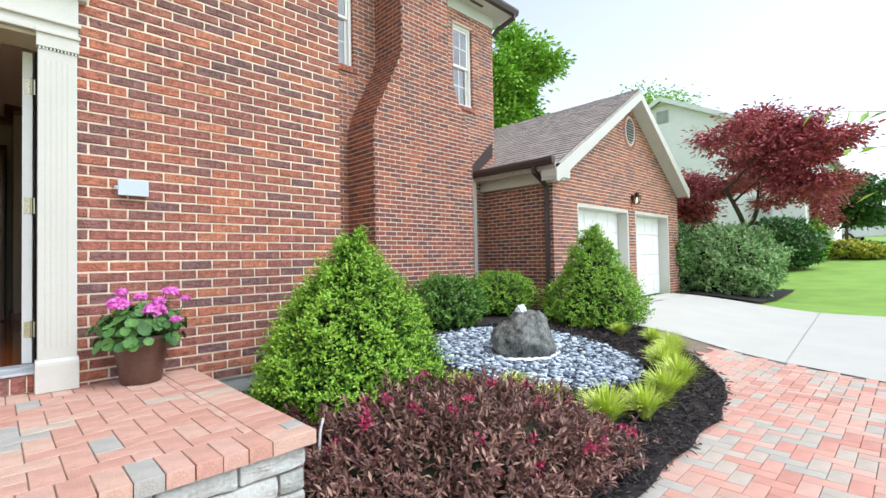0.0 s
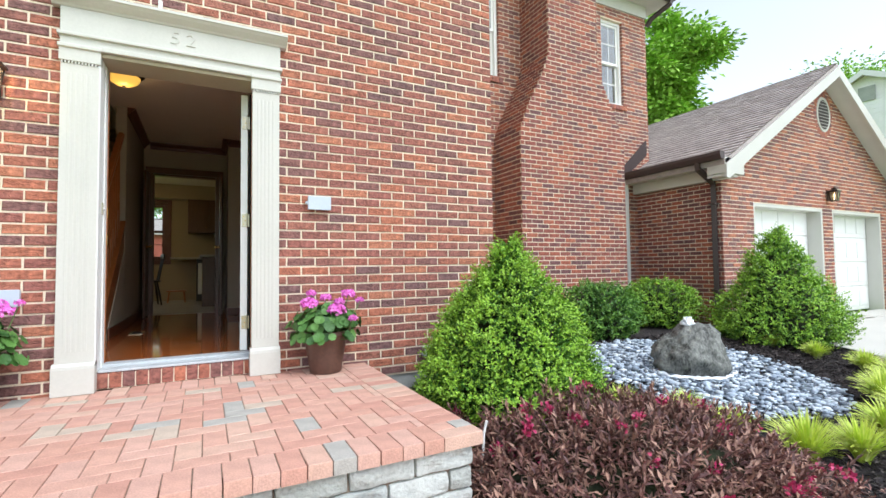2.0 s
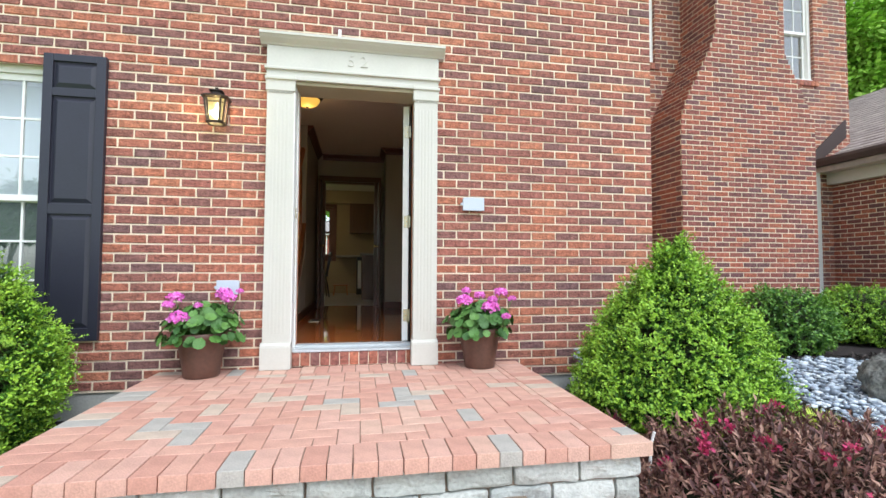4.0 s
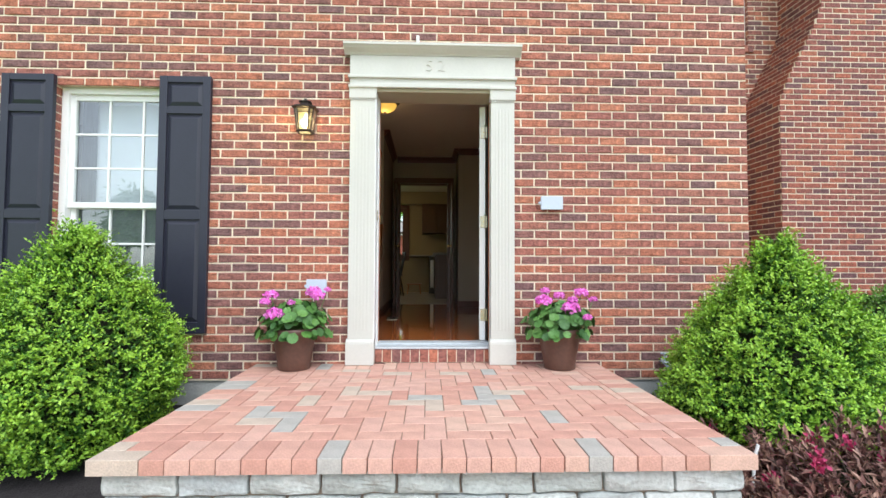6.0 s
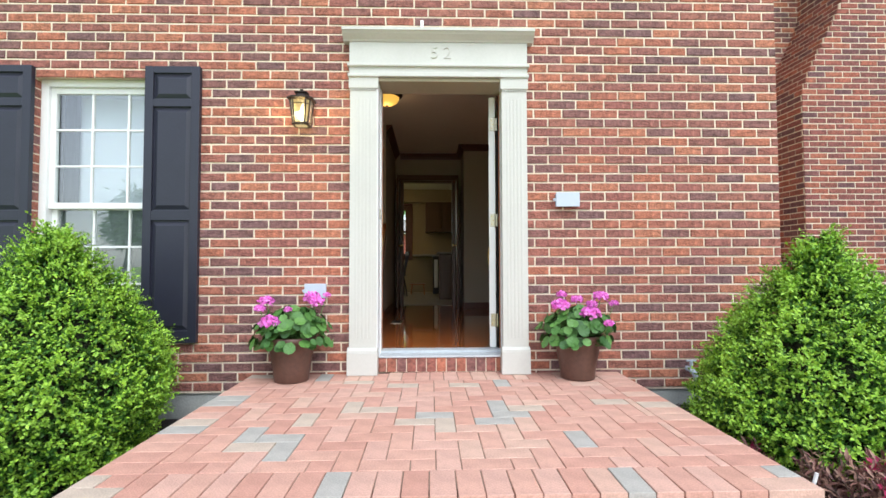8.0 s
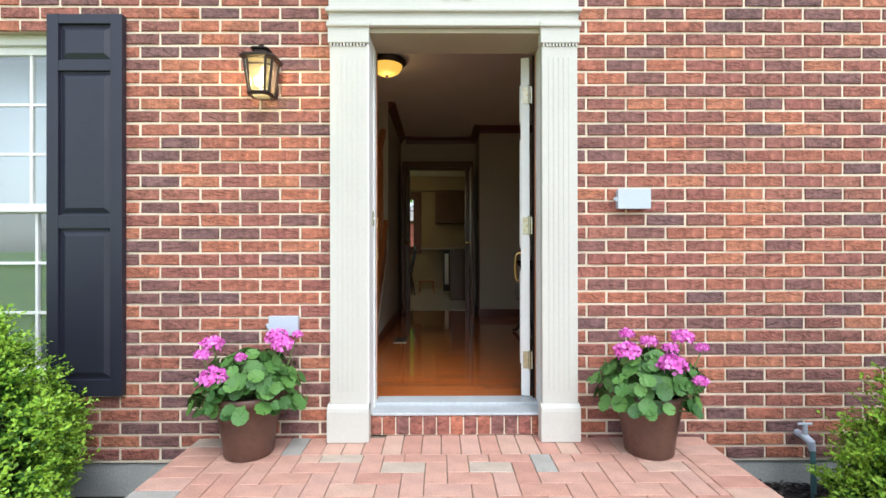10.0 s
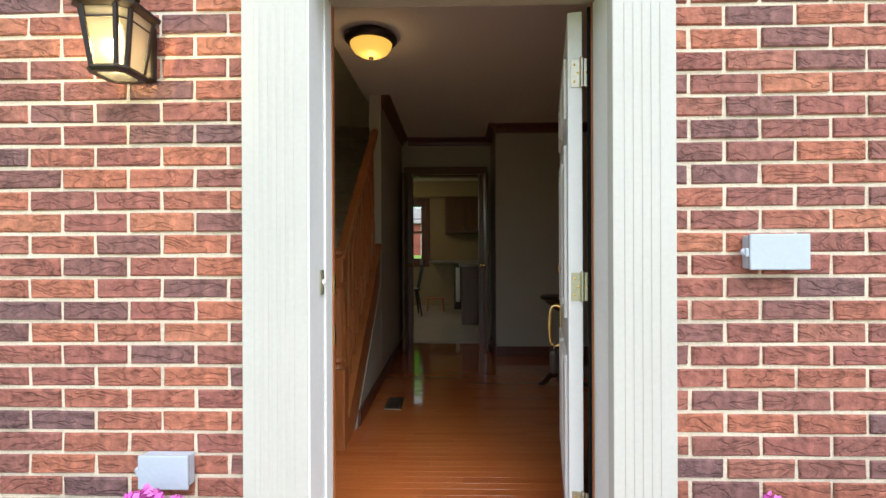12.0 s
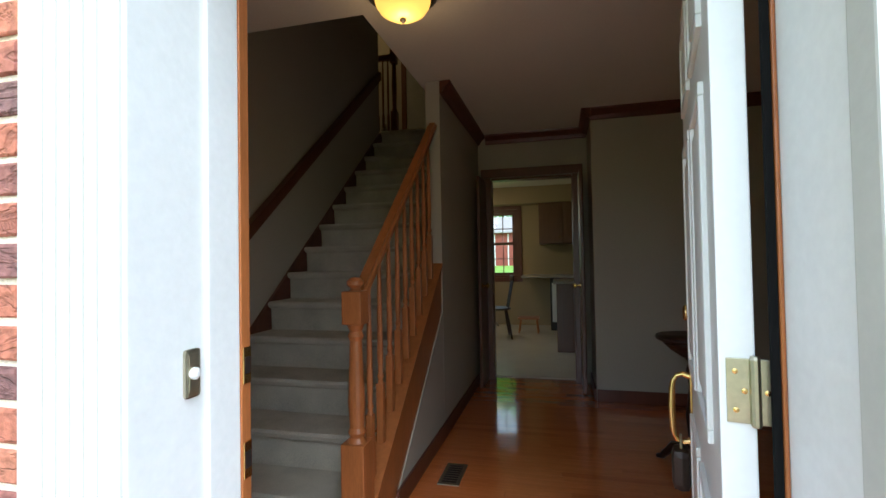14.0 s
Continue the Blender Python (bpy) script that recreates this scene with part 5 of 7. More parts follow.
bmesh.ops.transform(bm, matrix=pose(0, 0, 0.19, 0, 12, -35), verts=bm.verts)
BOULDER = thing("fountain_rock", "dark grey boulder with water bubbling out of its top", "rock", on_ground(RX - 0.16, RY - 0.03, 0.03))
part("boulder", bm, rock_mat, BOULDER, "", True)
water = bpy.data.materials.new("bubbling_water")
water.use_nodes = True
wb = water.node_tree.nodes["Principled BSDF"]
wb.inputs["Base Color"].default_value = (0.9, 0.95, 1, 1)
wb.inputs["Roughness"].default_value = 0.15
bm = bmesh.new()
bmesh.ops.create_icosphere(bm, subdivisions=4, radius=1)
for v in bm.verts:
    k = 1 + 0.5 * noise.noise(v.co * 3.5) + 0.25 * noise.noise(v.co * 9)
    v.co = Vector((v.co.x * 0.055 * k, v.co.y * 0.055 * k, max(-0.02, v.co.z) * 0.075 * k))
bmesh.ops.translate(bm, verts=bm.verts, vec=(-0.03, 0.0, 0.50))
part("water", bm, water, BOULDER, "white bubbling water", True)
bm = bmesh.new()
for i in range(60):
    a = i * 2 * math.pi / 60
    q = 0.40 + 0.05 * noise.noise(Vector((math.cos(a) * 3, math.sin(a) * 3, 4)))
    wide = 0.008 + 0.07 * max(0.0, noise.noise(Vector((math.cos(a) * 5, math.sin(a) * 5, 1))))
    ring = [bm.verts.new((math.cos(a) * r_, math.sin(a) * r_ * 0.9, z_)) for r_, z_ in ((q - wide, 0.045), (q - wide * 0.5, 0.064 + 0.008 * math.sin(i * 2.7)), (q + wide * 0.5, 0.062 + 0.008 * math.sin(i * 4.1)), (q + wide, 0.045))]
    if i:
        for j in range(3):
            bm.faces.new((last[j], ring[j], ring[j + 1], last[j + 1]))
    last = ring
bmesh.ops.delete(bm, geom=[v for v in bm.verts if not v.link_faces], context="VERTS")
part("foam", bm, water, BOULDER, "thin white ring of splashing water", True)


def pebbles():
    r = np.random.default_rng(9)
    src = bmesh.new()
    bmesh.ops.create_icosphere(src, subdivisions=1, radius=1)
    sv = np.array([v.co[:] for v in src.verts])
    sf = [[v.index for v in f.verts] for f in src.faces]
    src.free()
    verts, faces = [], []
    for i in range(4600):
        a, q = r.random() * 6.283, math.sqrt(r.random()) * RR * (1 + 0.05 * math.sin(i))
        x, y = RX + q * math.cos(a), RY + q * math.sin(a) * 1.02
        s = 0.014 + 0.020 * r.random() ** 1.5
        c, si = math.cos(r.random() * 6.28), math.sin(r.random() * 6.28)
        v = sv * np.array([s * (1 + 0.5 * r.random()), s, s * 0.55])
        v = v @ np.array([[c, si, 0], [-si, c, 0.1], [0.1 * si, 0, 1]])
        k = len(verts)
        verts += [tuple(p) for p in v + np.array([x, y, ground_z(x, y) + 0.055 + 0.03 * r.random()])]
        faces += [tuple(k + j for j in f) for f in sf]
    tagged(raw("river_pebbles", verts, faces, pebble_mat, None, True), "ring of pale blue-grey river pebbles round the rock", "pebbles", "", "stuff")


pebbles()


def mulch_chips():
    r = np.random.default_rng(15)
    n = 24000
    x = 1.1 + r.random(n * 2) * 6.1
    y = 0.95 + r.random(n * 2) * 3.4
    ok = np.array([b > bed_front(a) - 0.03 + 0.05 * q and (a - RX) ** 2 + (b - RY) ** 2 > (RR * 0.97) ** 2 for a, b, q in zip(x, y, r.random(n * 2))])
    x, y = x[ok][:n], y[ok][:n]
    n = len(x)
    pos = np.stack([x, y, np.array([ground_z(a, b) for a, b in zip(x, y)]) + 0.045 + 0.03 * r.random(n)], 1)
    way = np.stack([r.normal(0, 1, n), r.normal(0, 1, n), r.normal(0, 0.35, n)], 1)
    up = np.stack([r.normal(0, 0.4, n), r.normal(0, 0.4, n), np.ones(n)], 1)
    me = leaf_mesh("mulch_chips", pos, way, up, 0.03 + 0.05 * r.random(n), 0.008 + 0.012 * r.random(n), mulch_mat, 0.3)
    tagged(new("mulch_chips", me), "shredded dark brown bark mulch", "mulch", "", "stuff")


mulch_chips()

# ---------------------------------------------------------------- potted geraniums
clay = surface("brown_glazed_pot", (0.11, 0.055, 0.04), 0.4, vary=0.25, scale=7, grain=40, bump=0.12)
potting = surface("potting_soil", (0.03, 0.022, 0.016), 1.0, vary=0.4, scale=30, grain=90, bump=0.8)
geranium_leaf = surface("geranium_leaf", None, 0.5, spread=[(0.055, 0.15, 0.03), (0.08, 0.20, 0.037), (0.038, 0.11, 0.024), (0.11, 0.25, 0.05)], per="object", vary=0.25, scale=30, grain=120, bump=0.2)
petal = foliage("pink_petal", [(0.84, 0.20, 0.68), (0.74, 0.11, 0.54), (0.90, 0.34, 0.78), (0.80, 0.15, 0.62)])
stalk_mat = surface("green_stalk", (0.12, 0.22, 0.06), 0.6, vary=0.2, bump=0.1)


def round_leaf():
    """A scalloped, slightly cupped round leaf of unit radius with a notch at the stalk."""
    bm = bmesh.new()
    c = bm.verts.new((0, 0, 0))
    rings = []
    for q in (0.5, 1.0):
        ring = []
        for i in range(22):
            a = math.radians(-176 + 352 * i / 21)
            k = q * (1 + (0.07 * math.sin(a * 9) if q == 1 else 0))
            ring.append(bm.verts.new((k * math.cos(a), k * math.sin(a), 0.16 * q * q + 0.06 * q * math.cos(a * 7))))
        rings.append(ring)
    for i in range(21):
        bm.faces.new((c, rings[0][i], rings[0][i + 1]))
        bm.faces.new((rings[0][i], rings[1][i], rings[1][i + 1], rings[0][i + 1]))
    return mesh_of("leaf", bm, geranium_leaf, True)


LEAF = round_leaf()


def geranium(place, label, seed, heads, lean):
    r = np.random.default_rng(seed)
    t = thing("potted_geranium", label, "potted plant", place, "geraniums beside the front door")
    bm = bmesh.new()
    lathe(bm, [(0.108, 0.0), (0.114, 0.006), (0.123, 0.08), (0.141, 0.18), (0.152, 0.255), (0.162, 0.26), (0.165, 0.272), (0.165, 0.292), (0.161, 0.30), (0.150, 0.30), (0.145, 0.27), (0.001, 0.265)], 40)
    part("pot", bm, clay, t, "brown glazed pot with faint rings", True)
    part("soil", lathe(bmesh.new(), [(0.001, 0.266), (0.133, 0.27), (0.13, 0.284), (0.001, 0.29)], 20), potting, t, "dark potting soil")
    stems = bmesh.new()
    n = 250
    for i in range(n):
        a = r.random() * 6.283
        up = r.random() ** 0.8
        k = 0.72 + 0.33 * r.random()
        rad = 0.262 * math.sqrt(1 - up * up * 0.97) * k
        x, y, z = rad * math.cos(a), rad * math.sin(a) * 0.85, 0.285 + 0.20 * up * k - (0.05 if up < 0.25 else 0.0)
        y = min(y, 0.11)
        s = 0.023 + 0.019 * r.random()
        ob = new("leaf", LEAF)
        ob.parent = t
        tilt = 12 + 62 * rad / 0.3 + r.normal(0, 16)
        ob.matrix_local = Matrix.Translation((x, y, z)) @ Matrix.Rotation(a, 4, "Z") @ Matrix.Rotation(math.radians(tilt), 4, "Y") @ Matrix.Rotation(r.random() * 6.28, 4, "Z") @ Matrix.Diagonal((s, s, s, 1))
        tube(stems, [(x * 0.25, y * 0.25, 0.275), (x * 0.7, y * 0.7, z * 0.75 + 0.05), (x, y, z - 0.002)], [0.004, 0.003, 0.002], 5)
    for hx, hy, hz, s in heads:
        s, hz, q = s * 0.95, hz - 0.045, 170
        d = r.normal(0, 1, (q, 3))
        d[:, 2] = np.abs(d[:, 2]) * 0.9 - 0.25
        d /= np.linalg.norm(d, axis=1, keepdims=True)
        pos = np.array([hx, hy, hz]) + d * s * (0.55 + 0.35 * r.random((q, 1))) * np.array([1, 1, 0.75])
        way = np.cross(d, r.normal(0, 1, (q, 3))) + d * 0.5
        leaf_part("flower_head", t, pos, way, d, s * 0.42, s * 0.36, petal, label="bright pink flower head", fold=0.05)
        tube(stems, [(hx * 0.3, hy * 0.3, 0.28), (hx * 0.8, hy * 0.8, hz * 0.75), (hx, hy, hz)], [0.004, 0.003, 0.003], 5)
    part("stalk_growth", stems, stalk_mat, t, "green stalks")
    return t


geranium((-1.275, 3.49, 0.58), "pink geranium in a brown pot on the stoop", 51,
         [(-0.17, -0.02, 0.58, 0.055), (-0.10, -0.16, 0.455, 0.065), (0.13, 0.02, 0.60, 0.06), (0.17, -0.03, 0.575, 0.055), (0.235, 0.0, 0.62, 0.028), (0.0, -0.1, 0.53, 0.03), (-0.20, -0.06, 0.535, 0.04)], 0.0)
geranium((0.685, 3.49, 0.58), "pink geranium in a brown pot on the stoop", 57,
         [(-0.10, 0.02, 0.615, 0.04), (-0.13, -0.06, 0.545, 0.065), (0.0, 0.0, 0.58, 0.045), (0.05, -0.14, 0.50, 0.07), (0.17, 0.0, 0.60, 0.055), (0.10, -0.02, 0.55, 0.04), (0.25, -0.03, 0.555, 0.035), (0.15, -0.19, 0.44, 0.035)], 0.0)


# ---------------------------------------------------------------- windows and shutters

def sash_window(name, x0, x1, z0, z1, y, label, cols, rows, brick_sill=True):
    """A white double-hung window with muntins, set back in the wall; y is the brick face."""
    w = thing(name, label, "window", kind="structure")
    f, t = 0.055, 0.05
    a, b = y + 0.055, y + 0.16
    bm = bmesh.new()
    box(bm, x0 + 0.002, x0 + f, a, b, z0, z1 - 0.002, 0.004)
    box(bm, x1 - f, x1 - 0.002, a, b, z0, z1 - 0.002, 0.004)
    box(bm, x0 + f, x1 - f, a, b, z1 - f, z1 - 0.002, 0.004)
    box(bm, x0 + 0.002, x1 - 0.002, a - 0.03, b, z0, z0 + 0.04, 0.004)
    part("window_frame", bm, white_paint, w)
    mz = z0 + (z1 - z0) * 0.5
    for lo, hi, yy in ((z0 + 0.04, mz + 0.02, y + 0.115), (mz - 0.02, z1 - f, y + 0.08)):
        s = bmesh.new()
        box(s, x0 + f, x0 + f + t * 0.8, yy, yy + 0.035, lo, hi, 0.003)
        box(s, x1 - f - t * 0.8, x1 - f, yy, yy + 0.035, lo, hi, 0.003)
        box(s, x0 + f + t * 0.8, x1 - f - t * 0.8, yy, yy + 0.035, lo, lo + 0.045, 0.003)
        box(s, x0 + f + t * 0.8, x1 - f - t * 0.8, yy, yy + 0.035, hi - 0.045, hi, 0.003)
        ga, gb, gl, gh = x0 + f + t * 0.8, x1 - f - t * 0.8, lo + 0.045, hi - 0.045
        sash = part("sash", s, white_paint, w)
        for i in range(1, cols):
            c = ga + (gb - ga) * i / cols
            part("muntin", boxed(c - 0.008, c + 0.008, yy + 0.004, yy + 0.024, gl, gh, 0.002), white_paint, sash)
        for i in range(1, rows):
            c = gl + (gh - gl) * i / rows
            part("muntin", boxed(ga, gb, yy + 0.005, yy + 0.023, c - 0.008, c + 0.008, 0.002), white_paint, sash)
        g = part("pane", boxed(ga - 0.004, gb + 0.004, yy + 0.013, yy + 0.017, gl - 0.004, gh + 0.004), window_glass, sash)
        g.visible_shadow = False
        if name == "window_1" and lo < mz - 0.1:
            part("insect_screen", boxed(ga - 0.02, gb + 0.02, yy + 0.028, yy + 0.03, gl - 0.02, gh + 0.02), screen_mesh, sash, "grey insect screen")
    if brick_sill:
        for side, x in ((1, x0), (-1, x1)):
            for k in range(math.floor((z0 - 1.9038) / BH), math.ceil((z1 - 1.9038) / BH)):
                lo, hi = max(z0, 1.9038 + k * BH), min(z1, 1.9038 + (k + 1) * BH - BJ)
                if hi - lo > 0.02:
                    part("reveal_brick", boxed(min(x, x + side * 0.004) , max(x, x + side * 0.004), y + 0.001, y + 0.053, lo, hi), brick_part, w)
        n = max(3, round((x1 - x0 + 0.1) / 0.075))
        for i in range(n):
            k = (x1 - x0 + 0.1) / n
            part("sill_brick", boxed(x0 - 0.05 + i * k + 0.003, x0 - 0.05 + (i + 1) * k - 0.003, y - 0.035, y + 0.05, z0 - 0.085, z0 - 0.002, 0.004), brick_part, w)
    return w


sash_window("window_1", WIN_HOLE[0], WIN_HOLE[1], WIN_HOLE[2], WIN_HOLE[3], FACE, "white double-hung window with muntins between dark shutters", 3, 3)
sash_window("window_2", WIN1[0], WIN1[1], WIN1[2], WIN1[3], WING, "white upstairs double-hung window of the wing", 3, 2)
sash_window("window_3", WIN2[0], WIN2[1], WIN2[2], WIN2[3], WING, "white upstairs double-hung window beside the chimney", 2, 2)
# rooms behind those windows
room = bmesh.new()
box(room, -6.6, HW - 0.12, 6.6, 6.7, 0.3, 3.4)
box(room, -6.7, -6.6, FACE + 0.31, 6.7, 0.3, 3.4)
box(room, -6.6, HW - 0.12, FACE + 0.31, 6.6, 0.5, 0.6)
box(room, -6.6, HW - 0.12, FACE + 0.31, 6.6, 3.3, 3.4)
box(room, HW - 0.12, HW - 0.102, FACE + 0.31, 6.6, 0.3, 3.4)
structure("wall_front_room", room, plaster, "dim front room behind the window", "wall")
room = bmesh.new()
box(room, 2.5, 7.2, 8.0, 8.1, 3.2, 6.4)
box(room, 2.5, 7.2, WING + 0.31, 8.0, 3.2, 3.3)
box(room, 2.5, 7.2, WING + 0.31, 8.0, 6.3, 6.4)
box(room, 2.4, 2.5, WING + 0.31, 8.1, 3.2, 6.4)
structure("wall_upper_room", room, plaster, "dim upstairs room behind the windows", "wall")
curtain_mat = surface("grey_curtain", (0.10, 0.105, 0.115), 0.95, vary=0.1, bump=0.1)


def curtain(x0, x1, y, z0, z1):
    bm = bmesh.new()
    n = 14
    rows_ = []
    for z in (z0, z1):
        rows_.append([bm.verts.new((x0 + (x1 - x0) * i / n, y + 0.02 * math.sin(i * 1.9), z)) for i in range(n + 1)])
    for i in range(n):
        bm.faces.new((rows_[0][i], rows_[0][i + 1], rows_[1][i + 1], rows_[1][i]))
    bmesh.ops.solidify(bm, geom=bm.faces[:], thickness=0.006)
    t = part("curtain", bm, curtain_mat, None, "", True)
    return tagged(t, "dark grey curtain hanging inside the window", "curtain")


curtain(-3.14, -3.035, FACE + 0.22, 0.9, 2.70)
# unseen pale blind, added so the panes look bright behind their reflections
BLIND = thing("added_blind", "pale grey roller blind added to brighten the window panes", "blind", (0, FACE + 0.262, 0))
blind_cloth = surface("blind_cloth", (0.70, 0.73, 0.80), 0.9, vary=0.05, scale=3, grain=120, bump=0.05)
part("cloth", boxed(-3.17, -2.22, 0.0, 0.003, 0.92, 2.66), blind_cloth, BLIND)
part("roller", lathe(bmesh.new(), [(0.022, 0.0), (0.022, 0.96)], 16, pose(-3.175, 0.012, 2.68, 0, 90, 0)), blind_cloth, BLIND)
part("hem_bar", boxed(-3.17, -2.22, -0.004, 0.007, 0.90, 0.92, 0.002), white_paint, BLIND)


def shutter(x, label):
    s = thing("window_shutter", label, "shutter", (x, FACE - 0.045, 0.813), "shutters of the front window")
    W, H, T = 0.39, 1.985, 0.036
    bm = bmesh.new()
    box(bm, 0, 0.06, 0, T, 0, H, 0.003)
    box(bm, W - 0.06, W, 0, T, 0, H, 0.003)
    for lo, hi in ((0, 0.085), (0.87, 0.94), (1.69, 1.745), (H - 0.05, H)):
        box(bm, 0.06, W - 0.06, 0.001, T - 0.001, lo, hi, 0.003)
    part("frame", bm, shutter_paint, s)
    for lo, hi in ((0.085, 0.87), (0.94, 1.69), (1.745, H - 0.05)):
        bm = bmesh.new()
        box(bm, 0.058, W - 0.058, 0.018, T - 0.004, lo - 0.002, hi + 0.002)
        bx = [0.066, W - 0.066, lo + 0.008, hi - 0.008]
        v = box(bm, bx[0], bx[1], 0.005, 0.019, bx[2], bx[3])
        for p in v:
            if p.co.y < 0.01:
                p.co.x += 0.03 if p.co.x < W / 2 else -0.03
                p.co.z += 0.03 if p.co.z < (lo + hi) / 2 else -0.03
        part("panel", bm, shutter_paint, s)
    return s


shutter(-2.38, "charcoal panelled window shutter mounted on the brick")
shutter(-3.568, "charcoal panelled window shutter mounted on the brick")

# ---------------------------------------------------------------- fixtures on the brick
seeded, nn, ll, bb = nodes_of("lantern_glass")
bb.inputs["Base Color"].default_value = (0.98, 0.95, 0.86, 1)
bb.inputs["Roughness"].default_value = 0.38
bb.inputs["IOR"].default_value = 1.2
bb.inputs["Transmission Weight"].default_value = 1.0
bulb_glow = glow("warm_bulb", (1.0, 0.78, 0.40), 5.0)


def lantern(place, label, size=1.0):
    t = thing("wall_lantern", label, "wall lamp", place)
    k = size

    def ring(r, z):
        return [(r * math.cos(math.radians(q)) * k, -0.13 * k + r * math.sin(math.radians(q)) * k, z * 0.82 * k) for q in (-147, -123, -57, -33, 33, 57, 123, 147)]

    def hexed(levels):
        bm = bmesh.new()
        loops = [[bm.verts.new(p) for p in ring(r, z)] for r, z in levels]
        for a, b in zip(loops, loops[1:]):
            for i in range(8):
                bm.faces.new((a[i], a[(i + 1) % 8], b[(i + 1) % 8], b[i]))
        bm.faces.new(loops[0][::-1])
        bm.faces.new(loops[-1])
        return bm

    part("roof", hexed([(0.098, 0.236), (0.106, 0.246), (0.128, 0.258), (0.130, 0.272), (0.118, 0.280), (0.066, 0.300), (0.056, 0.303)]), dark_bronze, t)
    part("collar", hexed([(0.05, 0.303), (0.048, 0.328)]), dark_bronze, t)
    part("cap", hexed([(0.052, 0.328), (0.066, 0.334), (0.066, 0.343), (0.036, 0.356), (0.014, 0.36), (0.018, 0.372), (0.014, 0.382), (0.004, 0.386)]), dark_bronze, t)
    bm = bmesh.new()
    loops = [[bm.verts.new(p) for p in ring(r, z)] for r, z in ((0.060, 0.016), (0.082, 0.016), (0.088, 0.004), (0.080, -0.010), (0.060, -0.010))]
    for a, b in zip(loops, loops[1:] + loops[:1]):
        for i in range(8):
            bm.faces.new((a[i], b[i], b[(i + 1) % 8], a[(i + 1) % 8]))
    part("base", bm, dark_bronze, t)
    part("bottom_pane", hexed([(0.061, -0.004), (0.061, -0.001)]), seeded, t, "glass pane in the bottom").visible_shadow = False
    lo, hi = ring(0.074, 0.014), ring(0.104, 0.25)
    for p, q in zip(lo, hi):
        bm = bmesh.new()
        tube(bm, [p, q], 0.0085 * k, 4)
        part("bar", bm, dark_bronze, t)
    for i in range(8):
        bm = bmesh.new()
        vs = [bm.verts.new(Vector(p) * 1.0) for p in (lo[i], lo[(i + 1) % 8], hi[(i + 1) % 8], hi[i])]
        bm.faces.new(vs)
        bmesh.ops.solidify(bm, geom=bm.faces[:], thickness=0.002)
        g = part("pane", bm, seeded, t, "seeded glass pane")
        g.visible_shadow = False
        at = lambda a, b, f: tuple(Vector(a).lerp(Vector(b), f))
        bm = bmesh.new()
        tube(bm, [at(lo[i], hi[i], 0.8), at(lo[(i + 1) % 8], hi[(i + 1) % 8], 0.8)], 0.004 * k, 4)
        part("crossbar", bm, dark_bronze, t)
    bm = bmesh.new()
    lathe(bm, [(0.014 * k, 0.02 * k), (0.014 * k, 0.07 * k), (0.019 * k, 0.095 * k), (0.019 * k, 0.13 * k), (0.011 * k, 0.165 * k), (0.003 * k, 0.185 * k)], 14, pose(0, -0.13 * k, 0))
    part("bulb", bm, bulb_glow, t, "glowing warm bulb", True)
    bm = bmesh.new()
    box(bm, -0.058 * k, 0.058 * k, -0.022, 0.0, 0.02 * k, 0.255 * k, 0.008)
    part("wall_plate", bm, dark_bronze, t)
    bm = bmesh.new()
    tube(bm, [(0, -0.02, 0.17 * k), (0, -0.045 * k, 0.225 * k), (0, -0.09 * k, 0.243 * k)], 0.011 * k, 8)
    part("arm", bm, dark_bronze, t)
    return t


lantern((-1.240, FACE - 0.008, 2.350), "dark bronze lantern with frosted panes lit on the brick wall", 0.82)
bulb("lantern_light", (-1.245, FACE - 0.13, 2.42), 2.2, (1.0, 0.76, 0.32), 0.03)
lantern((10.60, GY - 0.008, 2.52), "small dark lantern between the garage doors", 0.85)


def outlet_box(x, z, w, h, label):
    t = thing("outlet_box", label, "electrical box", (x, FACE - 0.008, z))
    part("body", boxed(0, w, -0.038, 0, 0, h, 0.006), steel_white, t)
    part("lid", boxed(-0.004, w + 0.004, -0.048, -0.039, -0.003, h + 0.004, 0.004), steel_white, t)
    part("hinge", boxed(-0.014, -0.004, -0.044, -0.03, h * 0.35, h * 0.62, 0.004), steel_white, t)
    part("latch", lathe(bmesh.new(), [(0.011, 0), (0.011, 0.004), (0.007, 0.008)], 12, pose(-0.012, -0.03, h * 0.5, 90, 0, 0)), steel_white, t)
    part("gasket", boxed(-0.002, w + 0.002, -0.0388, -0.0365, -0.0015, h + 0.002), matte_black, t, "dark rubber gasket")
    return t


steel_white = surface("pale_grey_metal", (0.50, 0.56, 0.64), 0.45, vary=0.06, bump=0.05)
outlet_box(0.588, 1.785, 0.165, 0.098, "pale grey weatherproof outlet box on the brick")
outlet_box(-1.225, 1.13, 0.145, 0.095, "pale grey weatherproof outlet box behind the geranium")

HOSE = thing("hose_bib", "grey metal outdoor tap on a short pipe", "tap", (1.55, FACE - 0.008, 0.60))
bm = bmesh.new()
tube(bm, [(0, 0, 0), (0, -0.05, 0), (0.01, -0.08, -0.02), (0.015, -0.085, -0.06)], [0.018, 0.02, 0.02, 0.016], 10)
lathe(bm, [(0.012, 0.0), (0.012, 0.05), (0.006, 0.055)], 10, pose(0, -0.055, 0.01))
part("body", bm, steel_white, HOSE)
bm = bmesh.new()
tube(bm, [(-0.035, -0.055, 0.065), (0.035, -0.055, 0.065)], 0.007, 8)
part("handle", bm, steel_white, HOSE)
teal = surface("teal_hose", (0.10, 0.22, 0.22), 0.5, vary=0.1)
bm = bmesh.new()
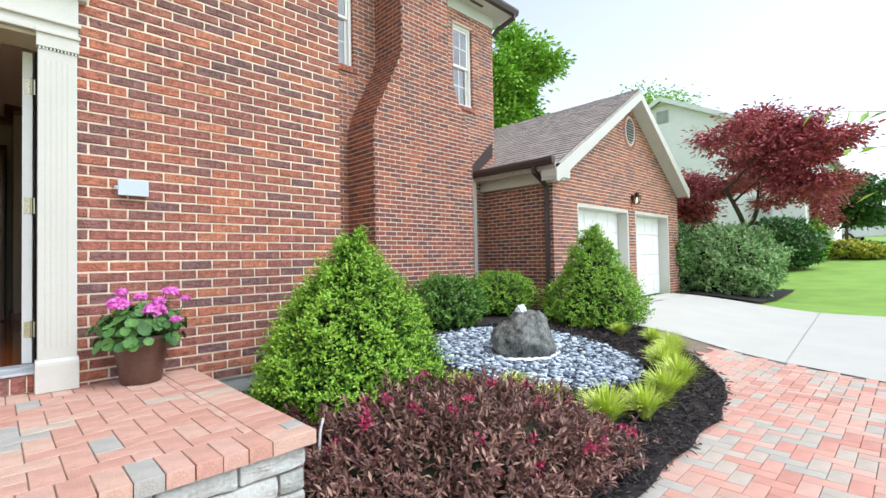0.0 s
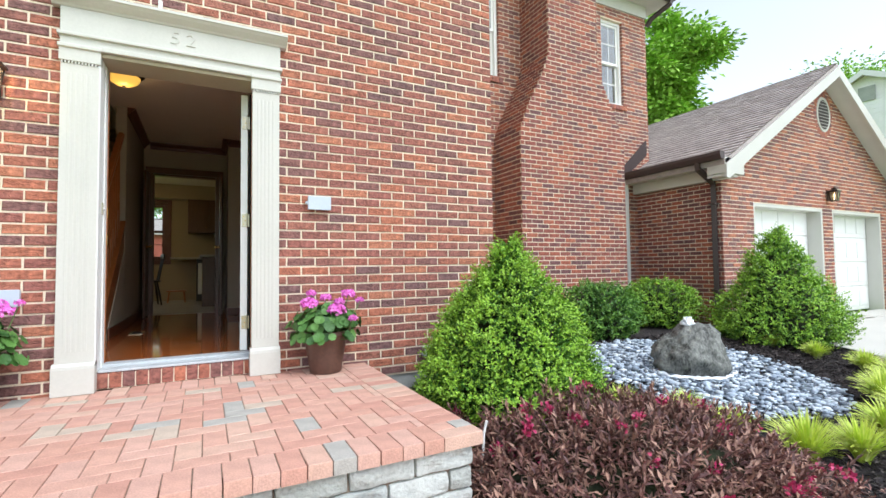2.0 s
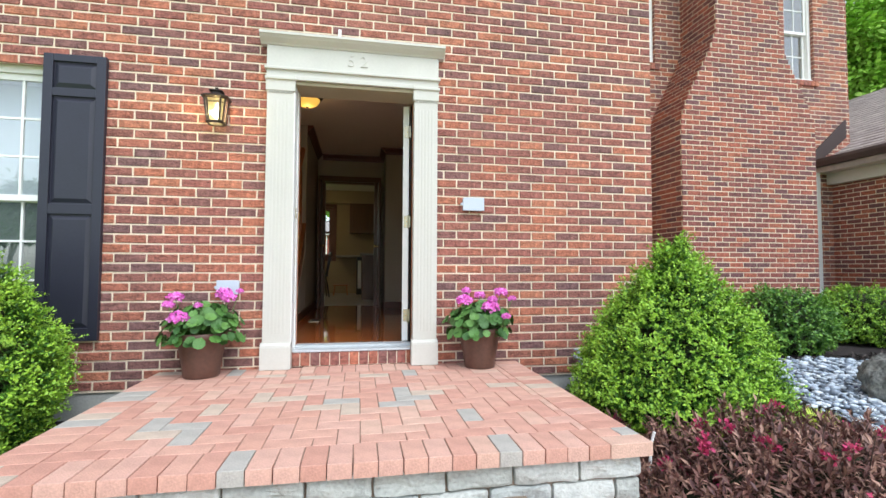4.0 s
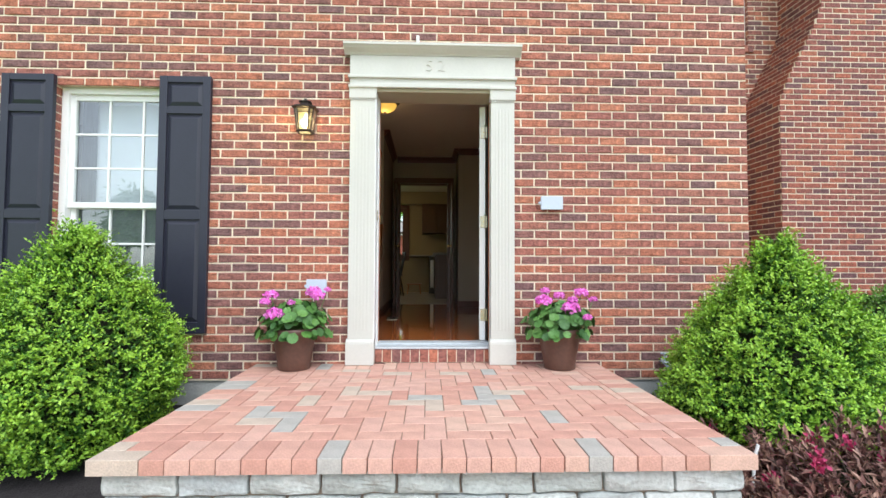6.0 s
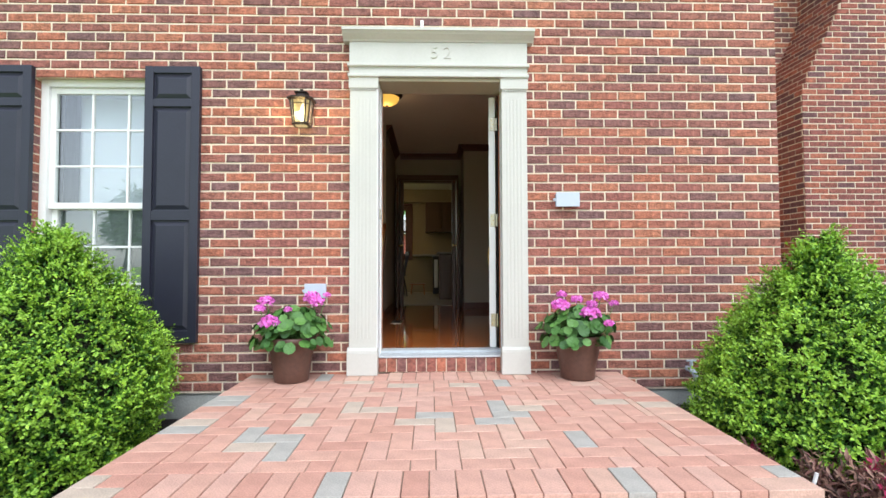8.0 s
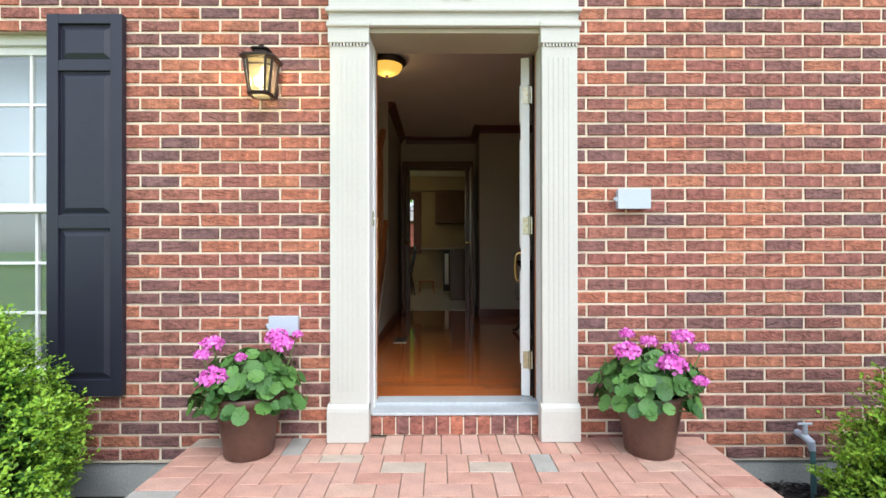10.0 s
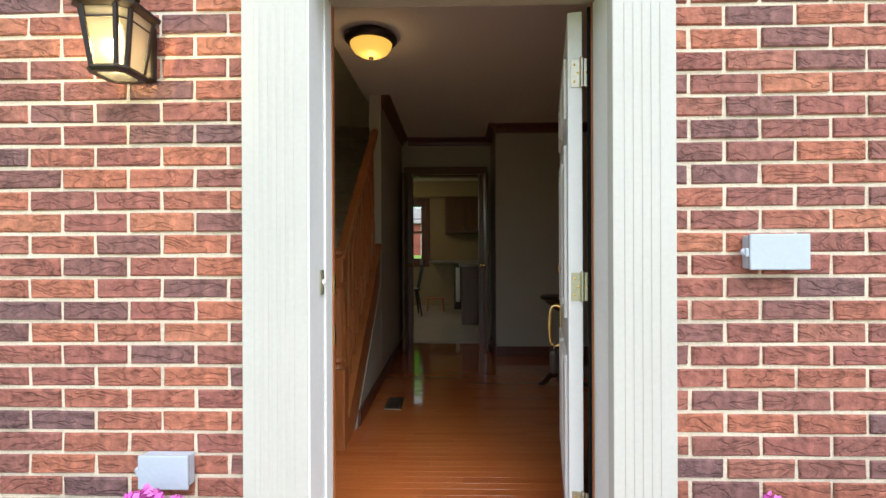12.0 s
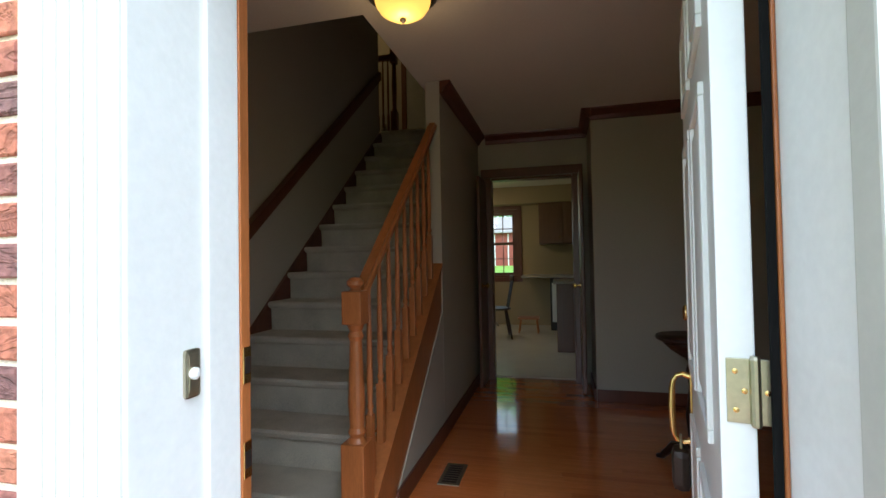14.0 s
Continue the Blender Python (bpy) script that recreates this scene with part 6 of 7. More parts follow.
tube(bm, [(0.015, -0.085, -0.055), (0.015, -0.088, -0.15), (0.02, -0.088, -0.36)], 0.013, 8)
part("hose_end", bm, teal, HOSE, "short teal hose")

BELL = thing("doorbell", "small worn nickel doorbell with pale button on the jamb", "doorbell", (D0 + 0.006, FACE + 0.07, FLOOR + 1.035))
part("plate", boxed(0, 0.007, -0.016, 0.016, -0.04, 0.04, 0.006), steel, BELL)
part("inset", boxed(0.0065, 0.008, -0.009, 0.009, -0.03, 0.03, 0.0006), steel, BELL)
bm = bmesh.new()
lathe(bm, [(0.010, 0.0), (0.010, 0.006), (0.004, 0.010)], 14, pose(0.007, 0, 0, 0, 90, 0))
part("button", bm, white_paint, BELL, "pale round button")
for z in (0.84, 1.02):
    s = thing("strike_plate", "worn brass strike plate on the jamb edge", "strike plate", (D0 + 0.016, FACE + 0.199, FLOOR + z), "strike plates")
    part("plate", boxed(0, 0.003, -0.011, 0.011, -0.035, 0.035, 0.001), brass, s)
    part("slot", boxed(0.0028, 0.0040, -0.008, 0.008, -0.016, 0.016), dark_bronze, s)

VENT = thing("gable_vent", "oval louvred gable vent with a brick rim", "vent", (mid + 0.08, GY, 4.22), kind="structure")
bm = bmesh.new()
ringA = [(0.25 * math.cos(a), 0.34 * math.sin(a)) for a in [2 * math.pi * i / 32 for i in range(32)]]
for i in range(32):
    (a, b), (c, d) = ringA[i], ringA[(i + 1) % 32]
    vs = [bm.verts.new(p) for p in ((a, -0.02, b), (c, -0.02, d), (c * 0.84, -0.02, d * 0.86), (a * 0.84, -0.02, b * 0.86), (a * 0.84, 0.06, b * 0.86), (c * 0.84, 0.06, d * 0.86), (a, 0.03, b), (c, 0.03, d))]
    bm.faces.new((vs[0], vs[3], vs[2], vs[1]))
    bm.faces.new((vs[3], vs[4], vs[5], vs[2]))
    bm.faces.new((vs[0], vs[1], vs[7], vs[6]))
part("rim", bm, cream_paint, VENT)
# dark disc over the solid wall, in place of shade behind the slats
part("backing", lathe(bmesh.new(), [(0.215, 0.006), (0.215, 0.014)], 28, pose(0, 0, 0, 90, 0, 0) @ Matrix.Diagonal((1, 1.36, 1, 1))), gutter_brown, VENT, "dark disc painting the shade behind the slats")
for i in range(9):
    z = -0.25 + i * 0.0625
    w = 0.2 * math.sqrt(max(0.0, 1 - (z / 0.3) ** 2))
    bm = bmesh.new()
    box(bm, -w, w, -0.045, -0.02, z - 0.004, z + 0.004)
    for v in bm.verts:
        v.co.z += 0.8 * (v.co.y + 0.032)
    part("slat", bm, cream_paint, VENT)
for k in range(28):
    a = 2 * math.pi * k / 28
    bm = bmesh.new()
    box(bm, -0.045, 0.045, -0.010, 0.02, -0.03, 0.03, 0.004, pose(0.30 * math.cos(a), 0, 0.395 * math.sin(a), 0, -math.degrees(math.atan2(0.395 * math.sin(a), 0.30 * math.cos(a))), 0))
    part("brick", bm, brick_part, VENT)

CLIP = thing("cable_clip", "small white clip on the brick above the cornice", "clip", (-0.39, FACE - 0.008, 3.10))
part("body", boxed(-0.012, 0.012, -0.03, 0, 0, 0.06, 0.004), white_paint, CLIP)
STAKE = thing("marker_stake", "thin white plastic marker stake in the mulch", "stake", (1.17, 2.12, ground_z(1.2, 2.0) + 0.02))
bm = bmesh.new()
tube(bm, [(0, 0, -0.05), (0.003, 0, 0.25), (0.01, -0.005, 0.40), (0.025, -0.01, 0.46)], 0.007, 8)
part("rod", bm, white_paint, STAKE)
# vent brick low in the chimney
structure("chimney_vent", boxed(4.95, 5.12, CH_Y - 0.012, CH_Y + 0.01, 0.955, 1.015, 0.003), gutter_brown, "small dark cleanout vent in the chimney", "vent")

# eaves and roof of the wing
ROOF = thing("roof_wing", "dark shingled roof of the wing with cream eaves and brown gutter", "roof", kind="structure")
bm = bmesh.new()
box(bm, EAST, 7.95, WING - 0.34, WING + 0.3, 6.455, 6.49)
box(bm, EAST, 7.64, WING - 0.03, WING - 0.010, 6.22, 6.453, 0.004)
part("soffit", bm, cream_paint, ROOF)
for x in (4.1, 6.25, 6.95):
    part("soffit_vent", boxed(x - 0.18, x + 0.18, WING - 0.22, WING - 0.15, 6.448, 6.453), gutter_brown, ROOF, "dark slotted soffit vent")
bm = bmesh.new()
extrude_profile(bm, [(WING - 0.345, 6.60), (WING - 0.45, 6.60), (WING - 0.46, 6.55), (WING - 0.43, 6.47), (WING - 0.345, 6.465)], "x", EAST, 7.99)
part("gutter", bm, gutter_brown, ROOF, "dark brown gutter")
bm = bmesh.new()
tube(bm, [(7.88, WING - 0.40, 6.48), (7.88, WING - 0.40, 6.40), (7.73, WING - 0.08, 6.22), (7.70, WING + 0.02, 6.10)], 0.05, 4)
part("downspout", bm, gutter_brown, ROOF)
bm = bmesh.new()
extrude_profile(bm, [(WING - 0.36, 6.58), (9.4, 8.7), (9.4, 8.6), (WING - 0.36, 6.495)], "x", EAST - 1, 7.97)
part("deck", bm, shingle, ROOF)
bm = bmesh.new()
extrude_profile(bm, [(FACE - 0.4, 7.12), (7.0, 9.1), (10.5, 7.12)], "x", WEST - 0.3, EAST + 0.3)
structure("roof_main", bm, shingle, "dark shingled roof of the entrance block", "roof")

# courses of shingles on the garage roof
rnd = random.Random(31)
verts, faces = [], []
nrm = Vector((-slope, 0, 1)).normalized()
run = math.hypot(mid - GX0 + 0.38, (mid - GX0 + 0.38) * slope)
along = Vector((1, 0, slope)).normalized()
start = Vector((GX0 - 0.385, 0, GZ - slope * 0.385 + 0.125))
k = 0
s = -0.02
while s < run:
    y = GY - 0.31 - (k % 2) * 0.12
    while y < 9.6:
        w = rnd.choice((0.16, 0.2, 0.24))
        a, b = max(y, GY - 0.31), min(y + w - 0.006, 9.6)
        if b > a + 0.02:
            p0, p1 = start + along * s, start + along * min(run, s + 0.15)
            lift = 0.018 + rnd.uniform(0, 0.008)
            i = len(verts)
            lo, hi = p0 + nrm * lift, p1 + nrm * 0.004
            verts += [(lo.x, a, lo.z), (lo.x, b, lo.z), (hi.x, b, hi.z), (hi.x, a, hi.z), (p0.x, a, p0.z), (p0.x, b, p0.z)]
            faces += [(i, i + 3, i + 2, i + 1), (i + 4, i, i + 1, i + 5)]
        y += w
    s += 0.14
    k += 1
tagged(raw("shingles", verts, faces, shingle, GARAGE_ROOF), "courses of brown-grey shingles", "", "", "stuff")
structure("step_flashing", extrude_profile(bmesh.new(), [(6.7, GZ + 0.0), (7.53, GZ + 0.75), (7.53, GZ + 0.45), (6.9, GZ - 0.05)], "y", WING - 0.03, WING - 0.012), gutter_brown, "brown metal flashing where the garage roof meets the wing", "flashing")

# ---------------------------------------------------------------- paved forecourt
PAVED = tagged(warped("pavement", steps(-3.7, 2.9, 50), lambda y: -3.3 if y < 1.9 else 5.4, lambda y: drive_edge(y) - 0.01, 30, lambda u, v: (v, u), sand, 0.012), "pink and grey brick pavers laid in herringbone", "pavement", "", "structure")
rnd = random.Random(8)
flat = []
for i in range(-60, 100):
    for j in range(-50, 50):
        k = (i - j) % 4
        if k == 0:
            u, v, w, d = i + 1.0, j + 0.5, 2, 1
        elif k == 2:
            u, v, w, d = i + 0.5, j + 0.0, 1, 2
        else:
            continue
        x, y = 1.0 + 0.1 * u, -0.5 + 0.1 * v
        if -3.2 < x < drive_edge(y) - 0.05 and -3.6 < y < 1.95 and (x < 1.0 or y < bed_front(min(x, 7.2)) + 0.12) and not (y > PY0 - 0.75 and S_X0 < x < S_X1) and not (x < PX0 and y > 1.0):
            flat.append((x, y, w, d))
count = 0
verts, faces = [], []
for x, y, w, d in flat:
    z = ground_z(x, y) + 0.028
    if count < 300 and 2.15 < x < 4.7 and -1.05 < y < 1.16:
        paver(PAVED, (-0.05 * w, 0.05 * w, -0.05 * d, 0.05 * d), 0, 0.03, path_part, rnd, "paver", pose(x, y, z))
        count += 1
        continue
    a, b = 0.05 * w - 0.0034, 0.05 * d - 0.0034
    i = len(verts)
    for zz, e in ((-0.02, 0), (-0.003, 0), (0, 0.004)):
        for p, q in ((-a + e, -b + e), (a - e, -b + e), (a - e, b - e), (-a + e, b - e)):
            verts.append((x + p, y + q, ground_z(x + p, y + q) + 0.028 + zz + rnd.uniform(-0.001, 0.001)))
    for q in (0, 4):
        faces += [(i + q + m, i + q + (m + 1) % 4, i + q + 4 + (m + 1) % 4, i + q + 4 + m) for m in range(4)]
    faces.append((i + 8, i + 9, i + 10, i + 11))
tagged(raw("pavers", verts, faces, path_rest, PAVED), "many more brick pavers of the forecourt", "", "", "stuff")


# ---------------------------------------------------------------- trees and the distance
def tree(name, label, place, height, crown, levels, leaf, leaf_len, leaves, seed, trunk_r=0.14, droop=0.0, flat=1.0, fork=0.25, wide=3.0):
    """A tapered trunk with forking limbs and a loose crown: leaves in layered clumps round the limb ends."""
    r = random.Random(seed)
    g = np.random.default_rng(seed)
    t = thing(name, label, "tree", place)
    bm = bmesh.new()
    ends = []

    def grow(p, d, L, rad, depth):
        pts, radii = [p], [rad]
        for k in range(3):
            d = (d + Vector((r.uniform(-0.25, 0.25), r.uniform(-0.25, 0.25), r.uniform(-0.05, 0.15) - droop * 0.1))).normalized()
            p = p + d * L / 3
            pts.append(p)
            radii.append(rad * (1 - 0.14 * (k + 1)))
        tube(bm, pts, radii, 7 if depth == levels else 5)
        if depth <= 2:
            ends.append((pts[-2].copy(), depth))
        if depth == 0:
            ends.append((p.copy(), 0))
            return
        for k in range(3 if depth > 1 else 4):
            a = r.random() * 6.283
            side = Vector((math.cos(a), math.sin(a), r.uniform(-0.1, 0.45) * flat)).normalized()
            grow(p if k else pts[-2], (d * 0.55 + side * 0.85).normalized(), L * r.uniform(0.62, 0.85), radii[-1] * 0.68, depth - 1)

    grow(Vector((0, 0, -0.15)), Vector((0.05, 0.02, 1)), height * fork, trunk_r, levels)
    c = np.array([e[0][:] for e in ends])
    grown = np.array([wide / np.max(np.linalg.norm(c[:, :2], axis=1))] * 2 + [(height - crown) / np.max(c[:, 2])])
    c = c * grown
    for v in bm.verts:
        v.co = Vector((v.co.x * (1 + (grown[0] - 1) * min(1, max(0, v.co.z) / (0.25 * height))), v.co.y * (1 + (grown[1] - 1) * min(1, max(0, v.co.z) / (0.25 * height))), v.co.z * grown[2]))
    part("trunk", bm, bark, t, "brown trunk and limbs", True)
    n = leaves
    weight = g.random(len(c)) ** 1.1 + 0.1
    i = g.choice(len(c), n, p=weight / weight.sum())
    off = g.normal(0, 1, (n, 3)) * np.array([1, 1, 0.36]) * crown
    pos = c[i] + off
    way = off / crown + np.array([0, 0, -0.3]) + g.normal(0, 0.5, (n, 3))
    up = np.array([0, 0, 1.0]) + g.normal(0, 0.45, (n, 3))
    leaf_part("crown", t, pos, way, up, leaf_len * (0.6 + 0.8 * g.random(n)), leaf_len * 0.55, leaf, label="loose leafy crown")
    return t


tree("red_maple", "red-leaved ornamental maple beside the garage", on_ground(17.6, 3.9, 0.0), 5.5, 0.25, 4, maple_leaf, 0.13, 52000, 61, 0.12, 0.3, 0.7, 0.17, 3.7)
tree("red_maple", "small red-leaved maple at the far end of the lawn", on_ground(27.5, 3.3, -0.4), 4.4, 0.40, 4, maple_leaf, 0.12, 22000, 67, 0.1, 0.5, 0.4, 0.22, 2.3)
tree("garden_tree", "tall green tree behind the garage roof", (16.2, 11.9, 0.3), 11.4, 0.30, 4, tree_leaf, 0.24, 52000, 71, 0.26, 0, 1.0, 0.28, 3.6)
tree("garden_tree", "tall green tree behind the garage", (21.5, 14.5, 0.3), 8.6, 0.6, 4, tree_leaf, 0.18, 26000, 73, 0.24, 0, 1.0, 0.28, 3.0)
tree("garden_tree", "distant green tree beyond the neighbouring house", (44.0, 19.0, 2.0), 14.5, 1.1, 4, tree_leaf, 0.30, 30000, 79, 0.3, 0, 1.0, 0.28, 5.5)
tree("spruce", "dark conifer at the far end of the lawn", on_ground(34.0, 2.6, 0.0), 4.5, 0.5, 3, dark_green, 0.25, 9000, 83, 0.12, 1.0, 0.2, 0.3, 1.6)


def young_tree():
    """A thin tree by the paved court whose lowest branch hangs over it."""
    r = np.random.default_rng(5)
    t = thing("young_tree", "thin young tree with a long branch of fresh green leaves", "tree", (0, 0, 0))
    bm = bmesh.new()
    top = Vector((4.45, -1.55, 2.7))
    tube(bm, [(4.5, -1.7, -0.05), (4.48, -1.66, 1.0), (4.45, -1.6, 2.0), top, (4.3, -1.3, 3.6)], [0.04, 0.034, 0.028, 0.022, 0.01], 8)
    pos, way = [], []
    for end, n in (((3.15, 0.36, 2.08), 9), ((3.2, 0.22, 1.86), 6), ((3.25, 0.13, 1.63), 7), ((4.9, -0.7, 3.3), 14), ((4.0, -2.4, 3.5), 14), ((4.1, -0.9, 3.8), 14)):
        end = Vector(end)
        start = Vector((4.46, -1.62, 1.75)) if end.z < 2.5 else top
        m = start.lerp(end, 0.55) + Vector((0, 0, 0.05))
        tube(bm, [start, m, end], [0.012, 0.004, 0.0012], 6)
        for k in range(n):
            q = 0.72 + 0.28 * k / max(1, n - 1)
            p = m.lerp(end, (q - 0.55) / 0.45)
            pos.append(p[:])
            d = (end - m).normalized()
            way.append((d.x * 0.5 + r.normal(0, 0.5), d.y * 0.5 + r.normal(0, 0.5), -0.5 + r.normal(0, 0.3)))
    part("trunk", bm, bark, t, "thin brown trunk and branches", True)
    n = len(pos)
    up = np.array([0, 0, 1.0]) + r.normal(0, 0.5, (n, 3))
    leaf_part("leaves", t, np.array(pos), np.array(way), up, 0.075 + 0.05 * r.random(n), 0.034, box_tip, label="fresh yellow-green leaves")


young_tree()

# neighbouring house
siding = surface("pale_siding", (0.95, 0.93, 0.93), 0.7, vary=0.06, scale=2, grain=30, bump=0.05)
HOUSE = thing("neighbour_house", "pale two-storey neighbouring house with a low gable", "house", (0, 0, 0))
hx = 26.0
bm = bmesh.new()
extrude_profile(bm, [(3.4, 0.4), (15.4, 0.4), (15.4, 6.6), (9.4, 9.7), (3.4, 6.6)], "x", hx, hx + 14)
part("wall", bm, siding, HOUSE)
for i in range(44):
    z = 0.9 + i * 0.2
    k = min(6.0, max(0.0, (9.7 - z - 0.2) / 3.1 * 6.0)) if z > 6.4 else 6.0
    if k > 0.2:
        bm = boxed(hx - 0.016, hx - 0.002, 9.4 - k, 9.4 + k, z, z + 0.19)
        for v in bm.verts:
            if v.co.z > z + 0.1 and v.co.x < hx - 0.012:
                v.co.x = hx - 0.008
        part("siding_board", bm, siding, HOUSE)
for s_ in (-1, 1):
    bm = bmesh.new()
    extrude_profile(bm, [(9.4, 9.72), (9.4 + s_ * 6.5, 6.36), (9.4 + s_ * 6.5, 6.5), (9.4, 9.88)], "x", hx - 0.35, hx + 14.3)
    part("roof", bm, shingle, HOUSE)
    bm = bmesh.new()
    extrude_profile(bm, [(9.4, 9.87), (9.4 + s_ * 6.5, 6.49), (9.4 + s_ * 6.5, 6.24), (9.4, 9.62)], "x", hx - 0.39, hx - 0.36)
    part("rake_board", bm, white_paint, HOUSE)
v = part("vent", boxed(hx - 0.07, hx - 0.031, 9.1, 9.7, 8.5, 9.15, 0.01), foundation_grey, HOUSE, "grey louvred gable vent")
for y in (4.6, 7.2, 11.0):
    w = part("window", boxed(hx - 0.09, hx - 0.031, y, y + 1.0, 2.6, 4.1, 0.01), white_paint, HOUSE)
    part("pane", boxed(hx - 0.10, hx - 0.088, y + 0.08, y + 0.92, 2.68, 4.02), window_glass, w)

# parked car at the far street
car_paint = surface("silver_car_paint", (0.55, 0.57, 0.60), 0.25, metal=0.6, vary=0.04, bump=0)
tyre = surface("tyre_rubber", (0.02, 0.02, 0.02), 0.85, vary=0.1)
CX, CY = 41.0, 1.6
CAR = thing("parked_car", "silver car parked on the far street", "car", (CX, CY, ground_z(CX, CY)), turn=75)
bm = bmesh.new()
extrude_profile(bm, [(-2.2, 0.35), (2.2, 0.35), (2.25, 0.7), (1.9, 0.88), (1.1, 0.98), (0.5, 1.42), (-1.2, 1.45), (-1.9, 1.0), (-2.25, 0.9)], "y", -0.85, 0.85)
bmesh.ops.bevel(bm, geom=list(bm.edges), offset=0.06, segments=2, affect="EDGES")
part("body", bm, car_paint, CAR)
for s in (-0.86, 0.845):
    bm = bmesh.new()
    extrude_profile(bm, [(0.95, 0.98), (0.45, 1.36), (-1.1, 1.38), (-1.6, 1.0)], "y", s, s + 0.015)
    part("side_window", bm, dark_bronze, CAR, "dark side windows")
for x in (-1.35, 1.4):
    for s in (-0.88, 0.68):
        bm = bmesh.new()
        lathe(bm, [(0.18, 0), (0.31, 0.01), (0.33, 0.05), (0.33, 0.16), (0.31, 0.2), (0.18, 0.2)], 20, pose(x, s + 0.2, 0.33, 90, 0, 0))
        w = part("wheel", bm, tyre, CAR, "black tyre")
        part("rim", lathe(bmesh.new(), [(0.001, -0.004), (0.2, -0.003), (0.2, 0.205), (0.001, 0.206)], 16, pose(x, s + 0.2, 0.33, 90, 0, 0)), steel, w)

# ---------------------------------------------------------------- things in the hall and kitchen
LIGHT = thing("ceiling_light", "flush ceiling light with amber glass bowl and bronze rim", "ceiling light", (-0.785, 5.10, CEIL))
part("canopy", lathe(bmesh.new(), [(0.06, 0.0), (0.142, -0.002), (0.149, -0.012), (0.160, -0.02), (0.162, -0.032), (0.148, -0.044), (0.136, -0.056), (0.12, -0.056)], 32), dark_bronze, LIGHT, "", True)
amber, an, al, ab = nodes_of("amber_glass")
ab.inputs["Base Color"].default_value = (0.9, 0.62, 0.22, 1)
ab.inputs["Roughness"].default_value = 0.3
ab.inputs["Emission Color"].default_value = (1.0, 0.55, 0.08, 1)
ab.inputs["Emission Strength"].default_value = 0.45
bowl = part("bowl", lathe(bmesh.new(), [(0.130, -0.054), (0.124, -0.074), (0.105, -0.102), (0.070, -0.124), (0.03, -0.134), (0.004, -0.1365)], 32), amber, LIGHT, "amber glass bowl", True)
bowl.visible_shadow = False
part("finial", lathe(bmesh.new(), [(0.014, -0.136), (0.016, -0.144), (0.008, -0.152), (0.002, -0.158)], 12), dark_bronze, LIGHT)
bulb("ceiling_bulb", (-0.785, 5.10, CEIL - 0.19), 0.42, (1.0, 0.62, 0.28), 0.05)

UPPER = thing("ceiling_light", "flush ceiling light of the upper landing", "ceiling light", (-2.9, 8.7, 5.9))
part("canopy", lathe(bmesh.new(), [(0.06, 0.0), (0.155, -0.002), (0.165, -0.02), (0.148, -0.045)], 24), dark_bronze, UPPER)
part("bowl", lathe(bmesh.new(), [(0.147, -0.043), (0.12, -0.092), (0.03, -0.122), (0.004, -0.123)], 24), amber, UPPER, "amber glass bowl", True).visible_shadow = False
bulb("landing_bulb", (-3.0, 8.7, 5.70), 2.0, (1.0, 0.66, 0.28), 0.05)
REG = thing("floor_register", "small metal floor register set in the oak", "vent", (-0.72, 5.66, FLOOR - 0.0015))
part("frame", boxed(-0.06, 0.06, -0.13, 0.13, 0, 0.006, 0.002), steel, REG)
for i in range(8):
    part("slot", boxed(-0.04, 0.04, -0.105 + i * 0.027, -0.09 + i * 0.027, 0.0055, 0.0072), dark_bronze, REG)

chair_wood = surface("near_black_wood", (0.025, 0.012, 0.009), 0.4, vary=0.2, bump=0.03)
STAND = thing("plant_stand", "small dark carved pedestal stand behind the open door", "plant stand", (0.61, 6.0, FLOOR))
bm = bmesh.new()
lathe(bm, [(0.001, 0.726), (0.17, 0.726), (0.186, 0.734), (0.192, 0.744), (0.187, 0.755), (0.001, 0.755)], 40)
part("tabletop", bm, chair_wood, STAND, "", True)
bm = lathe(bmesh.new(), [(0.045, 0.64), (0.07, 0.655), (0.12, 0.685), (0.15, 0.71), (0.155, 0.7255)], 32)
for v in bm.verts:
    v.co.z -= 0.010 * math.sin(10 * math.atan2(v.co.y, v.co.x)) * (0.725 - v.co.z) / 0.085
part("apron", bm, chair_wood, STAND, "scalloped carved apron", True)
part("pedestal", lathe(bmesh.new(), [(0.05, 0.06), (0.06, 0.10), (0.028, 0.16), (0.042, 0.30), (0.022, 0.46), (0.036, 0.56), (0.022, 0.60), (0.046, 0.645)], 20), chair_wood, STAND, "", True)
for i in range(3):
    bm = bmesh.new()
    d = Vector((math.cos(2.1 * i + 0.4), math.sin(2.1 * i + 0.4), 0))
    tube(bm, [d * 0.03 + Vector((0, 0, 0.12)), d * 0.12 + Vector((0, 0, 0.10)), d * 0.19 + Vector((0, 0, 0.02)), d * 0.22 + Vector((0, 0, 0.012))], [0.03, 0.026, 0.018, 0.012], 8)
    part("foot", bm, chair_wood, STAND)

kitchen_wood = surface("kitchen_cabinet_wood", (0.12, 0.05, 0.022), 0.4, vary=0.2, scale=5, grain=40, bump=0.04, stretch=(7, 7, 0.8))
counter_mat = surface("counter_laminate", (0.30, 0.26, 0.21), 0.3, vary=0.15, scale=12, grain=80, bump=0)
black_gloss = surface("black_appliance", (0.02, 0.02, 0.02), 0.55, vary=0.05, bump=0)


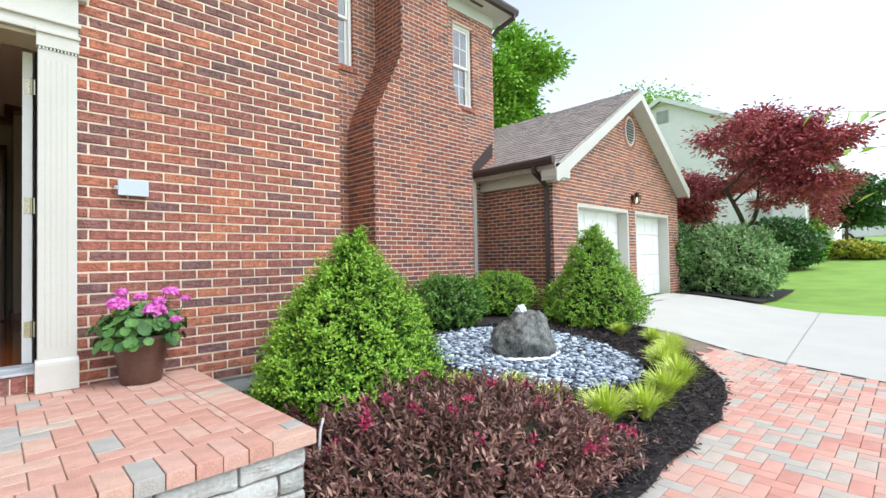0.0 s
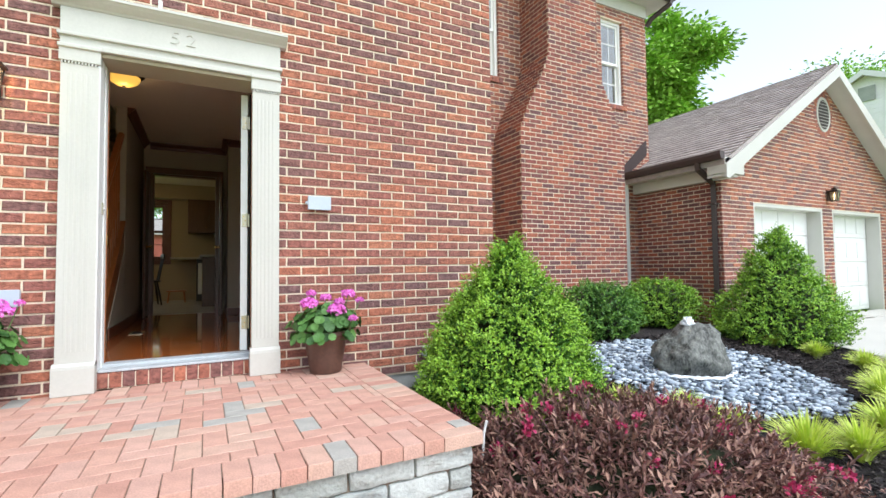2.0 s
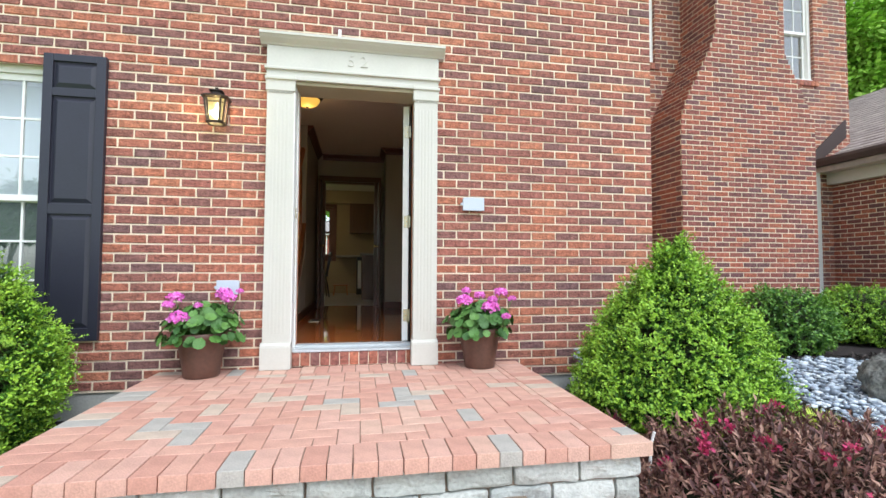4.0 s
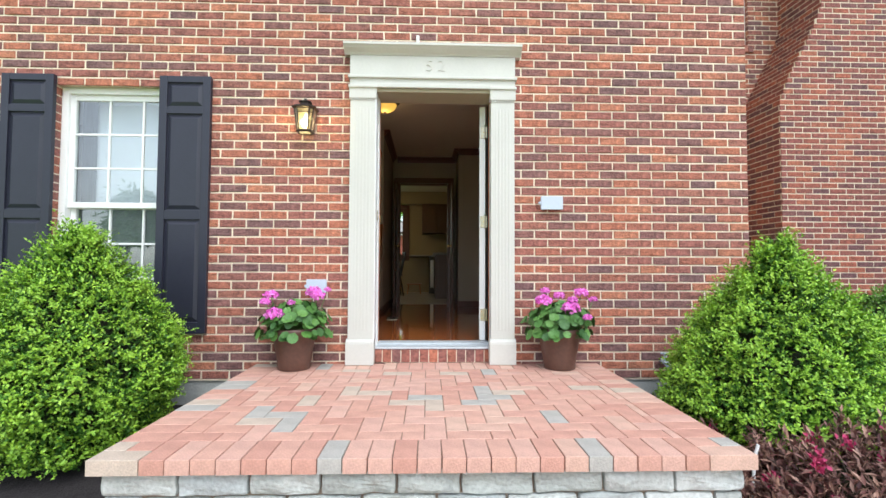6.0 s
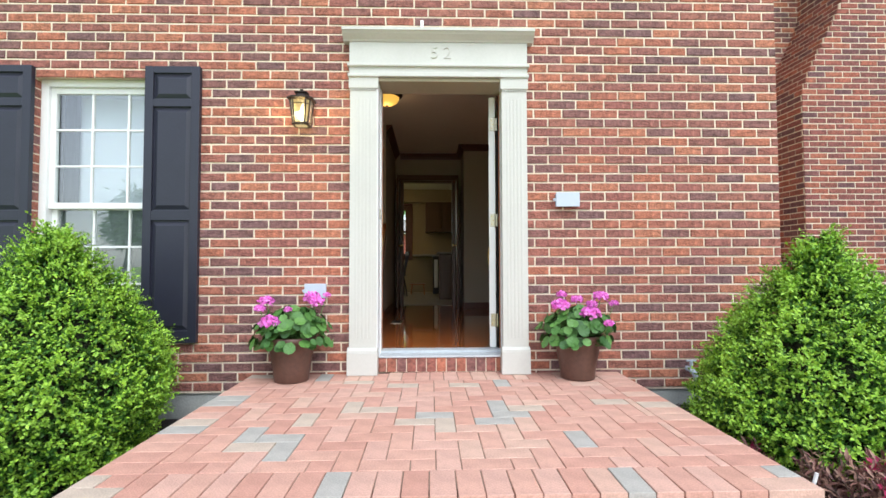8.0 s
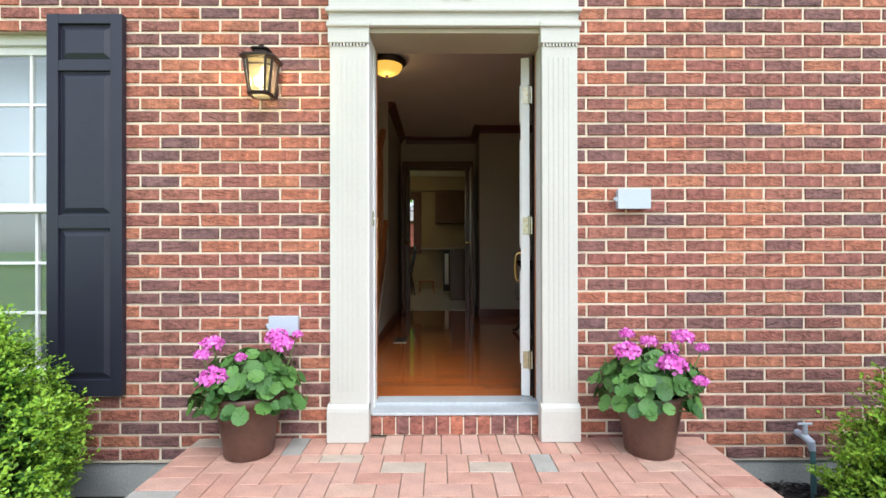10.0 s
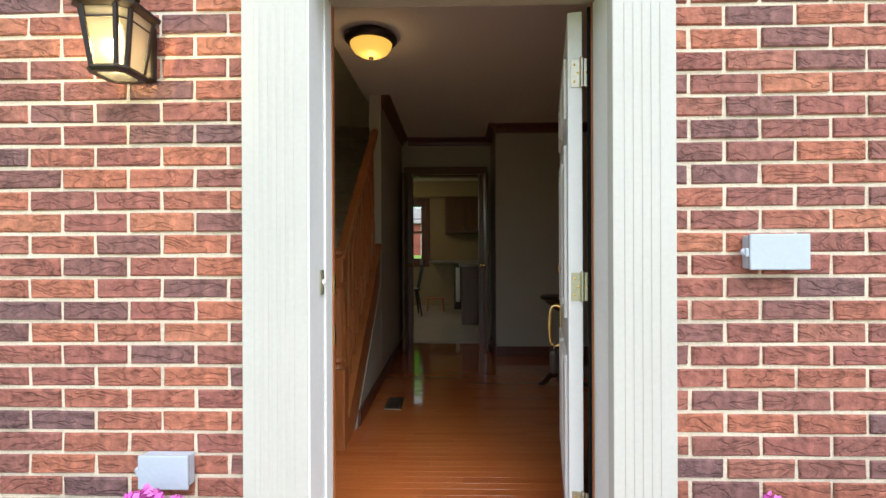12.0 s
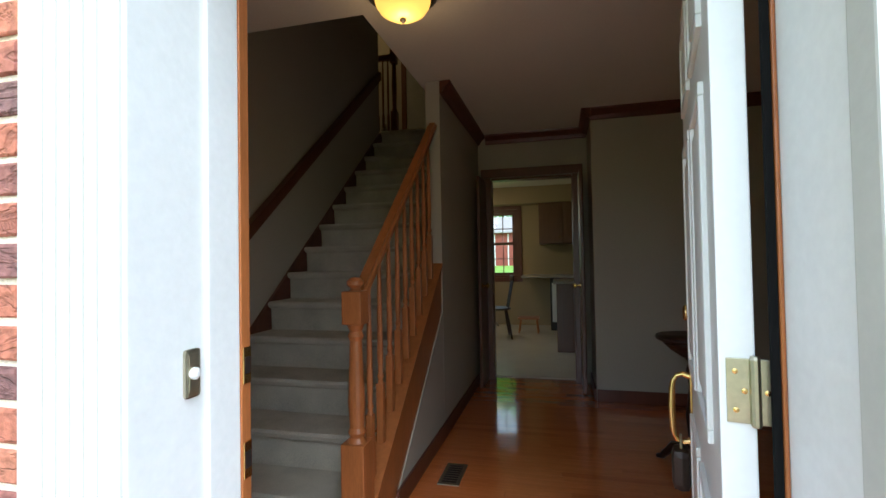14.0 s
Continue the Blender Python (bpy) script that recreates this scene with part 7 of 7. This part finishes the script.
def cabinet(name, label, x0, x1, y0, y1, z0, z1, doors, facing):
    t = thing(name, label, "cabinet")
    part("body", boxed(x0, x1, y0, y1, z0, z1, 0.003), kitchen_wood, t)
    n = doors
    for i in range(n):
        if facing == "south":
            a, b = x0 + (x1 - x0) * i / n + 0.008, x0 + (x1 - x0) * (i + 1) / n - 0.008
            d = part("door", boxed(a, b, y0 - 0.02, y0 - 0.001, z0 + 0.01, z1 - 0.01, 0.004), kitchen_wood, t)
            part("panel", boxed(a + 0.06, b - 0.06, y0 - 0.026, y0 - 0.019, z0 + 0.07, z1 - 0.07, 0.003), kitchen_wood, d)
            part("knob", lathe(bmesh.new(), knob_rings(0.013), 10, pose(b - 0.04, y0 - 0.02, z0 + 0.12, 90, 0, 0)), brass, d)
        else:
            a, b = y0 + (y1 - y0) * i / n + 0.008, y0 + (y1 - y0) * (i + 1) / n - 0.008
            d = part("door", boxed(x0 - 0.02, x0 - 0.001, a, b, z0 + 0.01, z1 - 0.01, 0.004), kitchen_wood, t)
            part("panel", boxed(x0 - 0.026, x0 - 0.019, a + 0.06, b - 0.06, z0 + 0.07, z1 - 0.07, 0.003), kitchen_wood, d)
    return t


cabinet("wall_cabinet", "brown wooden wall cabinet under the soffit", -0.45, 0.35, KY1 - 0.33, KY1 - 0.004, CEIL - 1.02, CEIL - 0.304, 2, "south")
cabinet("base_cabinet", "dark wooden base cabinet at the end of the counter", -0.16, 0.9, 9.2, 9.8, FLOOR, FLOOR + 0.87, 2, "south")
cabinet("base_cabinet", "brown wooden base cabinets along the kitchen wall", -0.105, 2.3, KY1 - 0.6, KY1 - 0.004, FLOOR, FLOOR + 0.87, 4, "south")
TOP = structure("worktop", boxed(-0.2, 0.95, 9.15, 9.85, FLOOR + 0.872, FLOOR + 0.91, 0.008), counter_mat, "speckled brown laminate worktop", "worktop")
TOP2 = structure("worktop", boxed(-0.75, 2.35, KY1 - 0.63, KY1 - 0.004, FLOOR + 0.872, FLOOR + 0.91, 0.008), counter_mat, "speckled brown laminate worktop along the wall", "worktop")
DISH = thing("trash_compactor", "black kitchen appliance with a pale front panel", "appliance", (-0.275, KY1 - 0.62, FLOOR))
part("body", boxed(0, 0.165, 0, 0.6, 0.0, 0.868, 0.006), black_gloss, DISH)
part("front_panel", boxed(0.03, 0.11, -0.012, -0.001, 0.14, 0.79, 0.004), white_paint, DISH, "pale front panel")


def wooden_chair(place, turn):
    t = thing("dining_chair", "dark wooden spindle-back dining chair", "chair", place, turn=turn)
    bm = bmesh.new()
    lathe(bm, [(0.001, 0.43), (0.20, 0.43), (0.215, 0.445), (0.20, 0.46), (0.001, 0.452)], 20)
    part("seat", bm, chair_wood, t)
    for sx in (-1, 1):
        for sy in (-1, 1):
            bm = bmesh.new()
            tube(bm, [(sx * 0.13, sy * 0.13, 0.435), (sx * 0.17, sy * 0.17, 0.2), (sx * 0.20, sy * 0.20, 0.0)], [0.014, 0.02, 0.012], 8)
            part("leg", bm, chair_wood, t)
    for i in range(5):
        x = -0.14 + i * 0.07
        bm = bmesh.new()
        tube(bm, [(x, 0.16, 0.45), (x * 1.2, 0.24, 0.88)], [0.009, 0.007], 6)
        part("spindle", bm, chair_wood, t)
    part("top_rail", boxed(-0.21, 0.21, 0.225, 0.25, 0.86, 0.95, 0.01), chair_wood, t)
    bm = bmesh.new()
    tube(bm, [(-0.165, 0.0, 0.2), (0.165, 0.0, 0.2)], 0.009, 6)
    part("stretcher", bm, chair_wood, t)
    return t


wooden_chair((-1.06, 10.2, FLOOR), -78)
TABLE = thing("kitchen_table", "round pedestal kitchen table with a pale top", "table", (-1.75, 10.1, FLOOR))
part("tabletop", lathe(bmesh.new(), [(0.001, 0.71), (0.52, 0.71), (0.54, 0.725), (0.53, 0.745), (0.001, 0.745)], 32), white_paint, TABLE)
part("pedestal", lathe(bmesh.new(), [(0.28, 0.0), (0.26, 0.04), (0.06, 0.1), (0.05, 0.5), (0.09, 0.712)], 16), dark_wood, TABLE)
STOOL = thing("step_stool", "small light wooden stool by the kitchen wall", "stool", (-0.62, 10.75, FLOOR))
part("seat", boxed(-0.17, 0.17, -0.12, 0.12, 0.22, 0.245, 0.008), oak, STOOL)
for sx in (-0.14, 0.14):
    for sy in (-0.09, 0.09):
        bm = bmesh.new()
        tube(bm, [(sx * 0.9, sy * 0.9, 0.222), (sx * 1.1, sy * 1.1, 0.0)], 0.012, 6)
        part("leg", bm, oak, STOOL)
KW = sash_window("window_4", KWIN[0], KWIN[1], KWIN[2], KWIN[3], KY1 - 0.02, "dark-framed kitchen window onto the back garden", 3, 2, False)
for o in KW.children_recursive:
    if o.data.materials[0] == white_paint:
        o.data.materials[0] = dark_wood
    elif o.data.materials[0] == window_glass:
        o.data.materials[0] = clear_glass
bm = bmesh.new()
for a, b, c, d in ((KWIN[0] - 0.08, KWIN[0], KWIN[2] - 0.08, KWIN[3] + 0.08), (KWIN[1], KWIN[1] + 0.08, KWIN[2] - 0.08, KWIN[3] + 0.08), (KWIN[0], KWIN[1], KWIN[3], KWIN[3] + 0.08), (KWIN[0], KWIN[1], KWIN[2] - 0.08, KWIN[2])):
    box(bm, a, b, KY1 - 0.02, KY1 - 0.002, c, d, 0.004)
part("casing", bm, dark_wood, KW)
PEND = thing("pendant_lamp", "small pendant lamp with a cream glass shade", "pendant lamp", (-1.5, 10.3, CEIL))
part("cord", lathe(bmesh.new(), [(0.05, 0), (0.045, -0.02), (0.006, -0.03), (0.005, -0.34)], 10), brass, PEND)
cream_glow = glow("cream_glass_shade", (1.0, 0.80, 0.45), 1.2)
sh = part("shade", lathe(bmesh.new(), [(0.03, -0.33), (0.06, -0.36), (0.13, -0.45), (0.15, -0.50), (0.145, -0.505), (0.05, -0.37)], 20, cap=False), cream_glow, PEND, "cream glass shade")
bulb("pendant_bulb", (-1.5, 10.3, CEIL - 0.55), 4, (1.0, 0.75, 0.42), 0.06)

# shed in the back garden, seen through the kitchen window
SHED = thing("garden_shed", "red garden shed with a grey roof and white trim", "shed", (-3.0, 30.0, ground_z(-3.0, 30.0) - 0.1))
red = surface("red_shed_board", (0.30, 0.07, 0.05), 0.8, vary=0.2, bump=0.2, stretch=(8, 8, 1))
part("wall", extrude_profile(bmesh.new(), [(-1.7, 0), (1.7, 0), (1.7, 2.1), (-1.7, 2.1)], "y", 0, 2.4), red, SHED)
part("roof", extrude_profile(bmesh.new(), [(-0.25, 2.05), (1.2, 3.0), (2.65, 2.05), (2.65, 1.97), (1.2, 2.9), (-0.25, 1.97)], "x", -1.9, 1.9), shingle, SHED)
d = part("door", boxed(-0.8, 0.8, -0.03, -0.004, 0.05, 1.9, 0.004), red, SHED)
for x in (-0.8, -0.02, 0.74):
    part("trim", boxed(x, x + 0.06, -0.045, -0.031, 0.05, 1.9), white_paint, d, "white trim")
tree("garden_tree", "bushy green tree behind the shed", (-4.6, 36.0, ground_z(-4.6, 36.0) - 0.1), 9, 1.0, 4, box_tip, 0.34, 22000, 97, 0.2, 0, 1.0, 0.24)
tree("garden_tree", "green tree at the back fence", (3.0, 40.0, ground_z(3.0, 40.0) - 0.1), 9, 1.0, 4, tree_leaf, 0.4, 7000, 101, 0.2, 0, 1.0, 0.24)
# trees across the street, behind the walk
tree("spruce", "tall spruce across the street", (-17.6, -19.0, 0.0), 5.9, 0.4, 4, dark_green, 0.3, 8000, 103, 0.2, 0.6, 0.4, 0.3, 1.8)
tree("street_tree", "broad green tree across the street", (6.0, -26.0, 0.0), 9, 1.1, 4, tree_leaf, 0.45, 9000, 107, 0.25, 0, 1.0, 0.26)


# ---------------------------------------------------------------- bricks of the walls
def never(u0, u1, lo, hi):
    return False


front = lambda y: (lambda u, d, z: Vector((u, y - d, z)))
west_face = lambda x: (lambda u, d, z: Vector((x - d, u, z)))
near_door = lambda u0, u1, lo, hi: (0.40 < u0 < 1.5 or -1.7 < u0 < -0.93) and 0.86 < lo < 2.6
SPLIT = 1.9038 + 17 * BH
entry = brick_courses(0.45, 7.1, cut_spans(WEST, EAST, [(-0.916, EAST, 0.4, SPLIT - 0.001), WIN_HOLE]), -1.2855)
entry += brick_courses(0.45, SPLIT - BJ / 2, cut_spans(0.38, EAST, []), 0.4425)
entry += brick_courses(3.0, SPLIT - BJ / 2, cut_spans(-0.916, 0.38 - BJ, []), -1.2855)
lay_bricks(WALL_FRONT, entry, front(FACE), near_door)
lay_bricks(WALL_WING, brick_courses(0.3, 6.45, cut_spans(EAST, 7.63, [WIN1, WIN2]), 0.02), front(WING), never)
CHIM_SPANS = lambda z: [chimney_span(Z0 + (math.floor((z - Z0) / BH) + 0.5) * BH)]
lay_bricks(CHIMNEY, brick_courses(0.25, 8.0, CHIM_SPANS, 0.08), front(CH_Y), never, brick_deep_shade)
# left flank of the chimney
flank = brick_courses(0.25, 8.0, lambda z: [(CH_Y, WING)], 0.05)
verts, faces = [], []
for u0, u1, lo, hi in flank:
    x = chimney_span(Z0 + (math.floor(((lo + hi) / 2 - Z0) / BH) + 0.5) * BH)[0] + 0.004
    k, e = len(verts), 0.004
    verts += [Vector(p) for p in ((x, u0, lo), (x, u1, lo), (x, u1, hi), (x, u0, hi), (x - 0.008, u0 + e, lo + e), (x - 0.008, u1 - e, lo + e), (x - 0.008, u1 - e, hi - e), (x - 0.008, u0 + e, hi - e))]
    faces += [(k, k + 4, k + 5, k + 1), (k + 1, k + 5, k + 6, k + 2), (k + 2, k + 6, k + 7, k + 3), (k + 3, k + 7, k + 4, k), (k + 4, k + 7, k + 6, k + 5)]
tagged(raw("brickwork", verts, faces, brick_deep_shade, CHIMNEY), "red bricks of the chimney flank", "", "", "stuff")


def garage_spans(z):
    if z < GZ:
        return cut_spans(GX0, GX1, G_DOORS)(z)
    s = [(GX0 + (z - GZ) / slope, GX1 - (z - GZ) / SLOPE_E)]
    r = 0.36 ** 2 - (z - 4.22) ** 2
    if r > 0:
        r = math.sqrt(r) * 0.72
        s = [(s[0][0], mid + 0.08 - r), (mid + 0.08 + r, s[0][1])]
    return [q for q in s if q[1] - q[0] > 0.03]


lay_bricks(WALL_GARAGE, brick_courses(0.31, GAPEX - 0.05, garage_spans, 0.03), front(GY), never)
# darkened brick colour stands in for the shade on this side wall
lay_bricks(WALL_GARAGE_SIDE, brick_courses(0.25, GZ - 0.1, cut_spans(GY + 0.0, 6.2, []), 0.1), west_face(GX0), never, brick_deep_shade)
